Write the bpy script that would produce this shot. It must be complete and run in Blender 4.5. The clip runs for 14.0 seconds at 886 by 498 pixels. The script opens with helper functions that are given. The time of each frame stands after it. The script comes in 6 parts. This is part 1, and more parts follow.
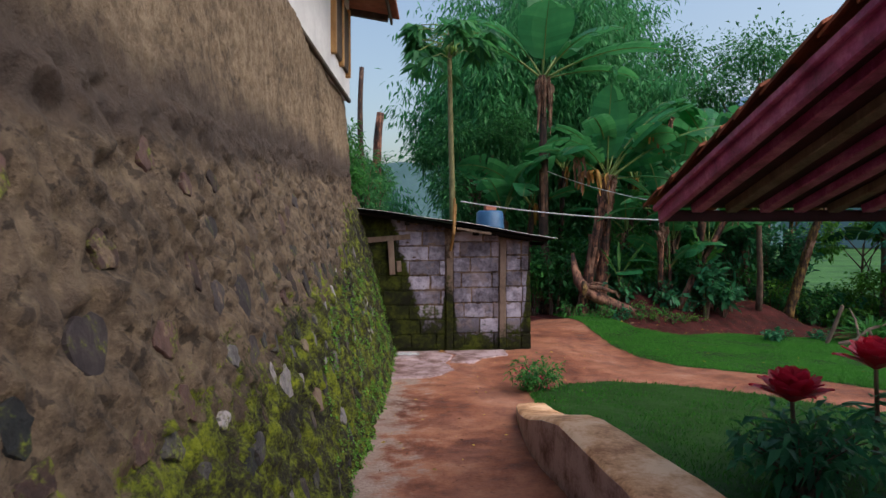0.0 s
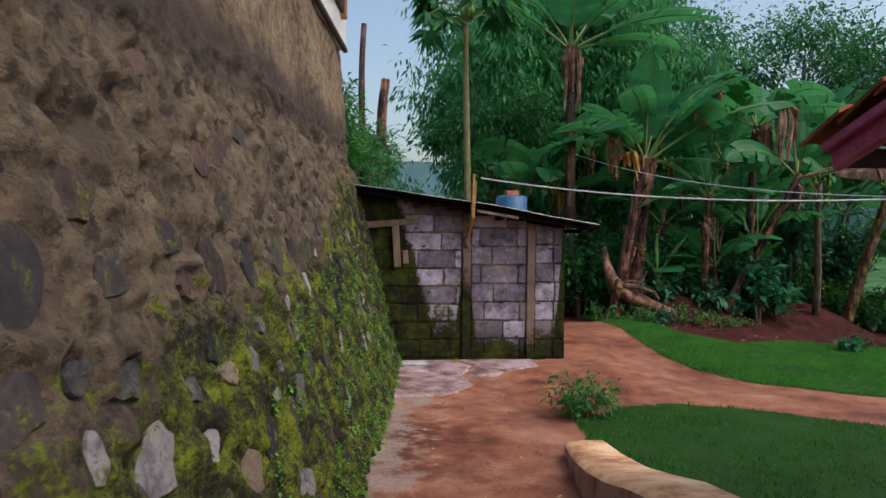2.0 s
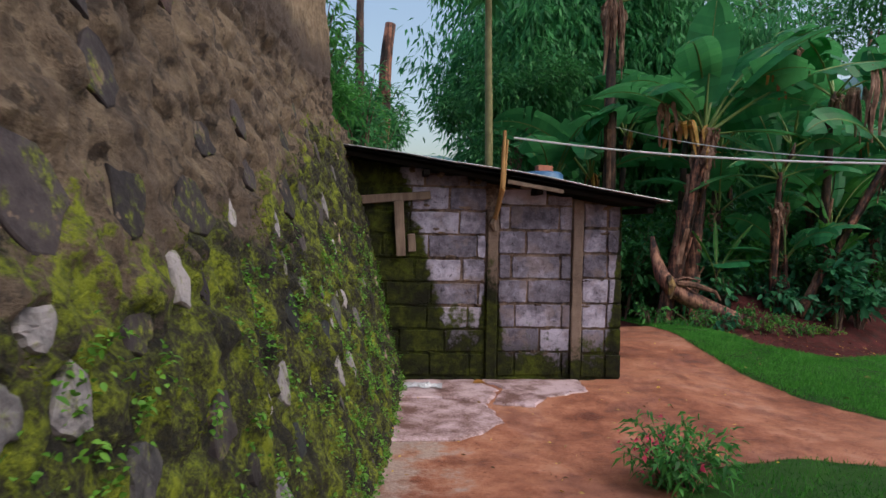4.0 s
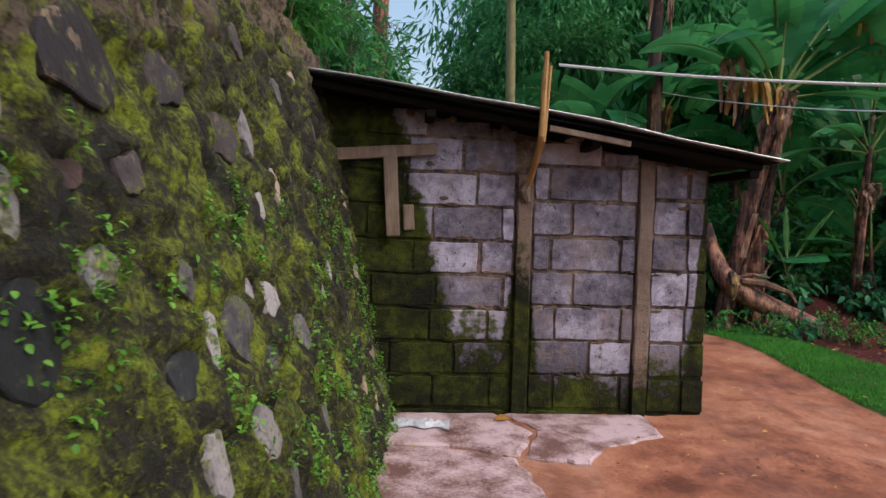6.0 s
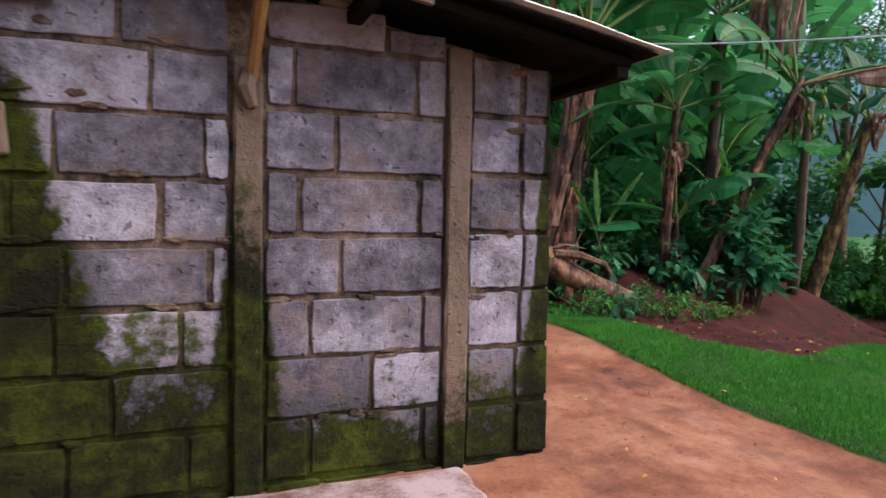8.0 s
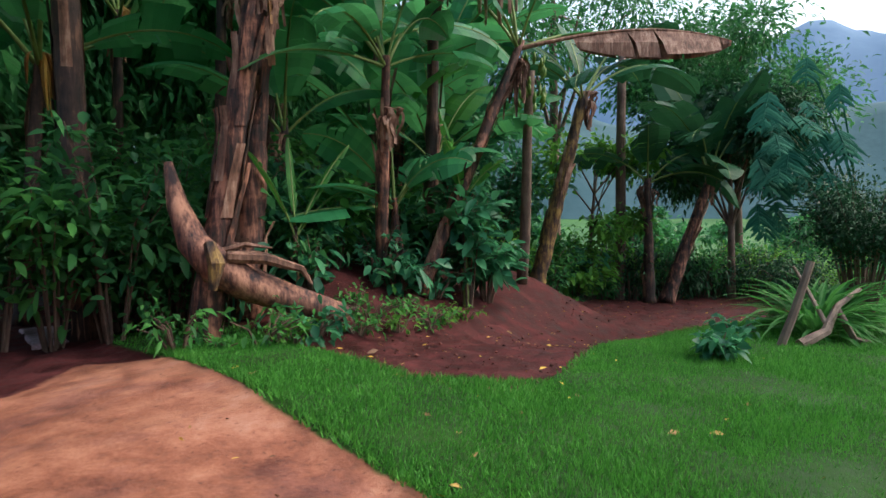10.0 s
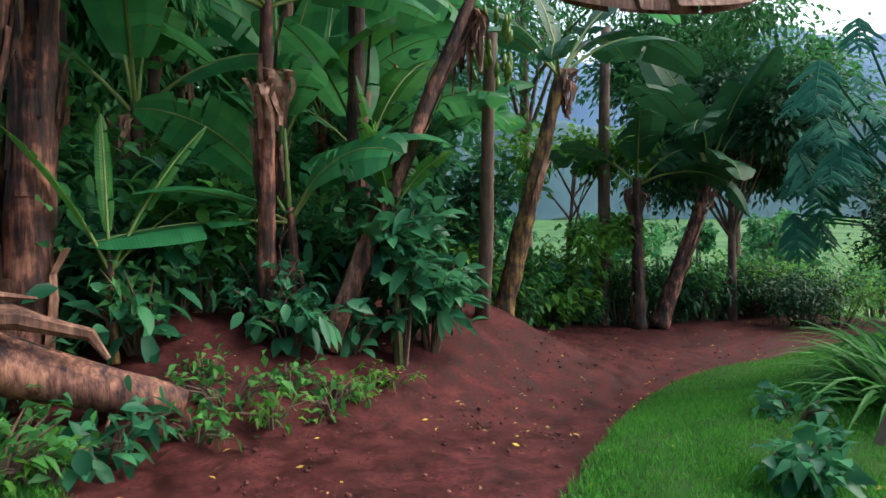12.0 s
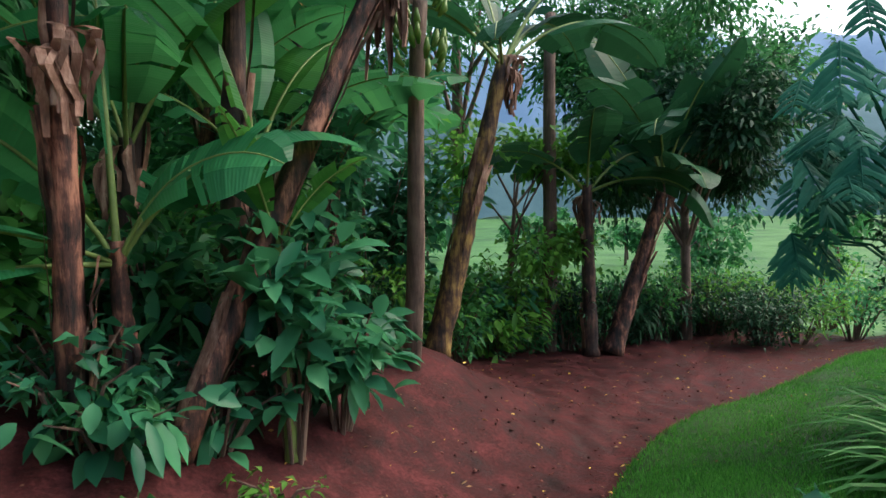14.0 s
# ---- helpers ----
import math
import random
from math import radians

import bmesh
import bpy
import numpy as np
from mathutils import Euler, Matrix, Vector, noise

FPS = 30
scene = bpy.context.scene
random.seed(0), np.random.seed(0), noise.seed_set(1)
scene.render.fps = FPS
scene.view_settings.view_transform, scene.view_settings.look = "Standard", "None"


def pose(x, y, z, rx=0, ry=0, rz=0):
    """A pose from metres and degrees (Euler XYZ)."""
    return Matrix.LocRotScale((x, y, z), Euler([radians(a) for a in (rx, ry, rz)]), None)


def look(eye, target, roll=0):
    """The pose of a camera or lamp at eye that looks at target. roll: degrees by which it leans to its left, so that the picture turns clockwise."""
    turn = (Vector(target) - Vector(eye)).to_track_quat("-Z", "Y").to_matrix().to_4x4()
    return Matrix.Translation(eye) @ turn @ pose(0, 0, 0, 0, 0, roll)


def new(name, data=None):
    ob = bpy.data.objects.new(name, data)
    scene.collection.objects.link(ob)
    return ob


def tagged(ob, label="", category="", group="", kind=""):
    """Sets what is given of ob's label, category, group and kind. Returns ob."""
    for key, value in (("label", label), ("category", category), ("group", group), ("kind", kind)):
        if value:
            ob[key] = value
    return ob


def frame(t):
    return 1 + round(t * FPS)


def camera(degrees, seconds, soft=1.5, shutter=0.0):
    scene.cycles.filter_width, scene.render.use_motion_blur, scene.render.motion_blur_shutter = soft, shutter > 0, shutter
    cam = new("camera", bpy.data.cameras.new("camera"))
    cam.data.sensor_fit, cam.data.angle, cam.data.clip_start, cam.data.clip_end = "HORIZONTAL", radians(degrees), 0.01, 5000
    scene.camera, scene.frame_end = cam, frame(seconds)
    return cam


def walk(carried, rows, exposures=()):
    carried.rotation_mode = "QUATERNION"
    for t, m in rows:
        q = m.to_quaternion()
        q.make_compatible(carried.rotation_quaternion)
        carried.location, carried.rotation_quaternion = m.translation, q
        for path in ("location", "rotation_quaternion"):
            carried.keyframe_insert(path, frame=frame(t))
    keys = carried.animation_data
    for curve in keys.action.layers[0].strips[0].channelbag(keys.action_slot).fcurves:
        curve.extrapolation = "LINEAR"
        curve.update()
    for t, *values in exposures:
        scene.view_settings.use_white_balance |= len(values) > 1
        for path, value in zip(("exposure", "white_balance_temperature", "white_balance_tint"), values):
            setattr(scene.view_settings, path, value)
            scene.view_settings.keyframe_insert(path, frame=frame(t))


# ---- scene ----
cam = camera(69.7, 14.0, soft=1.5, shutter=0.2)
PATH = [
    (0, (0.028, -0.034, 1.638), (0.041, 1.965, 1.585), 0.0),
    (0.5, (-0.004, 0.382, 1.594), (0.009, 2.381, 1.54), 0.2),
    (1, (-0.015, 0.76, 1.54), (-0.007, 2.759, 1.485), 0.4),
    (1.5, (-0.053, 1.198, 1.479), (-0.053, 3.197, 1.425), 0.5),
    (2, (-0.057, 1.596, 1.441), (-0.069, 3.595, 1.388), 0.5),
    (2.5, (-0.084, 2.06, 1.436), (-0.103, 4.06, 1.379), 0.7),
    (3, (-0.111, 2.544, 1.398), (-0.139, 4.543, 1.335), 0.8),
    (5.5, (-0.158, 4.793, 1.148), (-0.232, 6.79, 1.07), 1.5),
    (6, (-0.179, 5.214, 1.113), (-0.254, 7.211, 1.03), 1.7),
    (6.5, (-0.111, 5.673, 1.038), (-0.186, 7.67, 0.96), 1.6),
    (7, (-0.027, 6.128, 0.99), (0.043, 8.124, 0.89), 1.9),
    (7.5, (0.115, 6.586, 0.942), (0.417, 8.559, 0.827), 1.8),
    (8, (0.232, 6.989, 0.91), (0.779, 8.91, 0.796), 1.1),
    (8.5, (0.509, 7.386, 0.878), (1.321, 9.21, 0.764), 0.5),
    (9, (0.765, 7.75, 0.863), (1.819, 9.446, 0.747), -0.1),
    (9.2, (0.896, 7.88, 0.85), (2.027, 9.526, 0.73), -0.3),
    (11.3, (2.479, 9.278, 0.922), (3.774, 10.797, 0.787), -0.6),
    (11.5, (2.628, 9.391, 0.929), (3.932, 10.901, 0.797), -0.6),
    (12, (2.962, 9.715, 0.943), (4.277, 11.217, 0.81), -0.6),
    (12.5, (3.225, 9.959, 0.961), (4.549, 11.452, 0.825), -0.5),
    (13, (3.479, 10.211, 1.005), (4.883, 11.628, 0.871), -0.8),
    (13.5, (3.68, 10.436, 1.074), (5.134, 11.803, 0.942), -1.1),
    (14, (3.892, 10.612, 1.086), (5.359, 11.964, 0.948), -0.8),
]
walk(cam, [(t, look(eye, target, roll)) for t, eye, target, roll in PATH], [(0, 0.42), (3, 0.42), (5.5, 0.66), (6.5, 0.72), (8, 0.98), (9, 1.06), (11.5, 1.36), (14, 1.36)])

# ---- world and light ----
world = bpy.data.worlds.new("sky_world")
scene.world = world
world.use_nodes = True
wn = world.node_tree
sky = wn.nodes.new("ShaderNodeTexSky")
sky.sky_type = "NISHITA"
sky.sun_disc = False
sky.sun_elevation, sky.sun_rotation = radians(52), radians(115)
sky.air_density, sky.dust_density, sky.ozone_density = 1.3, 4.5, 1.0
wn.nodes["Background"].inputs["Strength"].default_value = 0.15
wn.links.new(sky.outputs["Color"], wn.nodes["Background"].inputs["Color"])
sun_data = bpy.data.lights.new("sun", "SUN")
sun_data.energy, sun_data.angle, sun_data.color = 0.6, radians(30), (1.0, 0.97, 0.93)
sun = new("sun", sun_data)
sun.matrix_world = look((14, -6, 18), (2, 6, 0))

# ---- material helpers ----
def material(name):
    m = bpy.data.materials.new(name)
    m.use_nodes = True
    return m, m.node_tree.nodes, m.node_tree.links, m.node_tree.nodes["Principled BSDF"]


def node(ns, kind, **inputs):
    n = ns.new(kind)
    for k, v in inputs.items():
        n.inputs[k.replace("_", " ")].default_value = v
    return n


def noise_node(ns, ls, coord, scale, detail=6, rough=0.6):
    n = node(ns, "ShaderNodeTexNoise", Scale=scale, Detail=detail, Roughness=rough)
    ls.new(coord, n.inputs["Vector"])
    return n.outputs["Fac"]


def ramp(ns, ls, fac, stops):
    r = ns.new("ShaderNodeValToRGB")
    el = r.color_ramp.elements
    while len(el) < len(stops):
        el.new(0.5)
    for e, (p, c) in zip(el, stops):
        e.position, e.color = p, (c[0], c[1], c[2], 1) if hasattr(c, "__len__") else (c, c, c, 1)
    ls.new(fac, r.inputs["Fac"])
    return r.outputs["Color"]


def mixc(ns, ls, fac, a, b, how="MIX"):
    m = ns.new("ShaderNodeMix")
    m.data_type, m.blend_type = "RGBA", how
    for sock, v in ((m.inputs[0], fac), (m.inputs[6], a), (m.inputs[7], b)):
        if hasattr(v, "is_linked"):
            ls.new(v, sock)
        else:
            sock.default_value = v if not hasattr(v, "__len__") else (*v[:3], 1)
    return m.outputs[2]


def maths(ns, ls, op, a, b=0.0, clamp=False):
    m = ns.new("ShaderNodeMath")
    m.operation, m.use_clamp = op, clamp
    for sock, v in ((m.inputs[0], a), (m.inputs[1], b)):
        if hasattr(v, "is_linked"):
            ls.new(v, sock)
        else:
            sock.default_value = v
    return m.outputs[0]


def bump(ns, ls, bsdf, height, strength=0.4, distance=0.01):
    b = node(ns, "ShaderNodeBump", Strength=strength, Distance=distance)
    ls.new(height, b.inputs["Height"])
    ls.new(b.outputs["Normal"], bsdf.inputs["Normal"])


def place(ns):
    return ns.new("ShaderNodeNewGeometry").outputs["Position"]


def simple(name, stops, scale=6.0, rough=0.8, bump_scale=40.0, bump_d=0.004, metal=0.0, island=0.0, obj=0.0, spec=0.4):
    """Two scales of noise over a ramp of colours, with grain."""
    m, ns, ls, bs = material(name)
    tc = ns.new("ShaderNodeTexCoord").outputs["Object"]
    a = noise_node(ns, ls, tc, scale, 5)
    b = noise_node(ns, ls, tc, bump_scale, 4, 0.7)
    f = maths(ns, ls, "ADD", maths(ns, ls, "MULTIPLY", a, 0.7), maths(ns, ls, "MULTIPLY", b, 0.3))
    if island:
        g = ns.new("ShaderNodeNewGeometry").outputs["Random Per Island"]
        f = maths(ns, ls, "ADD", f, maths(ns, ls, "MULTIPLY", maths(ns, ls, "SUBTRACT", g, 0.5), island))
    if obj:
        g = ns.new("ShaderNodeObjectInfo").outputs["Random"]
        f = maths(ns, ls, "ADD", f, maths(ns, ls, "MULTIPLY", maths(ns, ls, "SUBTRACT", g, 0.5), obj))
    ls.new(ramp(ns, ls, f, stops), bs.inputs["Base Color"])
    bs.inputs["Roughness"].default_value = rough
    bs.inputs["Metallic"].default_value = metal
    bs.inputs["Specular IOR Level"].default_value = spec
    bump(ns, ls, bs, b, 0.5, bump_d)
    return m


def leaf_material(name, dark, mid, light, rough=0.45, spread=0.5, through_light=0.42):
    m, ns, ls, bs = material(name)
    geo = ns.new("ShaderNodeNewGeometry")
    big = noise_node(ns, ls, geo.outputs["Position"], 2.5, 3)
    f = maths(ns, ls, "ADD", maths(ns, ls, "MULTIPLY", big, 0.6),
              maths(ns, ls, "MULTIPLY", geo.outputs["Random Per Island"], spread))
    c = ramp(ns, ls, f, ((0.2, dark), (0.5, mid), (0.85, light)))
    ls.new(c, bs.inputs["Base Color"])
    bs.inputs["Roughness"].default_value = rough
    bs.inputs["Specular IOR Level"].default_value = 0.22
    tr = ns.new("ShaderNodeBsdfTranslucent")
    ls.new(mixc(ns, ls, 0.5, c, light), tr.inputs["Color"])
    mx = node(ns, "ShaderNodeMixShader", Fac=through_light)
    ls.new(bs.outputs[0], mx.inputs[1])
    ls.new(tr.outputs[0], mx.inputs[2])
    ls.new(mx.outputs[0], ns["Material Output"].inputs["Surface"])
    return m


def ribbed_leaf_material(name, dark, mid, light, rough=0.35, spread=0.25, through_light=0.4):
    """Banana blade: side veins run across the blade, with browned rims here and there."""
    m = leaf_material(name, dark, mid, light, rough, spread, through_light)
    ns, ls = m.node_tree.nodes, m.node_tree.links
    bs = ns["Principled BSDF"]
    at = ns.new("ShaderNodeAttribute")
    at.attribute_name = "along"
    wave = maths(ns, ls, "SINE", maths(ns, ls, "MULTIPLY", at.outputs["Fac"], 230.0))
    broad = maths(ns, ls, "SINE", maths(ns, ls, "MULTIPLY", at.outputs["Fac"], 61.0))
    h = maths(ns, ls, "ADD", wave, maths(ns, ls, "MULTIPLY", broad, 0.8))
    bump(ns, ls, bs, h, 0.2, 0.004)
    base = bs.inputs["Base Color"].links[0].from_socket
    fleck = smooth_step(ns, ls, noise_node(ns, ls, place(ns), 9, 5, 0.7), 0.64, 0.72)
    shade = mixc(ns, ls, maths(ns, ls, "ADD", maths(ns, ls, "MULTIPLY", h, 0.05), 0.10, True), base, dark)
    ls.new(mixc(ns, ls, maths(ns, ls, "MULTIPLY", fleck, 0.55), shade, (0.13, 0.10, 0.025)), bs.inputs["Base Color"])
    return m


def smooth_step(ns, ls, v, lo, hi):
    m = ns.new("ShaderNodeMapRange")
    m.interpolation_type = "SMOOTHSTEP"
    ls.new(v, m.inputs["Value"])
    m.inputs["From Min"].default_value, m.inputs["From Max"].default_value = lo, hi
    return m.outputs["Result"]


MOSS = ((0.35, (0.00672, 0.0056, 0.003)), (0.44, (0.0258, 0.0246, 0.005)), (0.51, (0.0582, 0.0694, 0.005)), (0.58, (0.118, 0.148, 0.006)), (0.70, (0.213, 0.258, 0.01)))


def rubble_material():
    """Crumbling lime mortar and render, mossy towards the foot and towards the shed."""
    m, ns, ls, bs = material("rubble_mortar")
    p = place(ns)
    sep = ns.new("ShaderNodeSeparateXYZ")
    ls.new(p, sep.inputs[0])
    y, z = sep.outputs["Y"], sep.outputs["Z"]
    a, b, c = noise_node(ns, ls, p, 2.2, 6), noise_node(ns, ls, p, 14, 6, 0.7), noise_node(ns, ls, p, 60, 5, 0.75)
    f = maths(ns, ls, "ADD", maths(ns, ls, "MULTIPLY", a, 0.28), maths(ns, ls, "ADD", maths(ns, ls, "MULTIPLY", b, 0.54), maths(ns, ls, "MULTIPLY", c, 0.18)))
    base = ramp(ns, ls, f, ((0.38, (0.0386, 0.0274, 0.0213)), (0.445, (0.104, 0.0743, 0.0523)), (0.51, (0.167, 0.12, 0.0815)), (0.60, (0.239, 0.178, 0.122))))
    # dark spots paint the shade of small holes, with no relief of their own
    pits = smooth_step(ns, ls, noise_node(ns, ls, p, 15, 6, 0.62), 0.56, 0.605)
    base = mixc(ns, ls, maths(ns, ls, "MULTIPLY", pits, 0.8), base, (0.030, 0.020, 0.016))
    # trickles of dark water stain
    tall = node(ns, "ShaderNodeMapping", Scale=(7, 7, 1.3))
    ls.new(p, tall.inputs["Vector"])
    run = smooth_step(ns, ls, noise_node(ns, ls, tall.outputs[0], 1.0, 4, 0.6), 0.53, 0.63)
    base = mixc(ns, ls, maths(ns, ls, "MULTIPLY", run, 0.45), base, (0.062, 0.043, 0.036))
    upper = ramp(ns, ls, f, ((0.41, (0.12, 0.0839, 0.0547)), (0.5, (0.268, 0.192, 0.124)), (0.60, (0.397, 0.302, 0.207))))
    base = mixc(ns, ls, smooth_step(ns, ls, maths(ns, ls, "SUBTRACT", z, maths(ns, ls, "MULTIPLY", y, 0.06)), 1.85, 2.15), base, upper)
    # damp band where the render meets the rubble
    band = maths(ns, ls, "SUBTRACT", z, maths(ns, ls, "ADD", maths(ns, ls, "MULTIPLY", y, 0.06), 1.86))
    wob = maths(ns, ls, "ADD", band, maths(ns, ls, "MULTIPLY", maths(ns, ls, "SUBTRACT", a, 0.5), 0.35))
    damp = maths(ns, ls, "MULTIPLY", smooth_step(ns, ls, wob, -0.12, 0.02), maths(ns, ls, "SUBTRACT", 1.0, smooth_step(ns, ls, wob, 0.12, 0.45)))
    base = mixc(ns, ls, maths(ns, ls, "MULTIPLY", damp, 0.85), base, (0.062, 0.043, 0.038))
    # moss
    line = maths(ns, ls, "SUBTRACT", maths(ns, ls, "ADD", maths(ns, ls, "MULTIPLY", y, 0.062), 0.92), z)
    line = maths(ns, ls, "ADD", line, maths(ns, ls, "MULTIPLY", smooth_step(ns, ls, y, 5.6, 8.0), 0.5))
    line = maths(ns, ls, "ADD", line, maths(ns, ls, "MULTIPLY", maths(ns, ls, "SUBTRACT", b, 0.5), 1.0))
    line = maths(ns, ls, "ADD", line, maths(ns, ls, "MULTIPLY", maths(ns, ls, "SUBTRACT", a, 0.5), 0.9))
    moss = smooth_step(ns, ls, line, -0.06, 0.06)
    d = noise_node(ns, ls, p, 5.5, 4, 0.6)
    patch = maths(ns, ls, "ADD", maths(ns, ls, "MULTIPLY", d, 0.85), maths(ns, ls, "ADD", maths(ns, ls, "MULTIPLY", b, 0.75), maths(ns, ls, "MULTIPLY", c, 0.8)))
    # lowered along y: darker moss, with shade painted in near the shed
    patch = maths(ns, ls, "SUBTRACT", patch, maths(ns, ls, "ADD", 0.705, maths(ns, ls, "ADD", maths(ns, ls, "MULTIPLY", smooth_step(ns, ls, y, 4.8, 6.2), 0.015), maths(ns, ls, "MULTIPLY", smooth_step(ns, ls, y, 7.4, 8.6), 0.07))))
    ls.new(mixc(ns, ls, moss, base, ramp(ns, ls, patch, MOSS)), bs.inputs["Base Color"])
    bs.inputs["Roughness"].default_value = 0.92
    grit = noise_node(ns, ls, p, 130, 4, 0.75)
    bump(ns, ls, bs, maths(ns, ls, "ADD", maths(ns, ls, "ADD", b, maths(ns, ls, "MULTIPLY", c, 0.5)), maths(ns, ls, "MULTIPLY", grit, 0.22)), 1.0, 0.038)
    return m


def block_material(name, stops, joint=False):
    """Cement blocks: grey with tool marks; green growth near the ground and in the west corner, where it also paints
    shade.
    """
    m, ns, ls, bs = material(name)
    p = place(ns)
    sep = ns.new("ShaderNodeSeparateXYZ")
    ls.new(p, sep.inputs[0])
    x, z = sep.outputs["X"], sep.outputs["Z"]
    a, b, c = noise_node(ns, ls, p, 3.0, 5), noise_node(ns, ls, p, 13, 6, 0.7), noise_node(ns, ls, p, 90, 4, 0.7)
    f = maths(ns, ls, "ADD", maths(ns, ls, "MULTIPLY", a, 0.45), maths(ns, ls, "ADD", maths(ns, ls, "MULTIPLY", b, 0.43), maths(ns, ls, "MULTIPLY", c, 0.12)))
    if not joint:
        r = ns.new("ShaderNodeObjectInfo").outputs["Random"]
        f = maths(ns, ls, "ADD", f, maths(ns, ls, "MULTIPLY", maths(ns, ls, "SUBTRACT", r, 0.5), 0.19))
    base = ramp(ns, ls, f, stops)
    pits = smooth_step(ns, ls, noise_node(ns, ls, p, 34, 3, 0.5), 0.63, 0.72)
    base = mixc(ns, ls, maths(ns, ls, "MULTIPLY", pits, 0.5), base, (0.05, 0.043, 0.043))
    base = mixc(ns, ls, maths(ns, ls, "MULTIPLY", smooth_step(ns, ls, noise_node(ns, ls, p, 4.5, 4, 0.6), 0.5, 0.62), 0.35), base, (0.26, 0.185, 0.16))
    # growth climbs the corner and also puts the rubble wall's shade into colour
    corner = maths(ns, ls, "MULTIPLY", maths(ns, ls, "SUBTRACT", -0.24, x), 3.4)
    corner = maths(ns, ls, "MAXIMUM", corner, 0.0)
    west = maths(ns, ls, "MULTIPLY", maths(ns, ls, "SUBTRACT", 1.0, smooth_step(ns, ls, x, 0.0, 0.42)), 0.22)
    edge = maths(ns, ls, "MULTIPLY", smooth_step(ns, ls, x, 1.22, 1.47), 1.15)
    streak = maths(ns, ls, "SUBTRACT", 1.0, smooth_step(ns, ls, maths(ns, ls, "ABSOLUTE", maths(ns, ls, "SUBTRACT", x, 0.18)), 0.03, 0.13))
    line = maths(ns, ls, "SUBTRACT", maths(ns, ls, "ADD", corner, 0.18), z)
    line = maths(ns, ls, "ADD", line, maths(ns, ls, "ADD", maths(ns, ls, "ADD", maths(ns, ls, "ADD", edge, maths(ns, ls, "MULTIPLY", smooth_step(ns, ls, x, 1.31, 1.38), 0.55)), west), maths(ns, ls, "MULTIPLY", streak, 0.62)))
    line = maths(ns, ls, "ADD", line, maths(ns, ls, "MULTIPLY", maths(ns, ls, "ADD", maths(ns, ls, "SUBTRACT", b, 0.5), maths(ns, ls, "SUBTRACT", a, 0.5)), 0.85))
    moss = smooth_step(ns, ls, line, -0.14, 0.10)
    green = ramp(ns, ls, maths(ns, ls, "ADD", maths(ns, ls, "MULTIPLY", a, 0.5), maths(ns, ls, "MULTIPLY", b, 0.5)), ((0.42, (0.0068, 0.0068, 0.00255)), (0.50, (0.017, 0.0204, 0.00255)), (0.62, (0.0561, 0.0697, 0.0051))))
    ls.new(mixc(ns, ls, moss, base, green), bs.inputs["Base Color"])
    bs.inputs["Roughness"].default_value = 0.88
    bs.inputs["Specular IOR Level"].default_value = 0.25
    bump(ns, ls, bs, maths(ns, ls, "ADD", b, maths(ns, ls, "SUBTRACT", maths(ns, ls, "MULTIPLY", c, 0.35), maths(ns, ls, "MULTIPLY", pits, 0.5))), 1.0, 0.014)
    return m


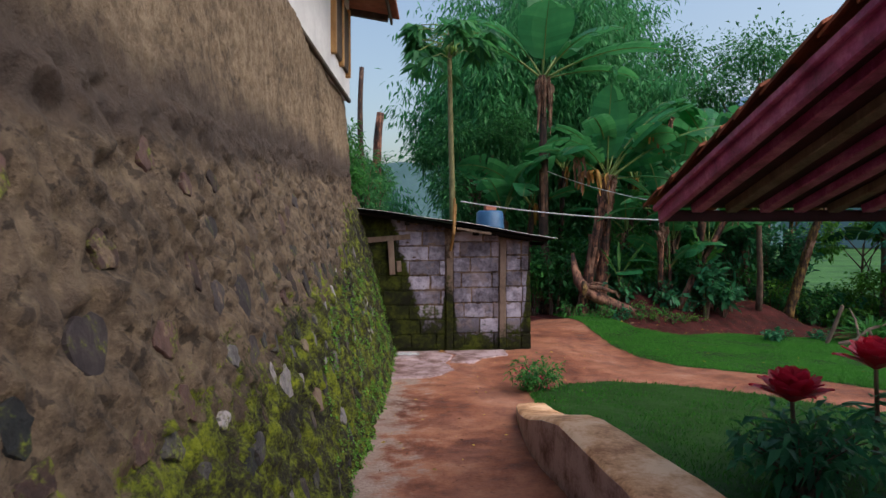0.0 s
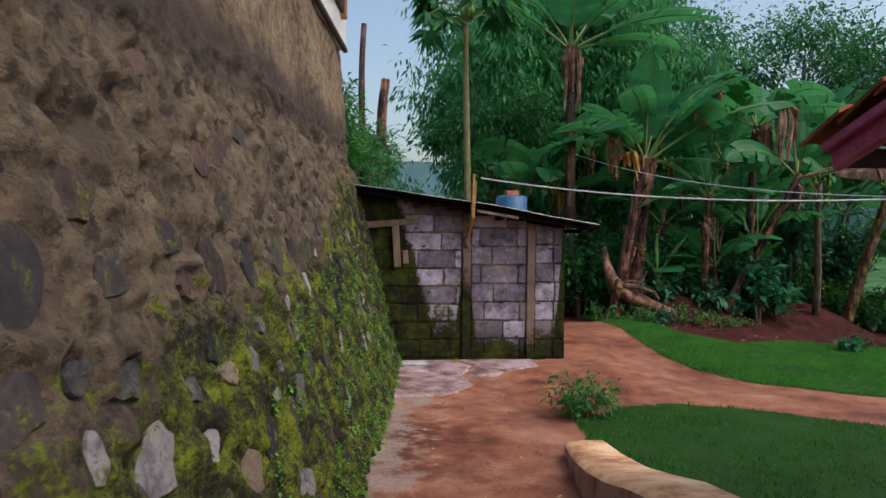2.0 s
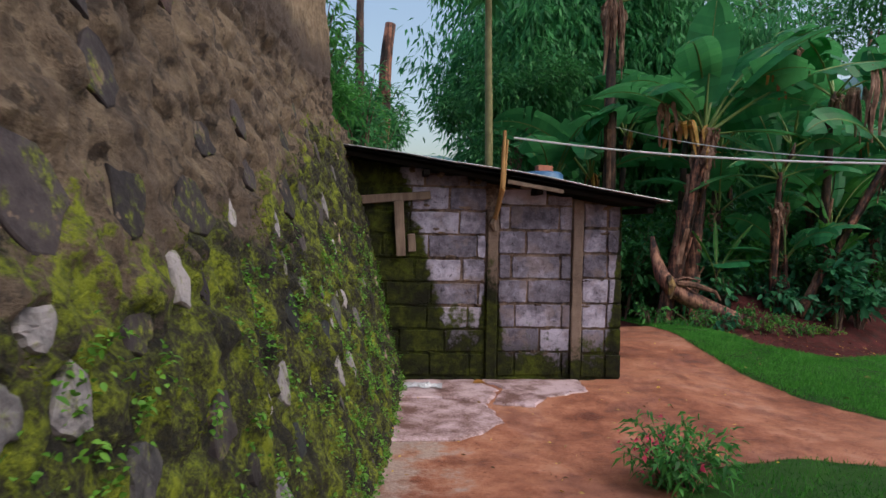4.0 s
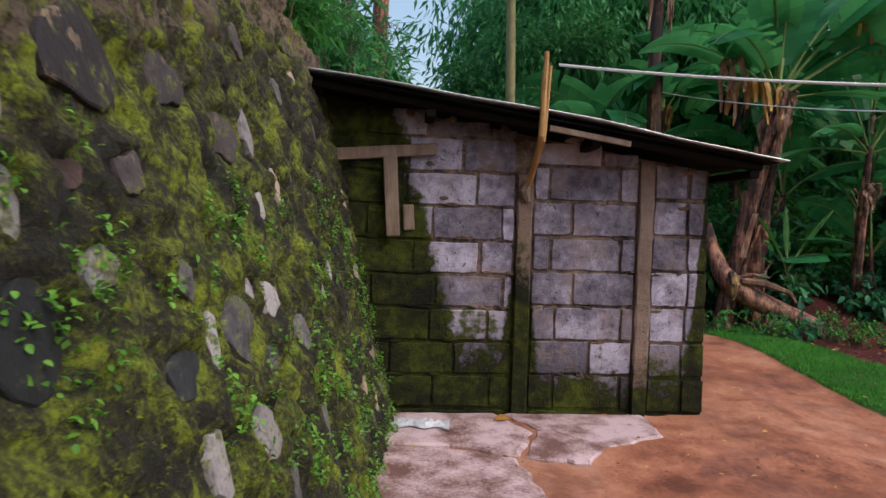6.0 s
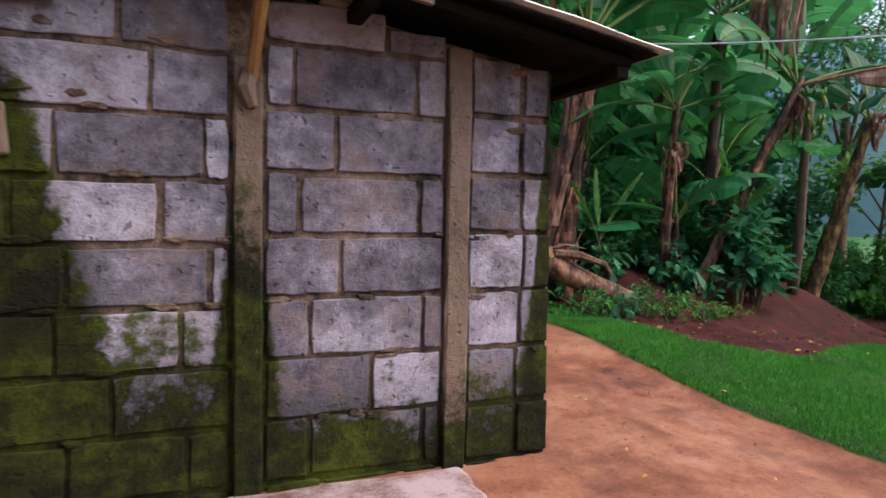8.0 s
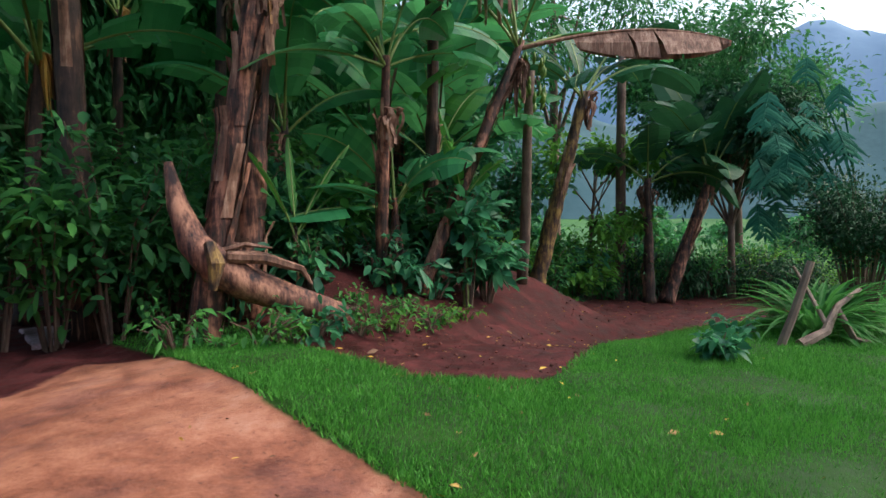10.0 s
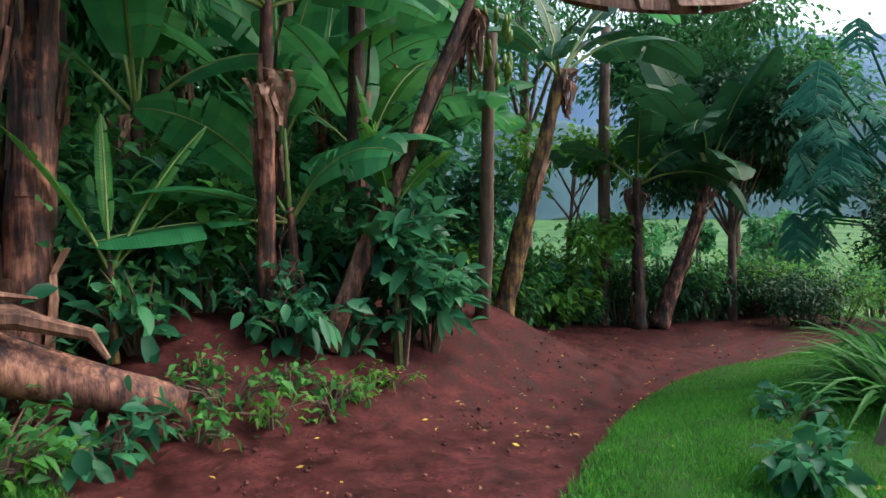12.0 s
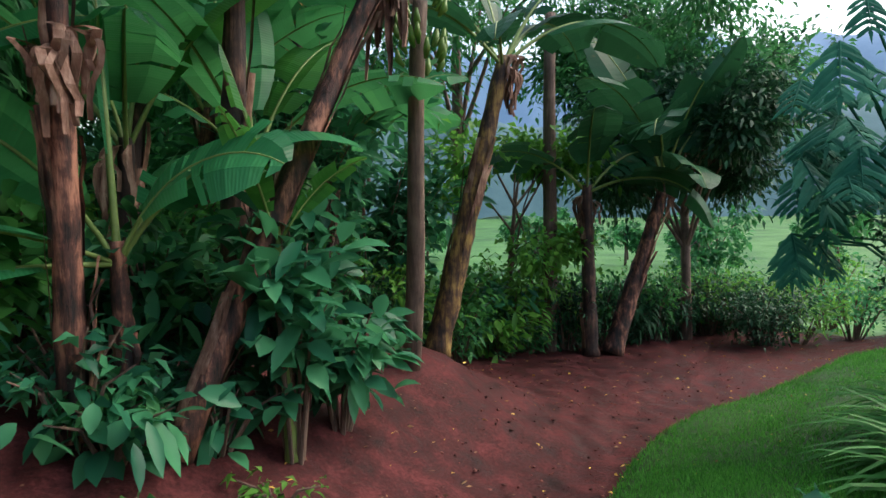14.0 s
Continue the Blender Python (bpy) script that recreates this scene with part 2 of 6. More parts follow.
def ground_material():
    """Trodden red clay over old concrete, lawn and garden soil, by the three masks of the ground sheet."""
    m, ns, ls, bs = material("ground_earth")
    p = place(ns)
    a, b, c = noise_node(ns, ls, p, 0.9, 6), noise_node(ns, ls, p, 5, 6, 0.65), noise_node(ns, ls, p, 45, 5, 0.75)
    f = maths(ns, ls, "ADD", maths(ns, ls, "MULTIPLY", a, 0.55), maths(ns, ls, "MULTIPLY", b, 0.45))
    f = maths(ns, ls, "ADD", f, maths(ns, ls, "MULTIPLY", maths(ns, ls, "SUBTRACT", c, 0.5), 0.16))
    clay = ramp(ns, ls, f, ((0.38, (0.126, 0.0462, 0.0322)), (0.46, (0.235, 0.0914, 0.0563)), (0.54, (0.336, 0.147, 0.0929)), (0.64, (0.403, 0.226, 0.165))))
    blot = smooth_step(ns, ls, noise_node(ns, ls, p, 1.7, 6, 0.66), 0.49, 0.60)
    clay = mixc(ns, ls, maths(ns, ls, "MULTIPLY", blot, 0.38), clay, ramp(ns, ls, b, ((0.35, (0.075, 0.034, 0.034)), (0.65, (0.19, 0.088, 0.08)))))
    grit = smooth_step(ns, ls, noise_node(ns, ls, p, 26, 3, 0.6), 0.63, 0.70)
    clay = mixc(ns, ls, maths(ns, ls, "MULTIPLY", grit, 0.5), clay, (0.05, 0.024, 0.022))
    sep = ns.new("ShaderNodeSeparateXYZ")
    ls.new(p, sep.inputs[0])
    worn = maths(ns, ls, "ADD", maths(ns, ls, "MULTIPLY", maths(ns, ls, "SUBTRACT", -0.1, sep.outputs["X"]), 1.2), maths(ns, ls, "MULTIPLY", maths(ns, ls, "SUBTRACT", b, 0.5), 2.2))
    clay = mixc(ns, ls, maths(ns, ls, "MULTIPLY", smooth_step(ns, ls, worn, 0.0, 0.5), 0.75), clay, ramp(ns, ls, c, ((0.35, (0.22, 0.175, 0.155)), (0.65, (0.38, 0.33, 0.31)))))
    soil = ramp(ns, ls, maths(ns, ls, "ADD", maths(ns, ls, "MULTIPLY", b, 0.6), maths(ns, ls, "MULTIPLY", c, 0.4)),
                ((0.36, (0.0104, 0.00262, 0.00254)), (0.5, (0.0517, 0.0124, 0.0123)), (0.66, (0.13, 0.0354, 0.0347))))
    turf = ramp(ns, ls, f, ((0.3, (0.008, 0.030, 0.005)), (0.6, (0.020, 0.068, 0.009)), (0.8, (0.042, 0.115, 0.016))))

    def mask(name):
        at = ns.new("ShaderNodeAttribute")
        at.attribute_name = name
        v = maths(ns, ls, "ADD", at.outputs["Fac"], maths(ns, ls, "MULTIPLY", maths(ns, ls, "SUBTRACT", b, 0.5), 0.5))
        return smooth_step(ns, ls, v, 0.42, 0.58)

    col = mixc(ns, ls, mask("soil"), clay, soil)
    col = mixc(ns, ls, mask("turf"), col, turf)
    plots = noise_node(ns, ls, p, 0.12, 3)
    col = mixc(ns, ls, mask("field"), col, ramp(ns, ls, plots, ((0.35, (0.024, 0.0825, 0.0198)), (0.5, (0.046, 0.138, 0.0306)), (0.65, (0.07, 0.169, 0.045)))))
    ls.new(col, bs.inputs["Base Color"])
    wet = ramp(ns, ls, b, ((0.35, 0.55), (0.65, 0.9)))
    ls.new(wet, bs.inputs["Roughness"])
    bs.inputs["Specular IOR Level"].default_value = 0.14
    bump(ns, ls, bs, maths(ns, ls, "ADD", b, maths(ns, ls, "MULTIPLY", c, 0.5)), 0.6, 0.02)
    return m


def bark_material(name, stops):
    """Layered, fibrous sheaths: grain runs along the stem."""
    m, ns, ls, bs = material(name)
    tc = ns.new("ShaderNodeTexCoord").outputs["Object"]
    mp = node(ns, "ShaderNodeMapping", Scale=(14, 14, 1.6))
    ls.new(tc, mp.inputs["Vector"])
    a = noise_node(ns, ls, mp.outputs[0], 1.6, 6, 0.7)
    b = noise_node(ns, ls, tc, 5, 4)
    f = maths(ns, ls, "ADD", maths(ns, ls, "MULTIPLY", a, 0.55), maths(ns, ls, "MULTIPLY", b, 0.45))
    ls.new(ramp(ns, ls, f, stops), bs.inputs["Base Color"])
    bs.inputs["Roughness"].default_value = 0.75
    bump(ns, ls, bs, a, 0.8, 0.015)
    return m


def stone_material(name, stops, smeared=False):
    """Face stones: grain and pits, partly overgrown low on the wall."""
    m, ns, ls, bs = material(name)
    p = place(ns)
    a, b, c = noise_node(ns, ls, p, 5, 5), noise_node(ns, ls, p, 17, 5, 0.7), noise_node(ns, ls, p, 70, 4, 0.7)
    r = ns.new("ShaderNodeObjectInfo").outputs["Random"]
    f = maths(ns, ls, "ADD", maths(ns, ls, "MULTIPLY", a, 0.4), maths(ns, ls, "MULTIPLY", b, 0.6))
    f = maths(ns, ls, "ADD", f, maths(ns, ls, "MULTIPLY", maths(ns, ls, "SUBTRACT", r, 0.5), 0.3))
    base = ramp(ns, ls, f, stops)
    if smeared:
        smear = smooth_step(ns, ls, maths(ns, ls, "ADD", noise_node(ns, ls, p, 9, 5, 0.6), maths(ns, ls, "MULTIPLY", c, 0.15)), 0.67, 0.71)
        base = mixc(ns, ls, maths(ns, ls, "MULTIPLY", smear, 0.7), base, ramp(ns, ls, b, ((0.4, (0.11, 0.077, 0.053)), (0.6, (0.23, 0.165, 0.11)))))
    grown = smooth_step(ns, ls, maths(ns, ls, "ADD", b, maths(ns, ls, "MULTIPLY", a, 0.5)), 0.76, 0.90)
    ls.new(mixc(ns, ls, maths(ns, ls, "MULTIPLY", grown, 0.85), base, ramp(ns, ls, c, MOSS)), bs.inputs["Base Color"])
    bs.inputs["Roughness"].default_value = 0.85
    bump(ns, ls, bs, maths(ns, ls, "ADD", b, maths(ns, ls, "MULTIPLY", c, 0.4)), 0.7, 0.010)
    return m


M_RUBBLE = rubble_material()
M_BLOCK = block_material("cement_block", ((0.36, (0.0773, 0.0678, 0.0905)), (0.48, (0.196, 0.177, 0.235)), (0.61, (0.454, 0.417, 0.54))))
M_JOINT = block_material("mortar_joint", ((0.42, (0.025, 0.017, 0.015)), (0.5, (0.135, 0.09, 0.07)), (0.60, (0.32, 0.225, 0.18))), True)
M_POSTC = block_material("cast_post", ((0.3, (0.102, 0.0723, 0.0585)), (0.5, (0.196, 0.14, 0.113)), (0.7, (0.272, 0.212, 0.18))), True)
M_GROUND = ground_material()
M_STONE_DARK = stone_material("dark_stone", ((0.36, (0.0112, 0.008, 0.0101)), (0.5, (0.0264, 0.02, 0.0235)), (0.64, (0.0576, 0.0448, 0.0487))), True)
M_STONE_BLACK = stone_material("black_stone", ((0.36, (0.004, 0.005, 0.007)), (0.5, (0.011, 0.014, 0.018)), (0.64, (0.032, 0.036, 0.040))))
M_STONE_RED = stone_material("reddish_stone", ((0.36, (0.0225, 0.013, 0.0122)), (0.5, (0.0562, 0.0302, 0.0274)), (0.64, (0.105, 0.0576, 0.0518))), True)
M_STONE_LIGHT = stone_material("pale_stone", ((0.34, (0.0298, 0.0281, 0.0313)), (0.47, (0.102, 0.0952, 0.103)), (0.62, (0.306, 0.281, 0.296))))
M_STONE_PINK = stone_material("pinkish_stone", ((0.3, (0.155, 0.105, 0.0792)), (0.6, (0.341, 0.26, 0.211))))
M_CONCRETE = simple("worn_concrete", ((0.40, (0.139, 0.0731, 0.0657)), (0.48, (0.294, 0.198, 0.206)), (0.58, (0.492, 0.377, 0.42))), 5, 0.55, 60, 0.006, obj=0.12)
M_CLAY_TOP = simple("clay_stained_concrete", ((0.38, (0.381, 0.18, 0.0901)), (0.48, (0.679, 0.378, 0.2)), (0.60, (0.858, 0.596, 0.391))), 4, 0.8, 40, 0.006)
M_WHITE = simple("white_wall_paint", ((0.3, (0.55, 0.55, 0.58)), (0.6, (0.78, 0.78, 0.80))), 2, 0.7, 30, 0.002)
M_SHEET = simple("zinc_sheet", ((0.3, (0.25, 0.27, 0.30)), (0.6, (0.52, 0.56, 0.60))), 4, 0.42, 30, 0.002, metal=0.6)
# near-black colours that stand in for the shade under the shed roof
M_ROOF_SHADE = simple("roof_shade_black", ((0.3, (0.003, 0.003, 0.003)), (0.7, (0.008, 0.008, 0.009))), 6, 0.9, 50, 0.002, spec=0.1)
M_SHADED_WOOD = simple("shaded_wood", ((0.3, (0.004, 0.0035, 0.003)), (0.7, (0.014, 0.011, 0.010))), 8, 0.9, 60, 0.004, spec=0.1)
M_DARKWOOD = simple("dark_weathered_wood", ((0.3, (0.03, 0.022, 0.018)), (0.7, (0.11, 0.08, 0.06))), 8, 0.85, 60, 0.004)
M_GREYWOOD = bark_material("grey_wood", ((0.3, (0.080, 0.052, 0.040)), (0.5, (0.176, 0.120, 0.092)), (0.72, (0.288, 0.216, 0.168))))
M_BAMBOO = simple("dry_bamboo", ((0.3, (0.20, 0.095, 0.03)), (0.6, (0.42, 0.24, 0.09)), (0.8, (0.5, 0.34, 0.16))), 5, 0.5, 60, 0.002)
M_MAGENTA = simple("purple_painted_wood", ((0.34, (0.16, 0.022, 0.085)), (0.5, (0.38, 0.065, 0.21)), (0.64, (0.58, 0.19, 0.38))), 5, 0.5, 50, 0.002)
# darker copy of the eave purple, with underside shade in its colour
M_MAGENTA_SHADED = simple("shaded_purple_boards", ((0.3, (0.02, 0.006, 0.010)), (0.7, (0.07, 0.018, 0.03))), 5, 0.7, 50, 0.002)
M_TILE = simple("terracotta_tile", ((0.3, (0.10, 0.035, 0.02)), (0.6, (0.30, 0.09, 0.045)), (0.8, (0.38, 0.16, 0.09))), 6, 0.85, 50, 0.004, obj=0.2)
M_BLUE = simple("blue_plastic", ((0.3, (0.02, 0.07, 0.17)), (0.7, (0.05, 0.15, 0.30))), 4, 0.45, 60, 0.001)
M_BRICK = simple("red_brick", ((0.3, (0.25, 0.08, 0.05)), (0.7, (0.42, 0.17, 0.11))), 10, 0.9, 60, 0.004)
M_WIRE = simple("pale_wire", ((0.3, (0.5, 0.52, 0.55)), (0.7, (0.75, 0.77, 0.8))), 6, 0.5, 50, 0.0005)
M_PLASTIC = simple("clear_plastic", ((0.3, (0.35, 0.364, 0.42)), (0.7, (0.56, 0.574, 0.63))), 9, 0.2, 50, 0.003)
M_BARK_BROWN = bark_material("banana_sheath_brown", ((0.43, (0.007, 0.004, 0.003)), (0.51, (0.075, 0.027, 0.018)), (0.60, (0.36, 0.155, 0.095))))
M_BARK_DARK = bark_material("banana_sheath_dark", ((0.40, (0.010, 0.006, 0.006)), (0.52, (0.05, 0.025, 0.019)), (0.64, (0.19, 0.095, 0.062))))
M_BARK_YELLOW = bark_material("banana_sheath_yellow", ((0.42, (0.012, 0.006, 0.005)), (0.50, (0.085, 0.042, 0.018)), (0.60, (0.32, 0.20, 0.055))))
M_BARK_GREY = bark_material("grey_bark", ((0.36, (0.030, 0.018, 0.013)), (0.5, (0.115, 0.070, 0.050)), (0.66, (0.22, 0.145, 0.10))))
M_PAPAYA_BARK = simple("pale_green_bark", ((0.3, (0.091, 0.084, 0.032)), (0.7, (0.224, 0.203, 0.091))), 6, 0.7, 40, 0.004)
M_LOG = bark_material("rotten_banana_log", ((0.42, (0.020, 0.010, 0.012)), (0.50, (0.15, 0.062, 0.042)), (0.60, (0.42, 0.20, 0.125))))
M_DRY = bark_material("dry_banana_leaf", ((0.38, (0.05, 0.022, 0.014)), (0.5, (0.19, 0.092, 0.058)), (0.62, (0.42, 0.265, 0.19))))
M_DRY_ORANGE = simple("yellowing_leaf", ((0.3, (0.13, 0.050, 0.014)), (0.6, (0.34, 0.165, 0.030)), (0.8, (0.42, 0.27, 0.065))), 6, 0.6, 40, 0.002, island=0.5)
M_BANANA = ribbed_leaf_material("banana_leaf", (0.0132, 0.105, 0.0419), (0.0363, 0.22, 0.0813), (0.116, 0.429, 0.13), 0.33, 0.25, 0.42)
M_BANANA_LIGHT = ribbed_leaf_material("young_banana_leaf", (0.0225, 0.111, 0.0238), (0.0459, 0.204, 0.035), (0.107, 0.323, 0.0602), 0.35, 0.25, 0.4)
M_RIB = simple("leaf_rib", ((0.3, (0.09, 0.15, 0.03)), (0.7, (0.20, 0.28, 0.08))), 8, 0.5, 40, 0.001)
M_BAMBOO_LEAF = leaf_material("bamboo_foliage", (0.0144, 0.0864, 0.0403), (0.0384, 0.204, 0.077), (0.0896, 0.346, 0.12), 0.5, 0.6)
M_TREE_LEAF = leaf_material("tree_foliage", (0.0102, 0.0617, 0.0252), (0.0289, 0.143, 0.0504), (0.0748, 0.266, 0.0806), 0.5, 0.6)
M_BRIGHT_LEAF = leaf_material("bright_foliage", (0.030, 0.115, 0.020), (0.075, 0.235, 0.034), (0.165, 0.40, 0.065), 0.45, 0.6, 0.5)
M_BROAD = leaf_material("broad_shrub_leaf", (0.00918, 0.0642, 0.0368), (0.0245, 0.14, 0.0709), (0.0714, 0.279, 0.121), 0.35, 0.6)
M_FERN = leaf_material("fern_leaf", (0.0144, 0.0765, 0.0234), (0.0352, 0.162, 0.0378), (0.084, 0.289, 0.0594), 0.5, 0.6)
M_PHILO = leaf_material("lobed_leaf", (0.009, 0.0665, 0.0459), (0.018, 0.114, 0.0729), (0.042, 0.18, 0.108), 0.7, 0.5, 0.25)
M_PHILO.node_tree.nodes["Principled BSDF"].inputs["Specular IOR Level"].default_value = 0.06
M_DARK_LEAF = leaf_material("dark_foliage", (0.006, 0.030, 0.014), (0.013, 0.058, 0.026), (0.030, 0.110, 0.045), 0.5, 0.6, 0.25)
# banana leaf darkened in colour for crowns seen backlit and under trees
M_BANANA_SHADED = ribbed_leaf_material("shaded_banana_leaf", (0.007, 0.045, 0.020), (0.016, 0.085, 0.036), (0.045, 0.170, 0.065), 0.38, 0.25, 0.2)
M_BANANA_SHADED.node_tree.nodes["Principled BSDF"].inputs["Specular IOR Level"].default_value = 0.1
M_GRASS = leaf_material("grass_blade", (0.013, 0.08, 0.0135), (0.038, 0.18, 0.0243), (0.1, 0.35, 0.0513), 0.55, 0.7, 0.3)
# darker copy of the grass colour; the near lawn's shade is painted in
M_GRASS_SHADED = leaf_material("shaded_grass_blade", (0.008, 0.052, 0.0091), (0.023, 0.118, 0.0156), (0.062, 0.235, 0.0325), 0.55, 0.7, 0.3)
M_MOSSTUFT = leaf_material("moss_tuft", (0.0263, 0.0328, 0.0032), (0.0638, 0.078, 0.0048), (0.128, 0.156, 0.0096), 0.8, 0.7, 0.2)
M_WEED = leaf_material("wall_weed", (0.04, 0.12, 0.015), (0.08, 0.22, 0.025), (0.16, 0.36, 0.05), 0.5, 0.6, 0.3)
M_REDLEAF = leaf_material("red_cordyline_leaf", (0.16, 0.006, 0.02), (0.48, 0.014, 0.05), (0.80, 0.05, 0.10), 0.4, 0.6, 0.25)
M_PINK = leaf_material("pink_petals", (0.4, 0.02, 0.08), (0.55, 0.04, 0.12), (0.7, 0.12, 0.2), 0.5, 0.5)
M_FRUIT = simple("green_banana_fruit", ((0.3, (0.05, 0.12, 0.015)), (0.7, (0.13, 0.24, 0.03))), 8, 0.5, 40, 0.001)
# the blue in both hill colours paints in the haze of distance
M_HILL = simple("hill_painted_haze", ((0.35, (0.040, 0.095, 0.105)), (0.65, (0.075, 0.145, 0.160))), 0.02, 1.0, 0.12, 0.5)
M_HILL_FAR = simple("mountain_painted_haze", ((0.35, (0.110, 0.200, 0.310)), (0.65, (0.150, 0.245, 0.360))), 0.01, 1.0, 0.05, 0.5)
M_CLOD = simple("earth_clods", ((0.3, (0.03, 0.0101, 0.00784)), (0.5, (0.09, 0.0291, 0.0224)), (0.7, (0.192, 0.0694, 0.0538))), 8, 0.95, 60, 0.003, island=0.5)
M_LITTER = simple("fallen_leaf", ((0.25, (0.12, 0.06, 0.03)), (0.5, (0.30, 0.18, 0.07)), (0.75, (0.62, 0.42, 0.06))), 1.5, 0.7, 40, 0.001, island=0.8)


# ---- geometry helpers ----
class Shape:
    """Collects vertices and faces of one mesh."""

    def __init__(self):
        self.v, self.f = [], []

    def add(self, verts, faces):
        o = len(self.v)
        self.v.extend(tuple(p) for p in verts)
        self.f.extend(tuple(i + o for i in q) for q in faces)

    def box(self, size, m=Matrix(), chamfer=0.0, wobble=0.0):
        hx, hy, hz = (s / 2 for s in size)
        c = min(chamfer, hx * 0.9, hy * 0.9, hz * 0.9)
        if c <= 0:
            vs = [Vector((x, y, z)) for x in (-hx, hx) for y in (-hy, hy) for z in (-hz, hz)]
            fs = [(0, 1, 3, 2), (4, 6, 7, 5), (0, 4, 5, 1), (2, 3, 7, 6), (0, 2, 6, 4), (1, 5, 7, 3)]
        else:
            bm = bmesh.new()
            bmesh.ops.create_cube(bm, size=1)
            for v in bm.verts:
                v.co = Vector((v.co.x * 2 * hx, v.co.y * 2 * hy, v.co.z * 2 * hz))
            bmesh.ops.bevel(bm, geom=bm.edges[:] + bm.verts[:], offset=c, segments=1, affect="EDGES")
            bm.verts.index_update()
            vs = [v.co.copy() for v in bm.verts]
            fs = [tuple(v.index for v in f.verts) for f in bm.faces]
            bm.free()
        if wobble:
            vs = [v + Vector((random.uniform(-1, 1), random.uniform(-1, 1), random.uniform(-1, 1))) * wobble for v in vs]
        self.add([m @ v for v in vs], fs)

    def chipped(self, w, d, h, rg):
        """A block whose front outline is worn and slightly uneven; the front looks to -y."""
        hx, hz = w / 2, h / 2
        us, ts = (-1, -0.6, -0.2, 0.2, 0.6), (-1, -0.35, 0.35)
        ring = [(u * hx, -hz) for u in us] + [(hx, t * hz) for t in ts] + [(-u * hx, hz) for u in us] + [(-hx, -t * hz) for t in ts]
        n = len(ring)
        edge = [(x + rg.uniform(-1, 1) * 0.004, z + rg.uniform(-1, 1) * 0.004) for x, z in ring]
        for k in (0, 5, 8, 13):
            f = rg.uniform(0.0, 0.005)
            edge[k] = (edge[k][0] - math.copysign(f, edge[k][0]), edge[k][1] - math.copysign(f, edge[k][1]))
        vs = [(x, d / 2, z) for x, z in edge] + [(x, -d / 2 + 0.004, z) for x, z in edge]
        vs += [(x * (1 - 0.007 / w), -d / 2 + rg.uniform(-0.001, 0.002), z * (1 - 0.007 / h)) for x, z in edge]
        fs = [(i, (i + 1) % n, n + (i + 1) % n, n + i) for i in range(n)] + [(n + i, n + (i + 1) % n, 2 * n + (i + 1) % n, 2 * n + i) for i in range(n)] + [tuple(range(2 * n, 3 * n))]
        self.add(vs, fs)

    def tube(self, pts, radii, n=8, cap=True, rough=0.0):
        pts = [Vector(p) for p in pts]
        rings = []
        side = None
        for i, p in enumerate(pts):
            d = (pts[min(i + 1, len(pts) - 1)] - pts[max(i - 1, 0)]).normalized()
            if side is None:
                side = d.orthogonal().normalized()
            side = (side - d * side.dot(d)).normalized()
            up = d.cross(side)
            r = radii[i] if hasattr(radii, "__len__") else radii
            rings.append([p + (side * math.cos(2 * math.pi * k / n) + up * math.sin(2 * math.pi * k / n)) * r * (1 + random.uniform(-rough, rough)) for k in range(n)])
        fs = [(i * n + k, i * n + (k + 1) % n, (i + 1) * n + (k + 1) % n, (i + 1) * n + k) for i in range(len(pts) - 1) for k in range(n)]
        if cap:
            fs += [tuple(range(n))[::-1], tuple(range((len(pts) - 1) * n, len(pts) * n))]
        self.add([v for r in rings for v in r], fs)


def link(name, verts, faces, mat, parent=None, smooth=False, label=""):
    me = bpy.data.meshes.new(name)
    me.from_pydata([tuple(v) for v in verts], [], faces)
    me.materials.append(mat)
    if smooth:
        me.polygons.foreach_set("use_smooth", [True] * len(me.polygons))
    me.update()
    ob = new(name, me)
    if parent:
        ob.parent = parent
    if label:
        tagged(ob, label)
    return ob


def part(name, shape, mat, parent=None, label="", smooth=False):
    return link(name, shape.v, shape.f, mat, parent, smooth, label)


def thing(name, label, category, m=Matrix(), group="", kind=""):
    ob = new(name)
    ob.matrix_basis = m
    ob.empty_display_size = 0.1
    return tagged(ob, label, category, group, kind)


def fast_mesh(name, co, tri, mat, parent=None, smooth=False):
    """A mesh of triangles from arrays."""
    me = bpy.data.meshes.new(name)
    me.vertices.add(len(co))
    me.vertices.foreach_set("co", np.asarray(co, np.float32).ravel())
    me.loops.add(len(tri) * 3)
    me.loops.foreach_set("vertex_index", np.asarray(tri, np.int32).ravel())
    me.polygons.add(len(tri))
    me.polygons.foreach_set("loop_start", np.arange(0, len(tri) * 3, 3, dtype=np.int32))
    if smooth:
        me.polygons.foreach_set("use_smooth", np.ones(len(tri), bool))
    me.update(calc_edges=True)
    me.validate()
    me.materials.append(mat)
    ob = new(name, me)
    if parent:
        ob.parent = parent
    return ob


def rng_for(seed):
    return np.random.default_rng(seed)


def leaf_arrays(at, way, length, width, rg, fold=0.25, sag=0.25):
    """Folded, pointed leaves from their stalk points, directions and sizes."""
    n = len(at)
    way = way / np.linalg.norm(way, axis=1, keepdims=True)
    helper = rg.normal(size=(n, 3)) * 0.5 + np.array([0, 0, 1.0])
    side = np.cross(way, helper)
    side /= np.linalg.norm(side, axis=1, keepdims=True) + 1e-9
    up = np.cross(side, way)
    L, W = np.broadcast_to(length, n)[:, None], np.broadcast_to(width, n)[:, None]
    mid = at + way * L * 0.45
    left = mid - side * W * 0.5 + up * W * fold
    right = mid + side * W * 0.5 + up * W * fold
    tip = at + way * L
    tip[:, 2] -= (L[:, 0]) * sag
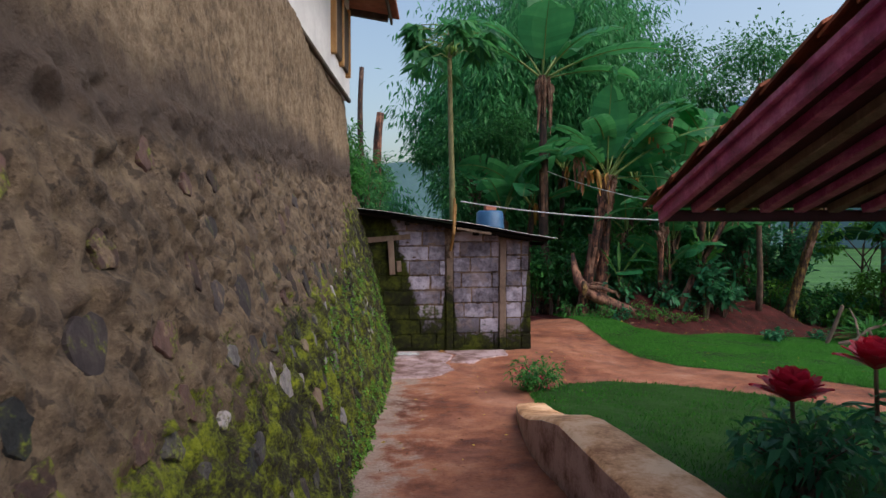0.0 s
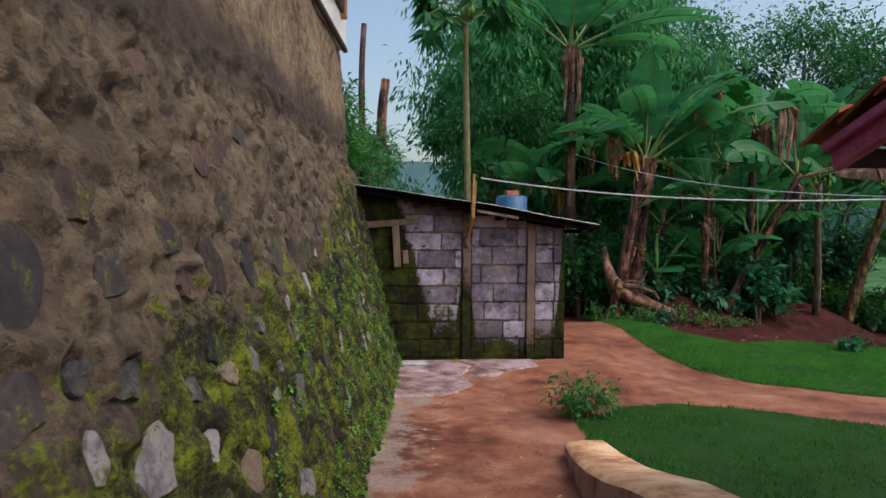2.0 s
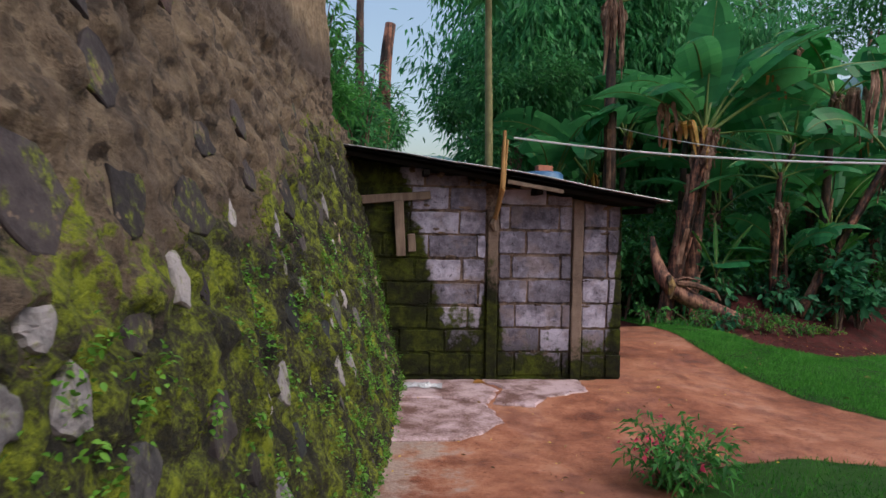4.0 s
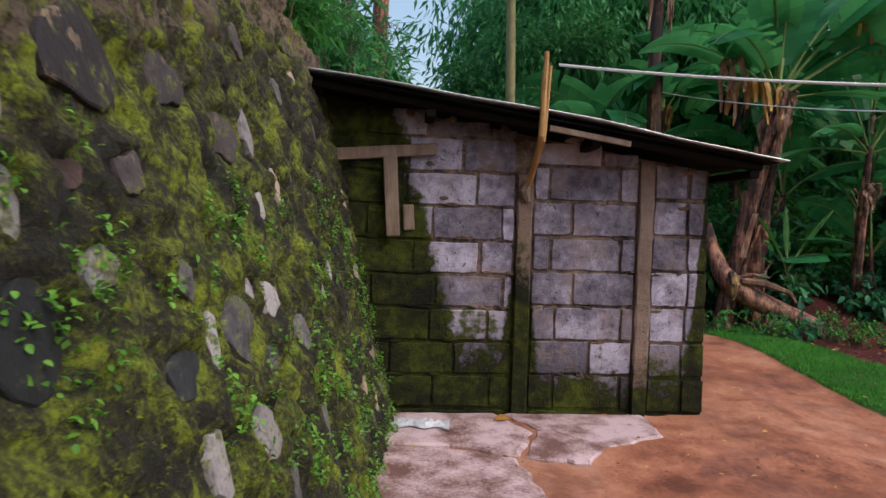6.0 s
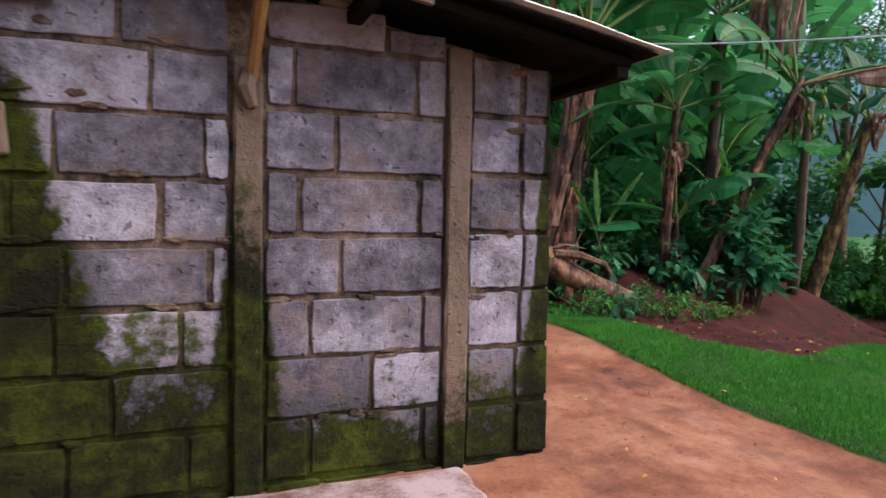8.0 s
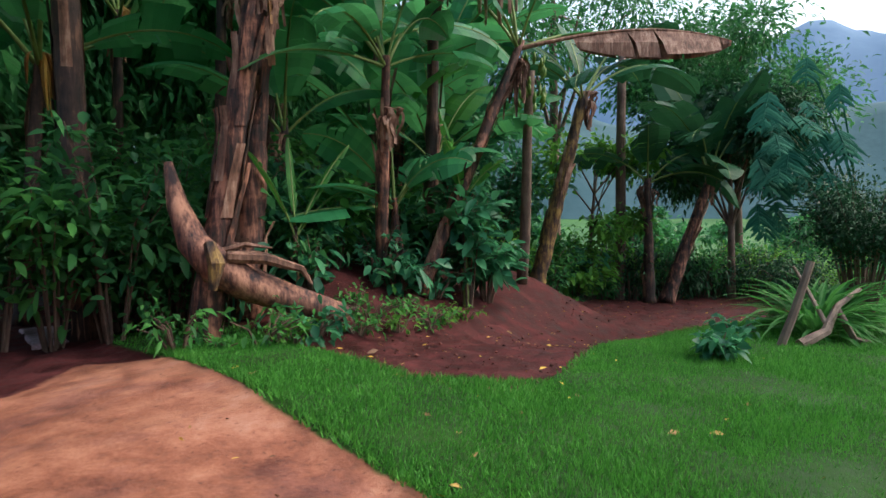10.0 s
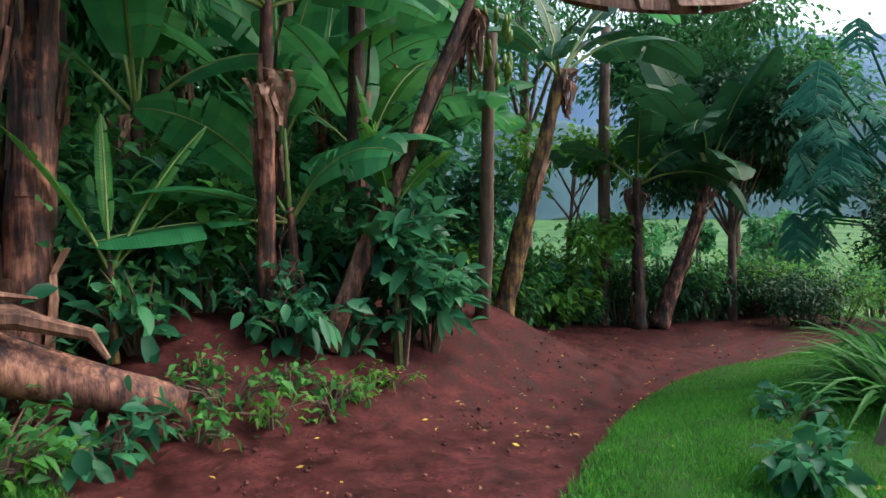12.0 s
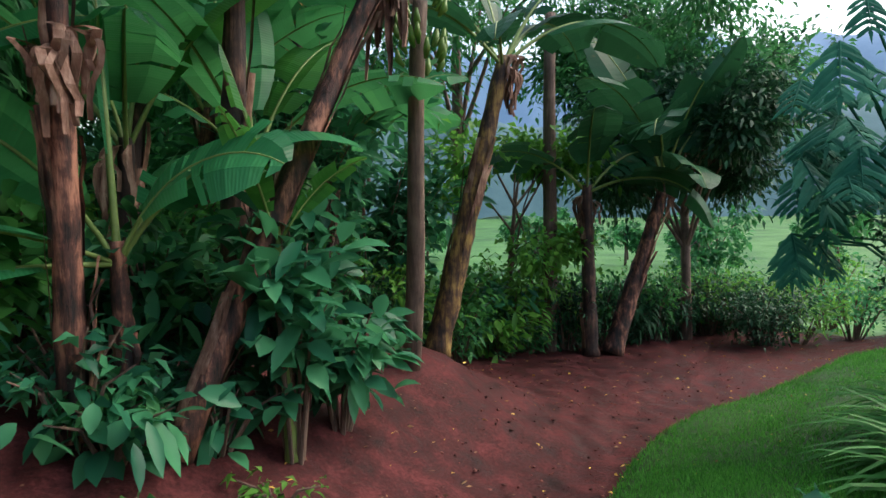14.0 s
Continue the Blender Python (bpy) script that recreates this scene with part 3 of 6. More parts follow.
    co = np.stack([at, left, mid, right, tip], 1).reshape(-1, 3)
    base = (np.arange(n) * 5)[:, None, None]
    tri = np.array([[0, 2, 1], [0, 3, 2], [1, 2, 4], [2, 3, 4]])[None] + base
    return co, tri.reshape(-1, 3)


def oval_leaves(at, way, length, width, rg, fold=0.2, sag=0.25):
    """Larger leaves with an oval outline and a drooping tip."""
    n = len(at)
    way = way / np.linalg.norm(way, axis=1, keepdims=True)
    side = np.cross(way, rg.normal(size=(n, 3)) * 0.35 + np.array([0, 0, 1.0]))
    side /= np.linalg.norm(side, axis=1, keepdims=True) + 1e-9
    up = np.cross(side, way)
    L, W = np.broadcast_to(length, n)[:, None], np.broadcast_to(width, n)[:, None]
    rows = [at]
    for t, w in ((0.22, 0.72), (0.5, 1.0), (0.78, 0.68)):
        m = at + way * L * t
        m[:, 2] -= L[:, 0] * sag * t * t
        rows += [m - side * W * 0.5 * w + up * W * fold * w, m, m + side * W * 0.5 * w + up * W * fold * w]
    tip = at + way * L
    tip[:, 2] -= L[:, 0] * sag
    co = np.stack(rows + [tip], 1).reshape(-1, 3)
    one = [[0, 2, 1], [0, 3, 2], [1, 2, 5], [1, 5, 4], [2, 3, 6], [2, 6, 5], [4, 5, 8], [4, 8, 7], [5, 6, 9], [5, 9, 8], [7, 8, 10], [8, 9, 10]]
    tri = np.array(one)[None] + (np.arange(n) * 11)[:, None, None]
    return co, tri.reshape(-1, 3)


def blades(at, way, length, width, rg):
    n = len(at)
    way = way / np.linalg.norm(way, axis=1, keepdims=True)
    side = np.cross(way, rg.normal(size=(n, 3)))
    side /= np.linalg.norm(side, axis=1, keepdims=True) + 1e-9
    L, W = np.broadcast_to(length, n)[:, None], np.broadcast_to(width, n)[:, None]
    co = np.stack([at - side * W * 0.5, at + side * W * 0.5, at + way * L], 1).reshape(-1, 3)
    return co, np.arange(n * 3).reshape(-1, 3)


def ease(v, lo, hi):
    t = np.clip((np.asarray(v, float) - lo) / (hi - lo), 0, 1)
    return t * t * (3 - 2 * t)


# ---- ground ----
def ground_height(x, y):
    """The path falls gently to the shed, the lawn stays level, the soil drops away beyond it, and the valley lies lower."""
    x, y = np.asarray(x, float), np.asarray(y, float)
    z = 0.27 - 0.056 * np.clip(y, -6, 8.6)
    z = z + 0.17 * np.exp(-(((x - 2.9) / 1.3) ** 2 + ((y - 11.6) / 1.6) ** 2))
    z = z - 0.10 * ease(x, 1.0, 2.4) * (1 - ease(y, 6.6, 8.0))
    z = z - 0.36 * ease(x, 4.2, 7.0) * ease(y, 11.0, 12.6) - 0.035 * np.clip(x - 5.0, 0, 9)
    z = z + 0.20 * np.exp(-(((x - 7.7) / 1.8) ** 2 + ((y - 14.8) / 1.2) ** 2))
    bed = ease(y - 12.2 - 0.12 * (x - 4.0), 0.0, 1.6) * ease(x, 2.9, 4.2) * (1 - ease(x, 7.2, 8.7)) * (1 - ease(y, 15.8, 18.0))
    z = z + 0.52 * bed
    z = z + 0.09 * ease(y, 7.4, 9.1) * (1 - ease(x, 1.7, 2.7)) * (1 - ease(y, 10.5, 12.5))
    far = np.maximum(x - 11, y - 18) + 0.0
    z = z - 3.2 * ease(far, 2, 26) - 2.5 * ease(far, 26, 90)
    return z


def inside(poly, x, y):
    hit = np.zeros(np.shape(x), bool)
    for (x0, y0), (x1, y1) in zip(poly, poly[1:] + poly[:1]):
        cross = (y0 > y) != (y1 > y)
        hit ^= cross & (x < (x1 - x0) * (y - y0) / ((y1 - y0) or 1e-9) + x0)
    return hit


NEAR_LAWN = [(1.0, 6.75), (1.5, 7.35), (2.1, 7.55), (2.7, 7.48), (3.65, 7.05), (4.3, 6.5), (6.5, 4.0), (6.5, -2.0), (1.75, -2.0), (1.35, 2.5), (1.12, 4.2), (0.95, 5.9)]
FAR_LAWN = [(2.5, 14.2), (2.68, 12.2), (2.66, 11.0), (2.74, 9.98), (2.95, 9.1), (3.3, 8.6), (4.4, 7.75), (5.3, 7.1), (7.0, 5.5), (10, 4.5),
            (13.5, 10.4), (12.4, 12.1), (10.2, 12.4), (9.4, 12.6), (8.5, 12.62), (7.7, 12.5), (6.9, 12.24), (5.7, 11.6), (4.83, 11.2), (4.28, 10.9), (3.78, 10.75), (3.47, 11.15), (3.42, 12.0), (3.2, 14.2)]
SOIL = [(2.2, 13.2), (3.3, 12.2), (3.3, 11.0), (3.6, 10.4), (4.6, 10.3), (9.5, 10.5), (14.5, 11.0), (15.0, 14.5), (11.0, 16.0), (5.0, 20.0), (-1.5, 20.0), (-1.5, 11.5), (1.0, 11.5)]
FIELD = [(10.0, 15.6), (15.0, 14.0), (14.5, 5.0), (900, 5.0), (900, 900), (-700, 900), (-700, 19.5), (5.0, 19.5)]


def depth_inside(poly, x, y):
    """Distance from the outline, positive inside."""
    best = np.full(np.shape(x), 1e9)
    for (x0, y0), (x1, y1) in zip(poly, poly[1:] + poly[:1]):
        dx, dy = x1 - x0, y1 - y0
        t = np.clip(((x - x0) * dx + (y - y0) * dy) / (dx * dx + dy * dy), 0, 1)
        best = np.minimum(best, np.hypot(x - x0 - t * dx, y - y0 - t * dy))
    return np.where(inside(poly, x, y), best, -best)


def build_ground():
    near_x, near_y = np.arange(-1.6, 9.6, 0.075), np.arange(-1.2, 14.6, 0.075)
    grow = np.cumsum(np.geomspace(0.1, 90, 44))
    xs = np.concatenate([near_x[0] - grow[::-1], near_x, near_x[-1] + grow])
    ys = np.concatenate([near_y[0] - grow[::-1], near_y, near_y[-1] + grow])
    X, Y = np.meshgrid(xs, ys, indexing="ij")
    Z = ground_height(X, Y)
    rough = np.array([noise.noise((x * 2.2, y * 2.2, 0.0)) for x, y in zip(X.ravel(), Y.ravel())]).reshape(X.shape)
    fine = np.array([noise.noise((x * 7, y * 7, 5.0)) for x, y in zip(X.ravel(), Y.ravel())]).reshape(X.shape)
    close = np.exp(-((X - 4) ** 2 + (Y - 8) ** 2) / 400)
    Z = Z + (rough * 0.018 + fine * 0.008) * close
    jx, jy = X + rough * 0.06 + fine * 0.03, Y + fine * 0.03
    lawn = np.maximum(depth_inside(NEAR_LAWN, jx, jy), depth_inside(FAR_LAWN, jx, jy))
    turf = np.clip(0.5 + lawn / 0.22, 0, 1).astype(np.float32)
    field = inside(FIELD, X, Y).astype(np.float32)
    soil = np.clip(0.5 + depth_inside(SOIL, jx, jy) / 0.3, 0, 1).astype(np.float32) * (1 - turf * (lawn > 0))
    Z = Z + 0.03 * turf * close + (fine * 0.022 + rough * 0.02 - 0.01) * soil * close
    nx, ny = X.shape
    idx = np.arange(nx * ny).reshape(nx, ny)
    a, b, c, d = idx[:-1, :-1].ravel(), idx[1:, :-1].ravel(), idx[1:, 1:].ravel(), idx[:-1, 1:].ravel()
    tri = np.concatenate([np.stack([a, b, c], 1), np.stack([a, c, d], 1)])
    ob = fast_mesh("ground", np.stack([X, Y, Z], -1).reshape(-1, 3), tri, M_GROUND, smooth=True)
    for name, values in (("turf", turf), ("soil", soil), ("field", field)):
        at = ob.data.attributes.new(name, "FLOAT", "POINT")
        at.data.foreach_set("value", values.ravel())
    return tagged(ob, "red clay path, lawn and bare garden soil", "ground", kind="structure")


build_ground()


def scatter(poly, n, rg):
    px, py = zip(*poly)
    out = np.zeros((0, 2))
    while len(out) < n:
        p = np.stack([rg.uniform(min(px), max(px), n * 2), rg.uniform(min(py), max(py), n * 2)], 1)
        out = np.concatenate([out, p[inside(poly, p[:, 0], p[:, 1])]])
    return out[:n]


def build_grass(name, poly, n, length, seed, label, mat=M_GRASS):
    rg = rng_for(seed)
    p = scatter(poly, n, rg)
    patch = np.array([noise.noise((x * 1.3, y * 1.3, 9.0)) for x, y in p])
    at = np.stack([p[:, 0], p[:, 1], ground_height(p[:, 0], p[:, 1]) + 0.015], 1)
    way = np.stack([rg.normal(0, 0.45, n), rg.normal(0, 0.45, n), np.ones(n)], 1)
    co, tri = blades(at, way, length * rg.uniform(0.5, 1.3, n) * (1 + 0.5 * patch), 0.007 * rg.uniform(0.7, 1.5, n), rg)
    return tagged(fast_mesh(name, co, tri, mat), label, "grass", kind="stuff")


build_grass("lawn_grass", NEAR_LAWN, 80000, 0.042, 1, "short lawn grass beside the low wall, shade painted into its green", M_GRASS_SHADED)
build_grass("lawn_grass", FAR_LAWN, 180000, 0.048, 2, "short green lawn grass between path and soil")


build_grass("lawn_grass", [(2.75, 9.98), (3.3, 8.65), (5.3, 7.15), (7.4, 8.4), (8.2, 12.4), (6.9, 12.2), (5.7, 11.55), (4.3, 10.85), (3.45, 11.2), (3.25, 13.0), (2.62, 13.0)], 170000, 0.040, 3, "dense green lawn grass beside the bare soil")


# ---- retaining wall of rubble with the house on it ----
def wall_x(y, z):
    """Face of the battered wall; above the rubble the render stands nearly upright."""
    batter = 0.25 * min(z, 2.15) + 0.05 * max(z - 2.15, 0)
    return -0.47 - batter - 0.03 * (y - 3)


WALL_TOP, HOUSE_END = 3.36, 8.45


def stone_shape(w, h, t, seed):
    """A worn, irregular face stone lying in the y-z plane, bulging to +x."""
    rg = rng_for(seed)
    n = 16
    ang = np.arange(n) * 2 * math.pi / n
    p = rg.uniform(0, 6.28, 4)
    sides = int(rg.integers(4, 7))
    flat = math.pi / sides
    turn = rg.uniform(0, 6.28)
    rad = 0.80 / np.cos(((ang + turn) % (2 * flat)) - flat) + 0.12 * np.sin(2 * ang + p[0]) + 0.09 * np.sin(3 * ang + p[1]) + rg.uniform(-0.09, 0.09, n)
    s = Shape()
    rings = []
    for f, d in ((1.06, -0.05), (1.0, 0.1 * t), (0.95, 0.8 * t), (0.66, t), (0.3, t)):
        rings.append([(d + rg.uniform(-0.16, 0.16) * t * (f < 1.05), math.cos(a) * r * w / 2 * f, math.sin(a) * r * h / 2 * f) for a, r in zip(ang, rad)])
    vs = [v for r in rings for v in r] + [(t, 0, 0)]
    fs = [(i * n + k, i * n + (k + 1) % n, (i + 1) * n + (k + 1) % n, (i + 1) * n + k) for i in range(4) for k in range(n)]
    fs += [(4 * n + k, 4 * n + (k + 1) % n, 5 * n) for k in range(n)]
    s.add(vs, fs)
    return s


# (y, z, width, height) of the stones that stand out
DARK_STONES = [(6.4, 1.41, .32, .21), (6.8, 1.45, .24, .16), (7.19, 1.36, .26, .19), (3.96, 1.52, .22, .11), (4.05, 1.3, .19, .2), (4.51, 1.34, .27, .22),
               (4.86, 1.33, .16, .19), (5.25, 1.33, .3, .19), (4.87, 1.62, .22, .18), (4.43, 1.86, .2, .12), (5.07, .78, .2, .16), (4.77, 1.06, .14, .11), 
               (2.47, 1.66, .21, .12), (2.35, 1.4, .18, .15), (2.68, 1.37, .24, .23), (3.04, 1.34, .19, .12), (2.6, 1.15, .16, .13), (3.8, .72, .22, .16), (1.44, 1.38, .22, .17)]
BLACK_STONES = [(6.11, .92, .22, .2), (6.5, .78, .17, .12), (3.53, 1.09, .17, .13), (3.8, 1.08, .12, .06), (1.12, 1.28, .13, .12), (2.2, .82, .2, .12), (5.75, .5, .16, .14)]
RED_STONES = [(6.29, 1.18, .1, .07), (4.08, 1.76, .27, .17), (3.69, 1.33, .23, .26), (2.95, 1.52, .17, .17), (1.83, 1.33, .19, .15), (1.86, 1.12, .13, .12), (1.13, 1.17, .12, .08), (1.54, 1.1, .15, .09)]
PALE_STONES = [(6.31, 1.01, .13, .10), (6.61, .97, .10, .11), (6.87, .82, .23, .2), (7.22, .85, .22, .12), (7.5, .7, .17, .15), (6.88, .53, .2, .2), (6.54, .57, .12, .17), (7.39, 1.15, .1, .11), (7.09, .69, .12, .09),
               (7.94, 1.65, .14, .14), (4.44, 1.12, .12, .08), (3.94, 1.09, .09, .08), (3.78, .99, .14, .1), (4.31, .75, .18, .18), (4.05, .91, .09, .06), (4.67, .8, .14, .15)]
PALE_STONES_LOW = [(5.72, .72, .18, .18), (5.36, .46, .17, .2), (4.31, 1.02, .08, .12), (4.49, .99, .12, .14), (3.92, .84, .12, .07), (2.32, 1.18, .14, .12), (2.78, 1.16, .09, .09), (2.97, 1.11, .13, .11),
                   (3.02, .91, .22, .17), (2.77, 1.01, .08, .12), (3.32, 1.0, .1, .08), (4.1, .44, .24, .13), (2.08, 1.01, .1, .08), (2.35, .83, .18, .12), (1.84, .93, .09, .06), (1.69, 1.05, .14, .1)]
PINK_STONES = [(7.67, 1.23, .1, .14), (8.37, 1.8, .12, .09), (5.11, .38, .14, .09), (3.58, .99, .13, .09), (3.58, .68, .2, .14)]
# flaked pale render along the wall's far corner
CORNER_FLAKES = [(9.1, 1.23, .12, .18), (9.1, .97, .1, .2), (9.1, .77, .09, .16), (9.12, .6, .09, .15), (8.98, .34, .18, .17), (8.49, .26, .12, .12), (8.7, .12, .09, .18)]


def choose_stones():
    """Stones that stand out, then smaller ones between them: y, z, width, height, material, thickness."""
    rg = rng_for(11)
    out = []
    for items, mat, t in ((DARK_STONES, M_STONE_DARK, 0.005), (BLACK_STONES, M_STONE_BLACK, 0.006), (RED_STONES, M_STONE_RED, 0.005), (PALE_STONES + PALE_STONES_LOW, M_STONE_LIGHT, 0.014), (PINK_STONES + CORNER_FLAKES, M_STONE_PINK, 0.012)):
        out += [(y, z, w, h, mat, t) for y, z, w, h in items]
    tries = 0
    while len(out) < 190 and tries < 9000:
        tries += 1
        y, z = rg.uniform(0.3, 9.2), rg.uniform(-0.1, 2.0)
        if z < ground_height(wall_x(y, 0), y) + 0.08:
            continue
        mossy = z < 0.75 + 0.11 * y
        w, h = (rg.uniform(0.05, 0.12), rg.uniform(0.09, 0.2)) if mossy else (rg.uniform(0.09, 0.2), rg.uniform(0.08, 0.19))
        if not mossy and rg.random() < 0.5:
            continue
        if any((abs(y - b) < (c + w) * 0.56 and abs(z - d) < (e + h) * 0.56) for b, d, c, e, _, _ in out):
            continue
        pick = rg.random()
        mat = (M_STONE_LIGHT if pick < 0.35 else M_STONE_DARK if pick < 0.92 else M_STONE_RED) if mossy else (M_STONE_DARK if pick < 0.5 else M_STONE_RED)
        out.append((y, z, w, h, mat, rg.uniform(0.004, 0.012)))
    return out


STONES = choose_stones()
STONE_CELLS = {}
for stone in STONES:
    for cy in range(int((stone[0] - stone[2]) * 4) - 1, int((stone[0] + stone[2]) * 4) + 2):
        for cz in range(int((stone[1] - stone[3]) * 4) - 1, int((stone[1] + stone[3]) * 4) + 2):
            STONE_CELLS.setdefault((cy, cz), []).append(stone)


def wall_low(y, z):
    """The wall's slow swell, on which the stones lie."""
    return wall_x(y, z) + noise.noise((y * 1.1, z * 1.1, 3)) * 0.05


def wall_face(y, z):
    """Mortar with lumps, pits and crevices, drawn back where a stone lies bare."""
    warp = noise.noise((y * 3, z * 3, 12)) * 0.12
    near, _ = noise.voronoi((y * 7.5 + warp * 6, z * 6.5 - warp * 4, 0.5))
    crevice = min(1.0, (near[1] - near[0]) * 3.0)
    d = 0.012 + noise.noise((y * 4, z * 4, 7)) * 0.022 + (crevice - 0.7) * 0.030
    d += noise.noise((y * 11, z * 11, 1)) * 0.026 + (0.3 - abs(noise.noise((y * 9, z * 8, 8)))) * 0.035 + noise.noise((y * 24, z * 22, 4)) * 0.015
    if z > 2.0 + 0.05 * y:
        d *= 0.26
    r = min((((y - q[0]) / q[2]) ** 2 + ((z - q[1]) / q[3]) ** 2 for q in STONE_CELLS.get((int(y * 4), int(z * 4)), ())), default=9.0)
    bare = 1 - min(1.0, max(0.0, (4 * r - 0.75) / 0.55))
    return wall_low(y, z) + d * (1 - bare) - 0.010 * bare


def build_retaining_wall():
    root = thing("wall_west", "rubble retaining wall with crumbling tan render and moss", "wall", kind="structure")
    ys, zs = np.arange(-1.6, 9.6, 0.021), np.arange(-0.3, WALL_TOP + 0.01, 0.021)
    verts, faces = [], []
    for y in ys:
        top = WALL_TOP if y < HOUSE_END else WALL_TOP - 1.2 * float(ease(y, HOUSE_END, HOUSE_END + 0.12))
        for z in zs:
            zz = min(z, top)
            d = -(z - top) * 0.9 if z > top else 0.0
            verts.append((wall_face(y, zz) + d, y, zz))
    nz = len(zs)
    for i in range(len(ys) - 1):
        for k in range(nz - 1):
            faces.append((i * nz + k, (i + 1) * nz + k, (i + 1) * nz + k + 1, i * nz + k + 1))
    # back, so that the wall is solid
    o = len(verts)
    verts += [(-2.6, ys[0], zs[0]), (-2.6, ys[-1], zs[0]), (-2.6, ys[-1], 2.1), (-2.6, ys[0], WALL_TOP)]
    faces += [(o, o + 3, o + 2, o + 1)]
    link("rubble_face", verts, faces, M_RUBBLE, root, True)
    return root


retaining = build_retaining_wall()


def set_stones():
    rg = rng_for(12)
    for k, (y, z, w, h, mat, t) in enumerate(STONES):
        ob = part("stone", stone_shape(w, h, t, 100 + k), mat, retaining, smooth=False)
        ob.matrix_basis = pose(wall_low(y, z) - 0.002, y, z, rg.uniform(-10, 10), -14, rg.uniform(-4, 4))


set_stones()


def build_wall_growth():
    rg = rng_for(21)
    n = 110000
    y, z = rg.uniform(0.2, 9.5, n), rg.uniform(-0.3, 2.1, n)
    keep = np.array([(b < 0.75 + 0.085 * a + 0.35 * noise.noise((a * 2.5, b * 2.5, 2))) and noise.noise((a * 5, b * 5, 4)) > 0.17 for a, b in zip(y, z)])
    keep &= z > ground_height(-0.6, y) - 0.02
    y, z = y[keep], z[keep]
    x = np.array([wall_face(a, b) for a, b in zip(y, z)])
    at = np.stack([x, y, z], 1)
    m = len(at)
    way = np.stack([rg.uniform(0.4, 1, m), rg.normal(0, 0.6, m), rg.normal(0.1, 0.6, m)], 1)
    co, tri = blades(at, way, 0.012 * rg.uniform(0.5, 1.4, m), 0.005, rg)
    tagged(fast_mesh("wall_moss", co, tri, M_MOSSTUFT), "cushions of yellow-green moss on the rubble wall", "moss", kind="stuff")
    n = 540
    cy, cz = rg.uniform(3.5, 9.3, n), rg.uniform(-0.25, 1.3, n)
    ok = (cz < 0.62 + 0.10 * cy) & (rg.random(n) < 0.35 + 0.09 * (cy - 3.5))
    cy, cz = cy[ok], cz[ok]
    ats, ways = [], []
    for a, b in zip(cy, cz):
        b = max(b, float(ground_height(-0.6, a)) + 0.02)
        for k in range(rg.integers(12, 30)):
            yy, zz = a + rg.normal(0, 0.022), b + rg.normal(0, 0.032)
            ats.append((wall_face(yy, zz) + rg.uniform(0.005, 0.03), yy, zz))
            ways.append((rg.uniform(0.3, 1), rg.normal(0, 0.7), rg.normal(0.2, 0.6)))
    ats, ways = np.array(ats), np.array(ways)
    co, tri = oval_leaves(ats, ways, 0.016 * rg.uniform(0.6, 1.5, len(ats)), 0.012, rg)
    tagged(fast_mesh("wall_weeds", co, tri, M_WEED), "small bright weeds rooted between the wall stones", "weeds", kind="stuff")


build_wall_growth()


def build_house():
    """White upper storey of the house on the rubble wall, with a timber eave."""
    root = thing("house", "white painted house wall above the rubble, with wooden eaves", "house", kind="structure")
    s = Shape()
    s.box((0.14, 11.0, 1.35), pose(-1.22, 2.93, WALL_TOP + 0.68), 0.01)
    part("wall", s, M_WHITE, root)
    s = Shape()
    s.box((2.4, 0.14, 1.35), pose(-2.5, HOUSE_END - 0.08, WALL_TOP + 0.68), 0.01)
    part("wall", s, M_WHITE, root)
    s = Shape()
    s.box((0.05, 11.0, 0.05), pose(-1.16, 2.95, WALL_TOP + 0.01), 0.01)
    part("drip_ledge", s, M_DARKWOOD, root)
    s = Shape()
    s.box((0.06, 1.1, 0.75), pose(-1.14, 7.55, 4.02), 0.01)
    win = part("window", s, M_DARKWOOD, root)
    for dy in (-0.55, 0.0, 0.55):
        s = Shape()
        s.box((0.08, 0.07, 0.85), pose(-1.13, 7.55 + dy, 4.02), 0.01)
        part("frame", s, M_BAMBOO, win)
    for k in range(8):
        s = Shape()
        s.box((0.9, 0.07, 0.10), pose(-1.1, 8.7 - 0.9 * k, 4.62, 0, 10, 0), 0.01)
        part("rafter", s, M_DARKWOOD, root)
    s = Shape()
    s.box((1.7, 12.0, 0.04), pose(-1.35, 2.8, 4.72, 0, 10, 0), 0.01)
    part("roof", s, M_TILE, root)
    s = Shape()
    s.box((0.03, 12.0, 0.16), pose(-0.62, 2.8, 4.56), 0.008)
    part("fascia", s, M_DARKWOOD, root)
    return root


build_house()


# ---- block shed ----
SHED = pose(1.45, 9.45, -0.22, 0, 0, 5.7)


def shed_top(s):
    return 1.715 + 0.162 * s


# upright joints of each course, from the foot up: between the posts, and west of them
COURSES = [([0.70, 1.0], [1.60, 2.02, 2.42]), ([0.612, 1.056], [1.474, 1.839, 2.25]), ([0.821], [1.704, 2.12, 2.5]), ([0.618, 1.055], [1.493, 1.87, 2.28]), ([0.945], [1.40, 1.835, 2.25]),
           ([0.636, 1.098], [1.553, 1.99, 2.4]), ([0.962], [1.415, 1.861, 2.28]), ([0.652, 1.115], [1.583, 2.031, 2.44]), ([0.77], [1.675, 2.02, 2.4]), ([0.9], [1.5, 1.9, 2.3])]
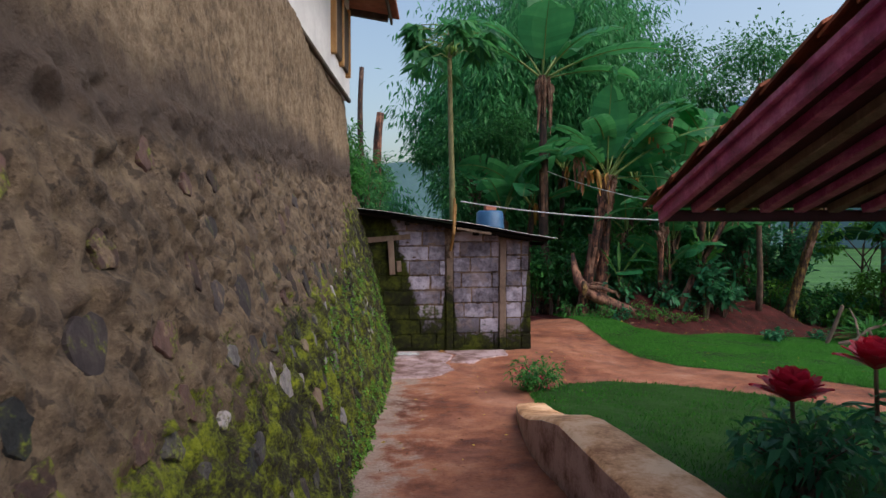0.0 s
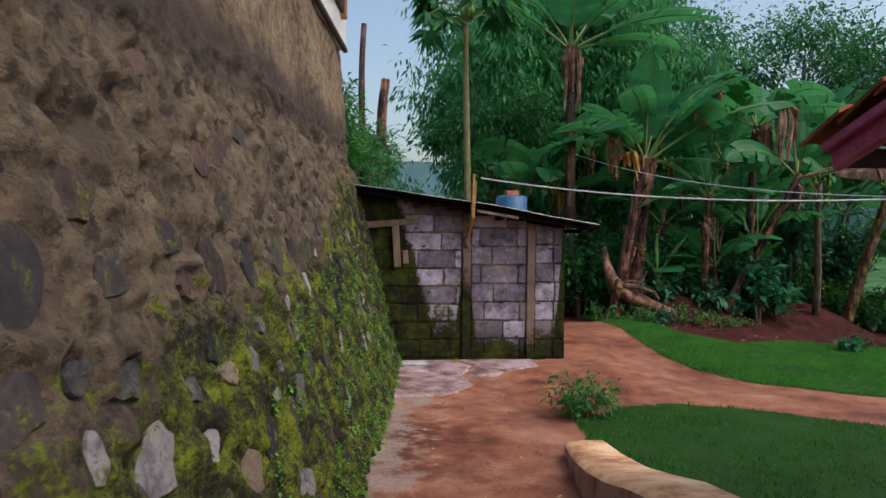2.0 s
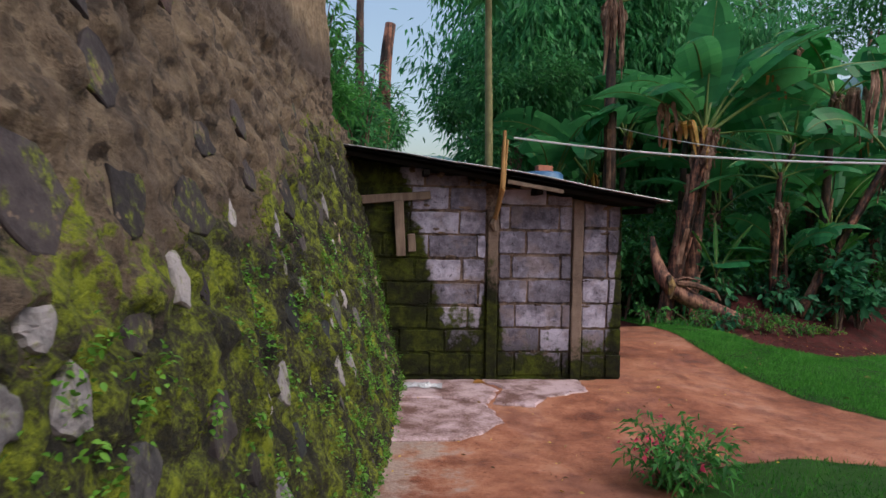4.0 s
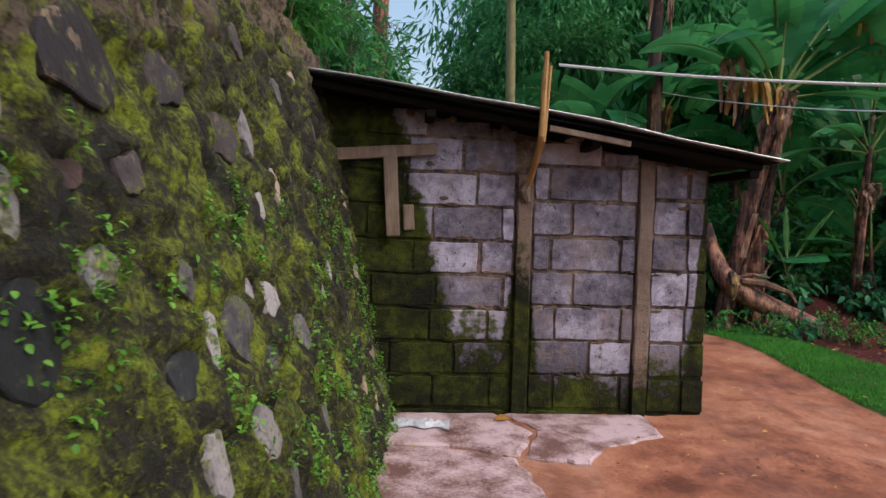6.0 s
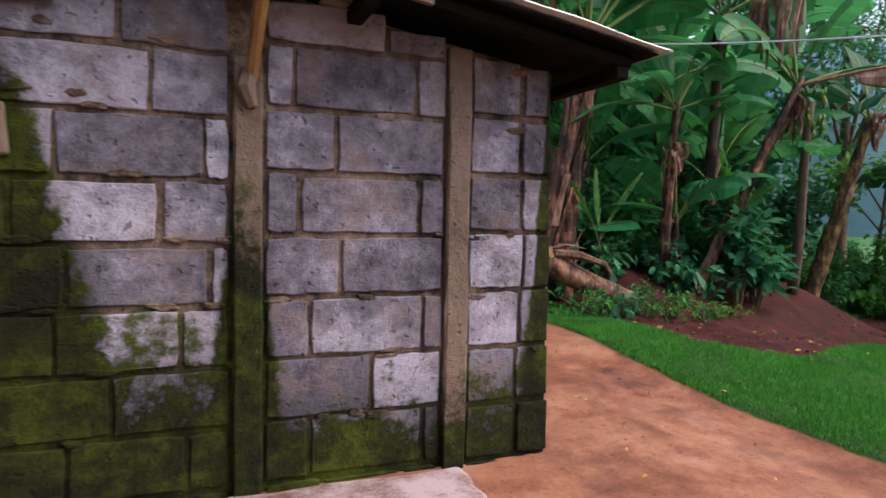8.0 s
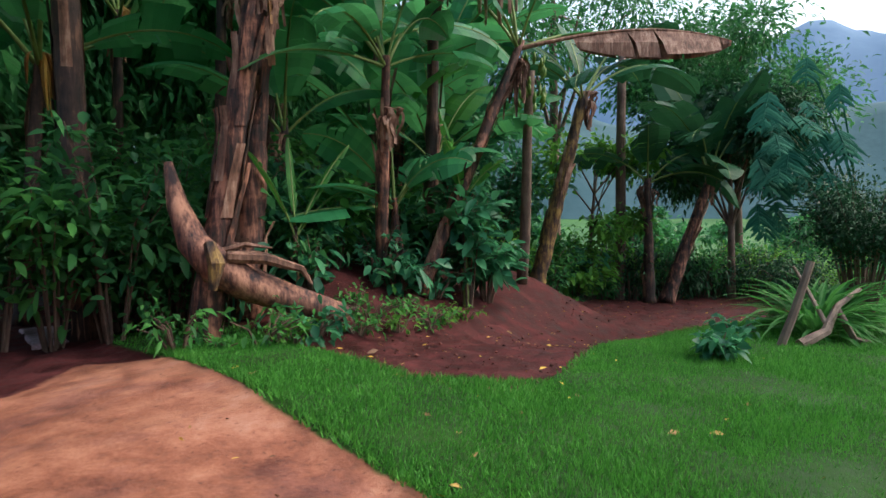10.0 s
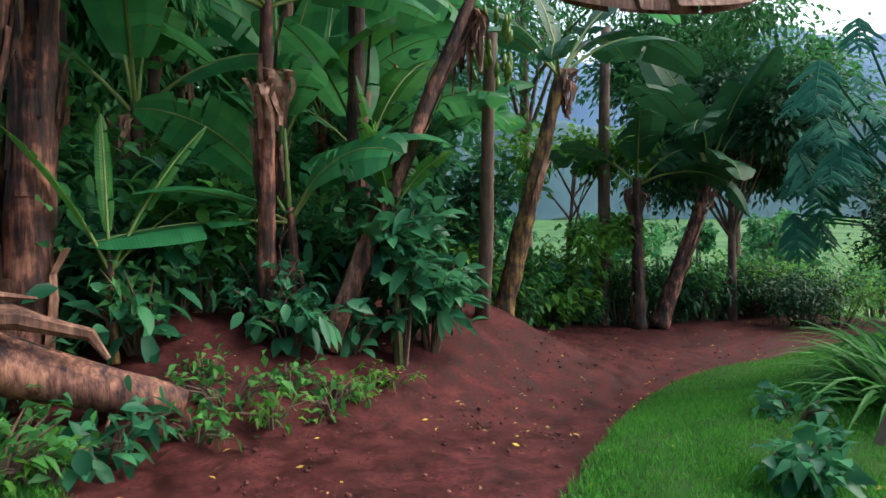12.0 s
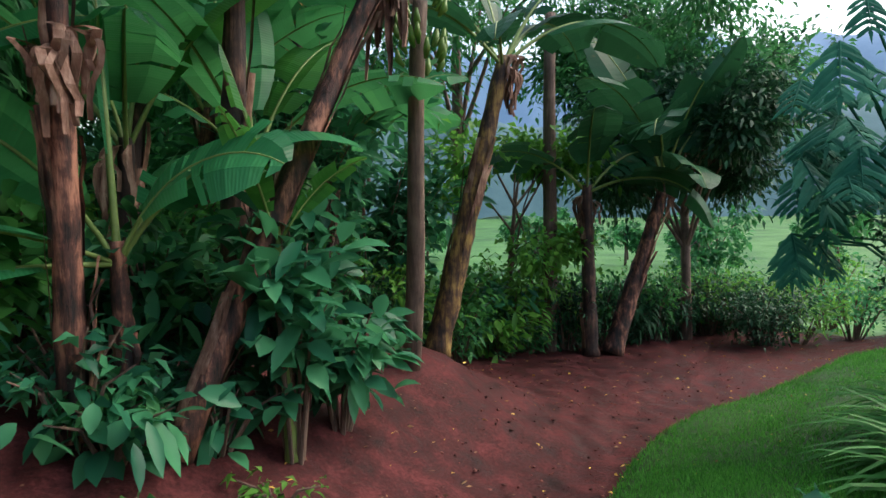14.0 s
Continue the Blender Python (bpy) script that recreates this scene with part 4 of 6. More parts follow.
# height of the lowest visible bed joint and the course height: east end, between the posts, west
BEDS = ((0.0, 0.48, 0.126, 0.2335), (0.48, 1.274, 0.146, 0.2254), (1.274, 9.0, 0.148, 0.2165))


def build_shed():
    """Local x runs to the east end (0), so blocks lie at negative x; y into the shed."""
    root = thing("shed", "small shed of bare cement blocks with a sheet roof, mossy foot", "shed", SHED)
    rg = rng_for(5)
    body = Shape()
    L = 2.75
    vs = [(-L, 0.012, -0.1), (-0.045, 0.012, -0.1), (-0.045, 0.10, -0.1), (-L, 0.10, -0.1), (-L, 0.012, shed_top(L) - 0.02), (-0.07, 0.012, shed_top(0)), (-0.07, 0.10, shed_top(0)), (-L, 0.10, shed_top(L) - 0.02)]
    body.add(vs, [(0, 1, 5, 4), (1, 2, 6, 5), (2, 3, 7, 6), (3, 0, 4, 7), (4, 5, 6, 7), (3, 2, 1, 0)])
    part("mortar_core", body, M_JOINT, root)
    s = Shape()
    s.box((0.10, 1.9, 1.62), pose(-0.115, 1.06, 0.76), 0.01)
    part("side_wall", s, M_JOINT, root)
    # unseen wall added at the back to keep light out of the roof gap
    s = Shape()
    s.box((2.6, 0.10, 2.0), pose(-1.4, 1.96, 0.75), 0.01)
    part("back_wall", s, M_JOINT, root)
    for k in range(10):
        mid_joints, west = COURSES[k]
        joints = [0.03 + 0.035 * k / 9, 0.19 + rg.uniform(-0.015, 0.015), 0.428, 0.531] + mid_joints + [1.217, 1.331] + west + [L]
        for s0, s1 in zip(joints, joints[1:]):
            mid = (s0 + s1) / 2
            if s0 in (0.428, 1.217):
                continue
            foot, rise = next((f, r) for a, b, f, r in BEDS if a <= mid < b)
            z0, z1 = foot + rise * (k - 1) + 0.004, foot + rise * k - 0.014
            ztop = min(z1, shed_top(mid) - 0.01)
            if ztop - z0 < 0.05:
                continue
            g = rg.uniform(0.006, 0.013)
            s = Shape()
            w, h = s1 - s0 - 2 * g, ztop - z0 - rg.uniform(0.0, 0.012)
            s.chipped(w, 0.06, h, rg)
            ob = part("block", s, M_BLOCK, root)
            ob.matrix_basis = pose(-mid, 0.026 + rg.uniform(-0.004, 0.005), z0 + h / 2, 0, rg.uniform(-0.4, 0.4), rg.uniform(-0.5, 0.5))
    # smears of mortar pressed out of the joints
    for k in range(46):
        q, z = rg.uniform(0.1, 2.3), 0.36 + 0.222 * int(rg.integers(0, 7)) + rg.uniform(-0.02, 0.02)
        ob = part("mortar_smear", stone_shape(rg.uniform(0.05, 0.16), rg.uniform(0.02, 0.04), 0.012, 700 + k), M_JOINT, root)
        ob.matrix_basis = pose(-q, 0.004, z, 0, rg.uniform(-4, 4), -90)
    # cast posts flush in the wall
    for s0, w, top, mat in ((0.48, 0.095, 1.775, M_POSTC), (1.274, 0.10, 1.66, M_POSTC)):
        s = Shape()
        n = 14
        vs = []
        for i in range(n + 1):
            for u, v in ((-0.5, 1), (-0.5, 0.08), (-0.42, 0), (0.42, 0), (0.5, 0.08), (0.5, 1)):
                vs.append((-s0 + u * w + rg.uniform(-0.004, 0.004), -0.026 + 0.10 * v + rg.uniform(-0.002, 0.002), top * i / n - 0.01))
        s.add(vs, [(6 * i + q, 6 * i + q + 1, 6 * i + q + 7, 6 * i + q + 6) for i in range(n) for q in range(5)] + [(6 * n, 6 * n + 1, 6 * n + 2, 6 * n + 3, 6 * n + 4, 6 * n + 5)])
        part("post", s, mat, root)
    return root


shed = build_shed()


def build_shed_roof():
    root = thing("shed_roof", "sagging grey corrugated zinc sheet roof over the shed", "roof", SHED)
    s = Shape()
    n, m = 150, 10
    x0, x1, y0, y1 = 0.27, -2.65, -0.34, 1.25
    vs, fs = [], []
    for layer in (0.0, -0.007):
        for i in range(n + 1):
            x = x0 + (x1 - x0) * i / n
            for j in range(m + 1):
                y = y0 + (y1 - y0) * j / m
                z = 1.808 - 0.148 * x + 0.03 * math.sin(math.pi * (0.27 - x) / 2.92) + 0.008 * math.sin(y * 2 * math.pi / 0.076) * 0.6 + 0.02 * noise.noise((x * 1.5, y * 1.2, 0)) + layer
                yy = y + (0.02 * noise.noise((x * 3, 0, 0)) if j == 0 else 0)
                vs.append((x, yy, z))
    k = (n + 1) * (m + 1)
    for i in range(n):
        for j in range(m):
            a = i * (m + 1) + j
            fs.append((a, a + 1, a + m + 2, a + m + 1))
            fs.append((a + k, a + k + m + 1, a + k + m + 2, a + k + 1))
    for i in range(n):
        a, b = i * (m + 1), (i + 1) * (m + 1)
        fs += [(a, b, b + k, a + k), (a + m, a + m + k, b + m + k, b + m)]
    for j in range(m):
        a = j
        fs += [(a, a + k, a + k + 1, a + 1)]
        a = n * (m + 1) + j
        fs += [(a, a + 1, a + k + 1, a + k)]
    s.add(vs, fs)
    part("sheet", s, M_SHEET, root, smooth=True)
    # added black sheet below the zinc: the underside's shade as a surface
    shade_sheet = Shape()
    shade_sheet.add([(x, y, 1.790 - 0.148 * x) for x in (0.22, -2.62) for y in (-0.31, 1.2)] + [(x, y, 1.784 - 0.148 * x) for x in (0.22, -2.62) for y in (-0.31, 1.2)],
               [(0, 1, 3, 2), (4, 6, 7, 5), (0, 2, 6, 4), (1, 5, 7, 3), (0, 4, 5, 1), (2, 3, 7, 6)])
    part("shade_sheet", shade_sheet, M_ROOF_SHADE, root, "black sheet added for the shade under the roof")
    # purlins and rafters are coloured near black for the same shade
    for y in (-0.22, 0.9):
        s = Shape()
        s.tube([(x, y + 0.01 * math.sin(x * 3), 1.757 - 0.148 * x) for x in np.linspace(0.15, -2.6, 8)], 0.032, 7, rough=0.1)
        part("purlin", s, M_SHADED_WOOD, root)
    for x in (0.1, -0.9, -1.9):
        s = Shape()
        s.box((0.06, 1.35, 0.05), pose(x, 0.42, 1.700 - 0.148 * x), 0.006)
        part("rafter", s, M_SHADED_WOOD, root)
    s = Shape()
    s.box((0.5, 0.02, 0.035), pose(-0.95, -0.3, 1.872, 0, 9, 0), 0.004)
    part("batten", s, M_GREYWOOD, root)
    return root


build_shed_roof()


def plank(name, label, cat, size, m, mat, group=""):
    root = thing(name, label, cat, m, group)
    s = Shape()
    s.box(size, Matrix(), 0.006, 0.002)
    part("board", s, mat, root)
    return root


def on_shed(s, y, z, rx=0, ry=0, rz=0):
    return SHED @ pose(-s, y, z, rx, ry, rz)


plank("wooden_plank", "weathered grey wooden plank nailed across the blocks", "plank", (0.66, 0.03, 0.075), on_shed(2.18, -0.03, 1.765, 0, -5.0, 0), M_GREYWOOD)
plank("wooden_post_piece", "short grey timber hanging below the plank", "timber", (0.085, 0.035, 0.50), on_shed(2.125, -0.06, 1.49, 0, -3.5, 0), M_GREYWOOD)
plank("wood_offcut", "small brown wood offcut against the blocks", "timber", (0.07, 0.03, 0.16), on_shed(2.015, -0.02, 1.36, 0, -4, 0), M_GREYWOOD)


def build_bamboo_pole():
    root = thing("bamboo_pole", "split dry bamboo pole tied to the shed front", "pole", SHED)
    for k, (dx, r, top) in enumerate(((0.0, 0.022, 2.34), (0.03, 0.013, 2.26), (-0.015, 0.010, 2.2))):
        s = Shape()
        pts = [(-1.265 + dx * (z - 1.3) + 0.03 * (z - 1.58), -0.05 - 0.31 * min(1, (z - 1.58) / 0.25), z) for z in np.linspace(1.58, top, 12)]
        s.tube(pts, [r * (1 - 0.3 * i / 11) for i in range(12)], 8, rough=0.05)
        part("cane", s, M_BAMBOO, root)
    s = Shape()
    s.tube([(-1.27, -0.055, 1.60), (-1.285, -0.05, 1.55), (-1.26, -0.04, 1.48)], [0.03, 0.036, 0.02], 7)
    part("broken_end", s, M_GREYWOOD, root)
    return root


build_bamboo_pole()

thing_stone = thing("brick_lump", "pale broken brick lump on the wall top", "brick", on_shed(0.96, -0.02, 1.90))
s = Shape()
s.add([Vector(v) * 1.0 for v in stone_shape(0.11, 0.09, 0.05, 3).v], stone_shape(0.11, 0.09, 0.05, 3).f)
s.box((0.05, 0.09, 0.07), pose(-0.02, 0, 0), 0.015)
part("lump", s, M_STONE_PINK, thing_stone).matrix_basis = pose(0, 0, 0, 0, 0, -90)
for k, (ss, zz) in enumerate(((2.02, 2.02), (1.76, 1.98), (1.42, 1.93))):
    t = thing("rubble_lump", "small mortar lump wedged under the roof", "stone", on_shed(ss, -0.005, zz, 0, 0, -90), "lumps under the roof")
    part("lump", stone_shape(0.08, 0.06, 0.03, 40 + k), M_JOINT, t)


# ---- concrete slabs, kerb wall, ramp ----
def slab(pts, thick=0.018):
    s = Shape()
    rg = rng_for(int(abs(pts[0][0] * 100) + 7))
    rim = []
    for (x0, y0), (x1, y1) in zip(pts, pts[1:] + pts[:1]):
        for t in (0, 0.2, 0.4, 0.6, 0.8):
            k = 0.0 if t == 0 else 0.016
            rim.append((x0 + (x1 - x0) * t + rg.uniform(-k, k), y0 + (y1 - y0) * t + rg.uniform(-k, k)))
    mid = np.mean(rim, 0)
    pts = [(mid[0] + (x - mid[0]) * 1.05, mid[1] + (y - mid[1]) * 1.05) for x, y in rim]
    n = len(pts)
    z = [float(ground_height(x, y)) for x, y in pts]
    c = np.mean(pts, 0)
    top = [(x, y, h + thick - 0.012) for (x, y), h in zip(pts, z)]
    ins = [(x + (c[0] - x) * 0.05, y + (c[1] - y) * 0.05, h + thick) for (x, y), h in zip(pts, z)]
    low = [(x, y, h - 0.06) for (x, y), h in zip(pts, z)]
    s.add(low + top + ins, [(i, (i + 1) % n, n + (i + 1) % n, n + i) for i in range(n)] + [(n + i, n + (i + 1) % n, 2 * n + (i + 1) % n, 2 * n + i) for i in range(n)] + [tuple(range(2 * n, 3 * n))])
    return s


pave = thing("pavement", "cracked worn concrete slabs at the foot of the shed", "pavement", kind="structure")
for pts in ([(-0.78, 8.68), (-0.2, 8.72), (0.12, 8.62), (0.22, 8.95), (0.02, 9.28), (-0.45, 9.22), (-0.86, 9.18)],
            [(0.18, 8.6), (0.5, 8.55), (0.62, 8.75), (0.38, 9.0), (0.27, 8.93)],
            [(0.30, 9.02), (0.66, 8.78), (1.0, 8.98), (0.98, 9.36), (0.12, 9.29)],
            [(2.05, 14.3), (2.6, 14.3), (2.66, 15.1), (2.05, 15.2)],
            [(-0.72, 7.7), (-0.1, 7.75), (0.22, 8.1), (0.1, 8.56), (-0.3, 8.66), (-0.76, 8.62)]):
    part("slab", slab(pts), M_CONCRETE, pave)


def build_kerb_wall():
    root = thing("kerb_wall", "low concrete kerb wall with a clay-stained top", "low wall", kind="structure")
    a, b = Vector((0.77, 3.9, 0)), Vector((1.2, 0.2, 0))
    d = (b - a).normalized()
    n = Vector((-d.y, d.x, 0))
    if n.x < 0:
        n = -n
    w = 0.33
    L = (b - a).length
    sides = Shape()
    top = Shape()
    steps = 30

    def row(p, z, wide, k):
        """One cross-section: west edge, rounded arrises, crown, east edge."""
        j = [0.012 * noise.noise((k * 0.7, q, 3)) for q in range(4)]
        return [(p.x + j[0], p.y, z - 0.022 + j[1] * 0.5), (p.x + n.x * 0.025 + j[0], p.y + n.y * 0.025, z + j[1] * 0.4), (p.x + n.x * wide * 0.5, p.y + n.y * wide * 0.5, z + 0.006 + j[2] * 0.5),
                (p.x + n.x * (wide - 0.03) + j[3], p.y + n.y * (wide - 0.03), z + j[2] * 0.4), (p.x + n.x * wide + j[3], p.y + n.y * wide, z - 0.025 + j[1] * 0.5)]

    rows = [row(a + d * L * i / steps, 0.455 + 0.012 * i / steps, w + 0.10 * min(1.0, L * i / steps / 1.1), i) for i in range(steps + 1)]
    # ramp that tapers down to the path
    ramp = [(Vector((0.75, 5.86, 0)), 0.035, 0.30), (Vector((0.715, 5.4, 0)), 0.10, 0.34), (Vector((0.70, 4.95, 0)), 0.19, 0.36), (Vector((0.70, 4.6, 0)), 0.28, 0.38), (Vector((0.725, 4.25, 0)), 0.385, 0.36)]
    rows = [row(p, z, wd, -k) for k, (p, z, wd) in enumerate(ramp)] + rows
    m = len(rows)
    top.add([v for r in rows for v in r], [(i * 5 + q, (i + 1) * 5 + q, (i + 1) * 5 + q + 1, i * 5 + q + 1) for i in range(m - 1) for q in range(4)])
    for q in (0, 4):
        sides.add([(r[q][0], r[q][1], z) for r in rows for z in (-0.4, r[q][2])], [(2 * i, 2 * i + 2, 2 * i + 3, 2 * i + 1) for i in range(m - 1)])
    for r in (rows[0], rows[-1]):
        sides.add([(v[0], v[1], -0.4) for v in r] + r, [(i, i + 1, i + 6, i + 5) for i in range(4)])
    part("face", sides, M_CONCRETE, root, "grey cement face")
    part("coping", top, M_CLAY_TOP, root, "clay-stained top", True)
    return root


build_kerb_wall()


# ---- neighbour house eave ----
def build_eave():
    """The verge runs beside the path and climbs towards the start; the eave turns away from it."""
    root = thing("house_eave", "purple painted timber eave with terracotta roof tiles", "house roof", pose(1.49, 4.14, 1.70))
    rise = Matrix.Rotation(radians(-15.6), 4, "X")
    W, L = 4.2, 6.2
    s = Shape()
    s.box((0.04, L, 0.13), rise @ pose(0.0, -L / 2, 0.062), 0.008)
    part("barge_board", s, M_MAGENTA, root)
    s = Shape()
    s.box((0.03, L, 0.04), rise @ pose(-0.035, -L / 2, 0.095), 0.006)
    part("trim_strip", s, M_MAGENTA, root)
    s = Shape()
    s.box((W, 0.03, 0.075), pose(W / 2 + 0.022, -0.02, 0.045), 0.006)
    part("fascia", s, M_MAGENTA_SHADED, root)
    s = Shape()
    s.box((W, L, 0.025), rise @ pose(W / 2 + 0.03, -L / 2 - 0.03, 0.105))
    part("roof_deck", s, M_MAGENTA_SHADED, root)
    for k in range(17):
        s = Shape()
        s.box((0.075, L - 0.1, 0.055), rise @ pose(0.2 + 0.22 * k, -L / 2 - 0.05, 0.064), 0.006)
        part("rafter", s, M_MAGENTA if k % 3 != 1 else M_GREYWOOD, root)
    rg = rng_for(8)
    vs, fs = [], []
    for i in range(7):
        x = -0.13 + 0.26 * i / 6
        z = 0.028 * math.sin(i / 6 * 2 * math.pi)
        for y in (-0.14, 0.14):
            for dz in (0, 0.016):
                vs.append((x, y, z + dz))
    for i in range(6):
        a = i * 4
        fs += [(a, a + 4, a + 6, a + 2), (a + 1, a + 3, a + 7, a + 5), (a, a + 1, a + 5, a + 4), (a + 2, a + 6, a + 7, a + 3)]
    fs += [(0, 2, 3, 1), (24, 25, 27, 26)]
    tile = None
    for k in range(26):
        for j in range(5):
            if tile is None:
                s = Shape()
                s.add(vs, fs)
                tile = ob = part("tile", s, M_TILE, root)
            else:
                ob = new("tile", tile.data)
                ob.parent = root
            ob.matrix_basis = rise @ pose(0.06 + 0.24 * j + rg.uniform(-0.012, 0.012), -0.04 - 0.225 * k + rg.uniform(-0.012, 0.012), 0.15, -5 + rg.uniform(-2, 2), 0, rg.uniform(-3, 3))
    s = Shape()
    s.box((3.0, L - 0.8, 0.03), rise @ pose(2.75, -L / 2 - 0.1, 0.145))
    part("tile_bed", s, M_TILE, root, "plain tiled slope")
    s = Shape()
    s.box((0.12, 5.0, 2.4), pose(2.9, -3.4, -0.6), 0.01)
    part("house_wall", s, M_WHITE, root, "plain painted wall")
    return root


build_eave()


def sag_wire(name, a, b, sag, label, r=0.006):
    root = thing(name, label, "wire", group="clothes lines")
    a, b = Vector(a), Vector(b)
    s = Shape()
    s.tube([a.lerp(b, t) - Vector((0, 0, 4 * sag * t * (1 - t))) for t in np.linspace(0, 1, 25)], r, 6)
    part("strand", s, M_WIRE, root)
    return root


sag_wire("clothes_line", (0.34, 9.10, 2.08), (4.9, 7.3, 1.83), 0.15, "pale clothes line slung from the bamboo pole", 0.008)
sag_wire("clothes_line", (2.45, 14.2, 3.0), (4.95, 7.3, 1.80), 0.24, "thin grey line slung from a banana stem", 0.006)

# ---- plants ----
def banana_leaf(root, base, az, elev, length, width, droop, rg, mat=M_BANANA, torn=0.3, twist=0.0, petiole=0.25):
    """One leaf: a rib that rises and bends over, and a torn blade of strips on both sides."""
    n = 16
    pts, p, e = [], Vector(base), radians(elev)
    h = Vector((math.cos(radians(az)), math.sin(radians(az)), 0))
    side0 = Vector((-h.y, h.x, 0))
    step = length / n
    dirs = []
    for i in range(n + 1):
        pts.append(p.copy())
        d = h * math.cos(e) + Vector((0, 0, math.sin(e)))
        dirs.append(d)
        p = p + d * step
        e -= radians(droop) / n * (0.4 + 1.2 * i / n)
    rib = Shape()
    rib.tube(pts, [0.0095 * length * (1 - 0.85 * i / n) + 0.002 for i in range(n + 1)], 6)
    leaf = part("leaf", rib, M_RIB if mat is not M_DRY else M_DRY, root, smooth=True)
    blade, along = Shape(), []
    first = int(n * petiole)
    for sgn in (-1, 1):
        lift = radians(rg.uniform(5, 28)) if mat is not M_DRY else radians(-58)
        hang = 0.0
        for i in range(first, n):
            t0, t1 = (i - first) / (n - first), (i + 1 - first) / (n - first)
            w0, w1 = (width / 2 * max(0.03, math.sin(math.pi * min(1, 0.06 + 0.93 * t)) ** 0.55) for t in (t0, t1))
            tear = rg.random() < torn
            if tear:
                hang = rg.uniform(-0.5, 0.25)
            q = []
            for (pp, d, w, t) in ((pts[i], dirs[i], w0, t0), (pts[i + 1], dirs[i + 1], w1, t1)):
                s = Matrix.Rotation(radians(twist), 3, d) @ side0
                up = d.cross(s) * -1
                if up.z < 0:
                    up = -up
                row = [pp]
                for k, f in enumerate((0.5, 1.0)):
                    a = lift + hang * f - 0.35 * f
                    row.append(pp + s * sgn * w * f * math.cos(a) + up * w * f * math.sin(a) + d * w * 0.22 * f)
                q.append(row)
            if tear:
                for k in (1, 2):
                    q[0][k] = q[0][k].lerp(q[1][k], 0.28)
            blade.add(q[0] + q[1], [(0, 3, 4, 1), (1, 4, 5, 2)])
            along += [t0 * length] * 3 + [t1 * length] * 3
    ob = part("blade", blade, mat, leaf, smooth=False)
    ob.data.attributes.new("along", "FLOAT", "POINT").data.foreach_set("value", along)


def dead_leaf(root, base, az, length, rg, mat=M_DRY, wide=1.0):
    """A withered leaf hanging down along the stem."""
    h = Vector((math.cos(radians(az)), math.sin(radians(az)), 0))
    sd = Vector((-h.y, h.x, 0))
    s = Shape()
    for k in range(8):
        n = 7
        off = rg.uniform(-0.07, 0.07) * wide
        w = rg.uniform(0.006, 0.022) * wide
        L = length * rg.uniform(0.35, 1.3)
        ph = rg.uniform(0, 6)
        vs = []
        for i in range(n + 1):
            t = i / n
            out = 0.04 + (0.03 + 0.010 * k) * math.sin(math.pi * min(1, t * 1.3)) + 0.008 * k * t
            c = Vector(base) + h * (out + rg.uniform(-0.012, 0.012)) + sd * (off * (1 + 0.8 * t) + 0.012 * math.sin(4 * t + ph)) + Vector((0, 0, 0.05 * math.sin(math.pi * t) - L * t))
            ww = w * (0.5 + math.sin(math.pi * t) * 0.7)
            vs += [c - sd * ww, c + h * 0.025, c + sd * ww]
        s.add(vs, [(a, a + 3, a + 4, a + 1) for a in range(0, 3 * n, 3)] + [(a + 1, a + 4, a + 5, a + 2) for a in range(0, 3 * n, 3)])
    part("dead_leaf", s, mat, root)


def banana(label, base, top, r, leaves, seed, mat=M_BARK_BROWN, leaf_mat=M_BANANA, dead=2, bend=0.0, sheath=6, yellow=0):
    rg = rng_for(seed)
    base, top = Vector(base), Vector(top)
    root = thing("banana_plant", label, "banana plant", Matrix.Translation(base), "banana plants")
    n = 22
    axis = top - base
    cr = Vector((-axis.y, axis.x, 0))
    cr = cr.normalized() if cr.length > 0.01 else Vector((1, 0, 0))
    pts = [axis * (i / n) + cr * bend * math.sin(math.pi * i / n) for i in range(n + 1)]
    s = Shape()
    s.tube(pts, [r * (1.25 - 0.55 * i / n) * (1.15 if i == 0 else 1) * (0.93 + 0.16 * ((i * 0.37 + seed * 0.21) % 1.0)) for i in range(n + 1)], 12, rough=0.07)
    part("stem", s, mat, root, smooth=True)
    for k in range(sheath):
        i0 = rg.integers(0, n - 5)
        a0 = rg.uniform(0, 360)
        sh = Shape()
        m = int(rg.integers(3, 7))
        vs = []
        for j in range(m + 1):
            p = pts[min(i0 + j, n)]
            rr = r * (1.25 - 0.55 * (i0 + j) / n) * 1.06 + 0.006 + 0.05 * (j / m) ** 2 * rg.uniform(0.2, 1.5)
            for q in (-1, 0, 1):
                a = radians(a0 + q * 22 * (1 - 0.5 * j / m))
                vs.append(p + Vector((math.cos(a), math.sin(a), 0)) * rr)
        sh.add(vs, [(b, b + 1, b + 4, b + 3) for b in range(0, 3 * m, 3)] + [(b + 1, b + 2, b + 5, b + 4) for b in range(0, 3 * m, 3)])
        part("loose_sheath", sh, mat if k % 2 else M_DRY, root)
    for az, el, ln, wd, dr, *rest in leaves:
        banana_leaf(root, pts[n] - axis.normalized() * 0.1, az, el, ln, wd, dr, rg, rest[0] if rest else leaf_mat, torn=rest[1] if len(rest) > 1 else 0.3, twist=0 if rest else rg.uniform(-50, 50))
    for k in range(dead):
        dead_leaf(root, pts[n] - axis.normalized() * rg.uniform(0.0, 0.3) + Vector((0, 0, 0.02)), rg.uniform(0, 360), rg.uniform(0.3, 0.6), rg)
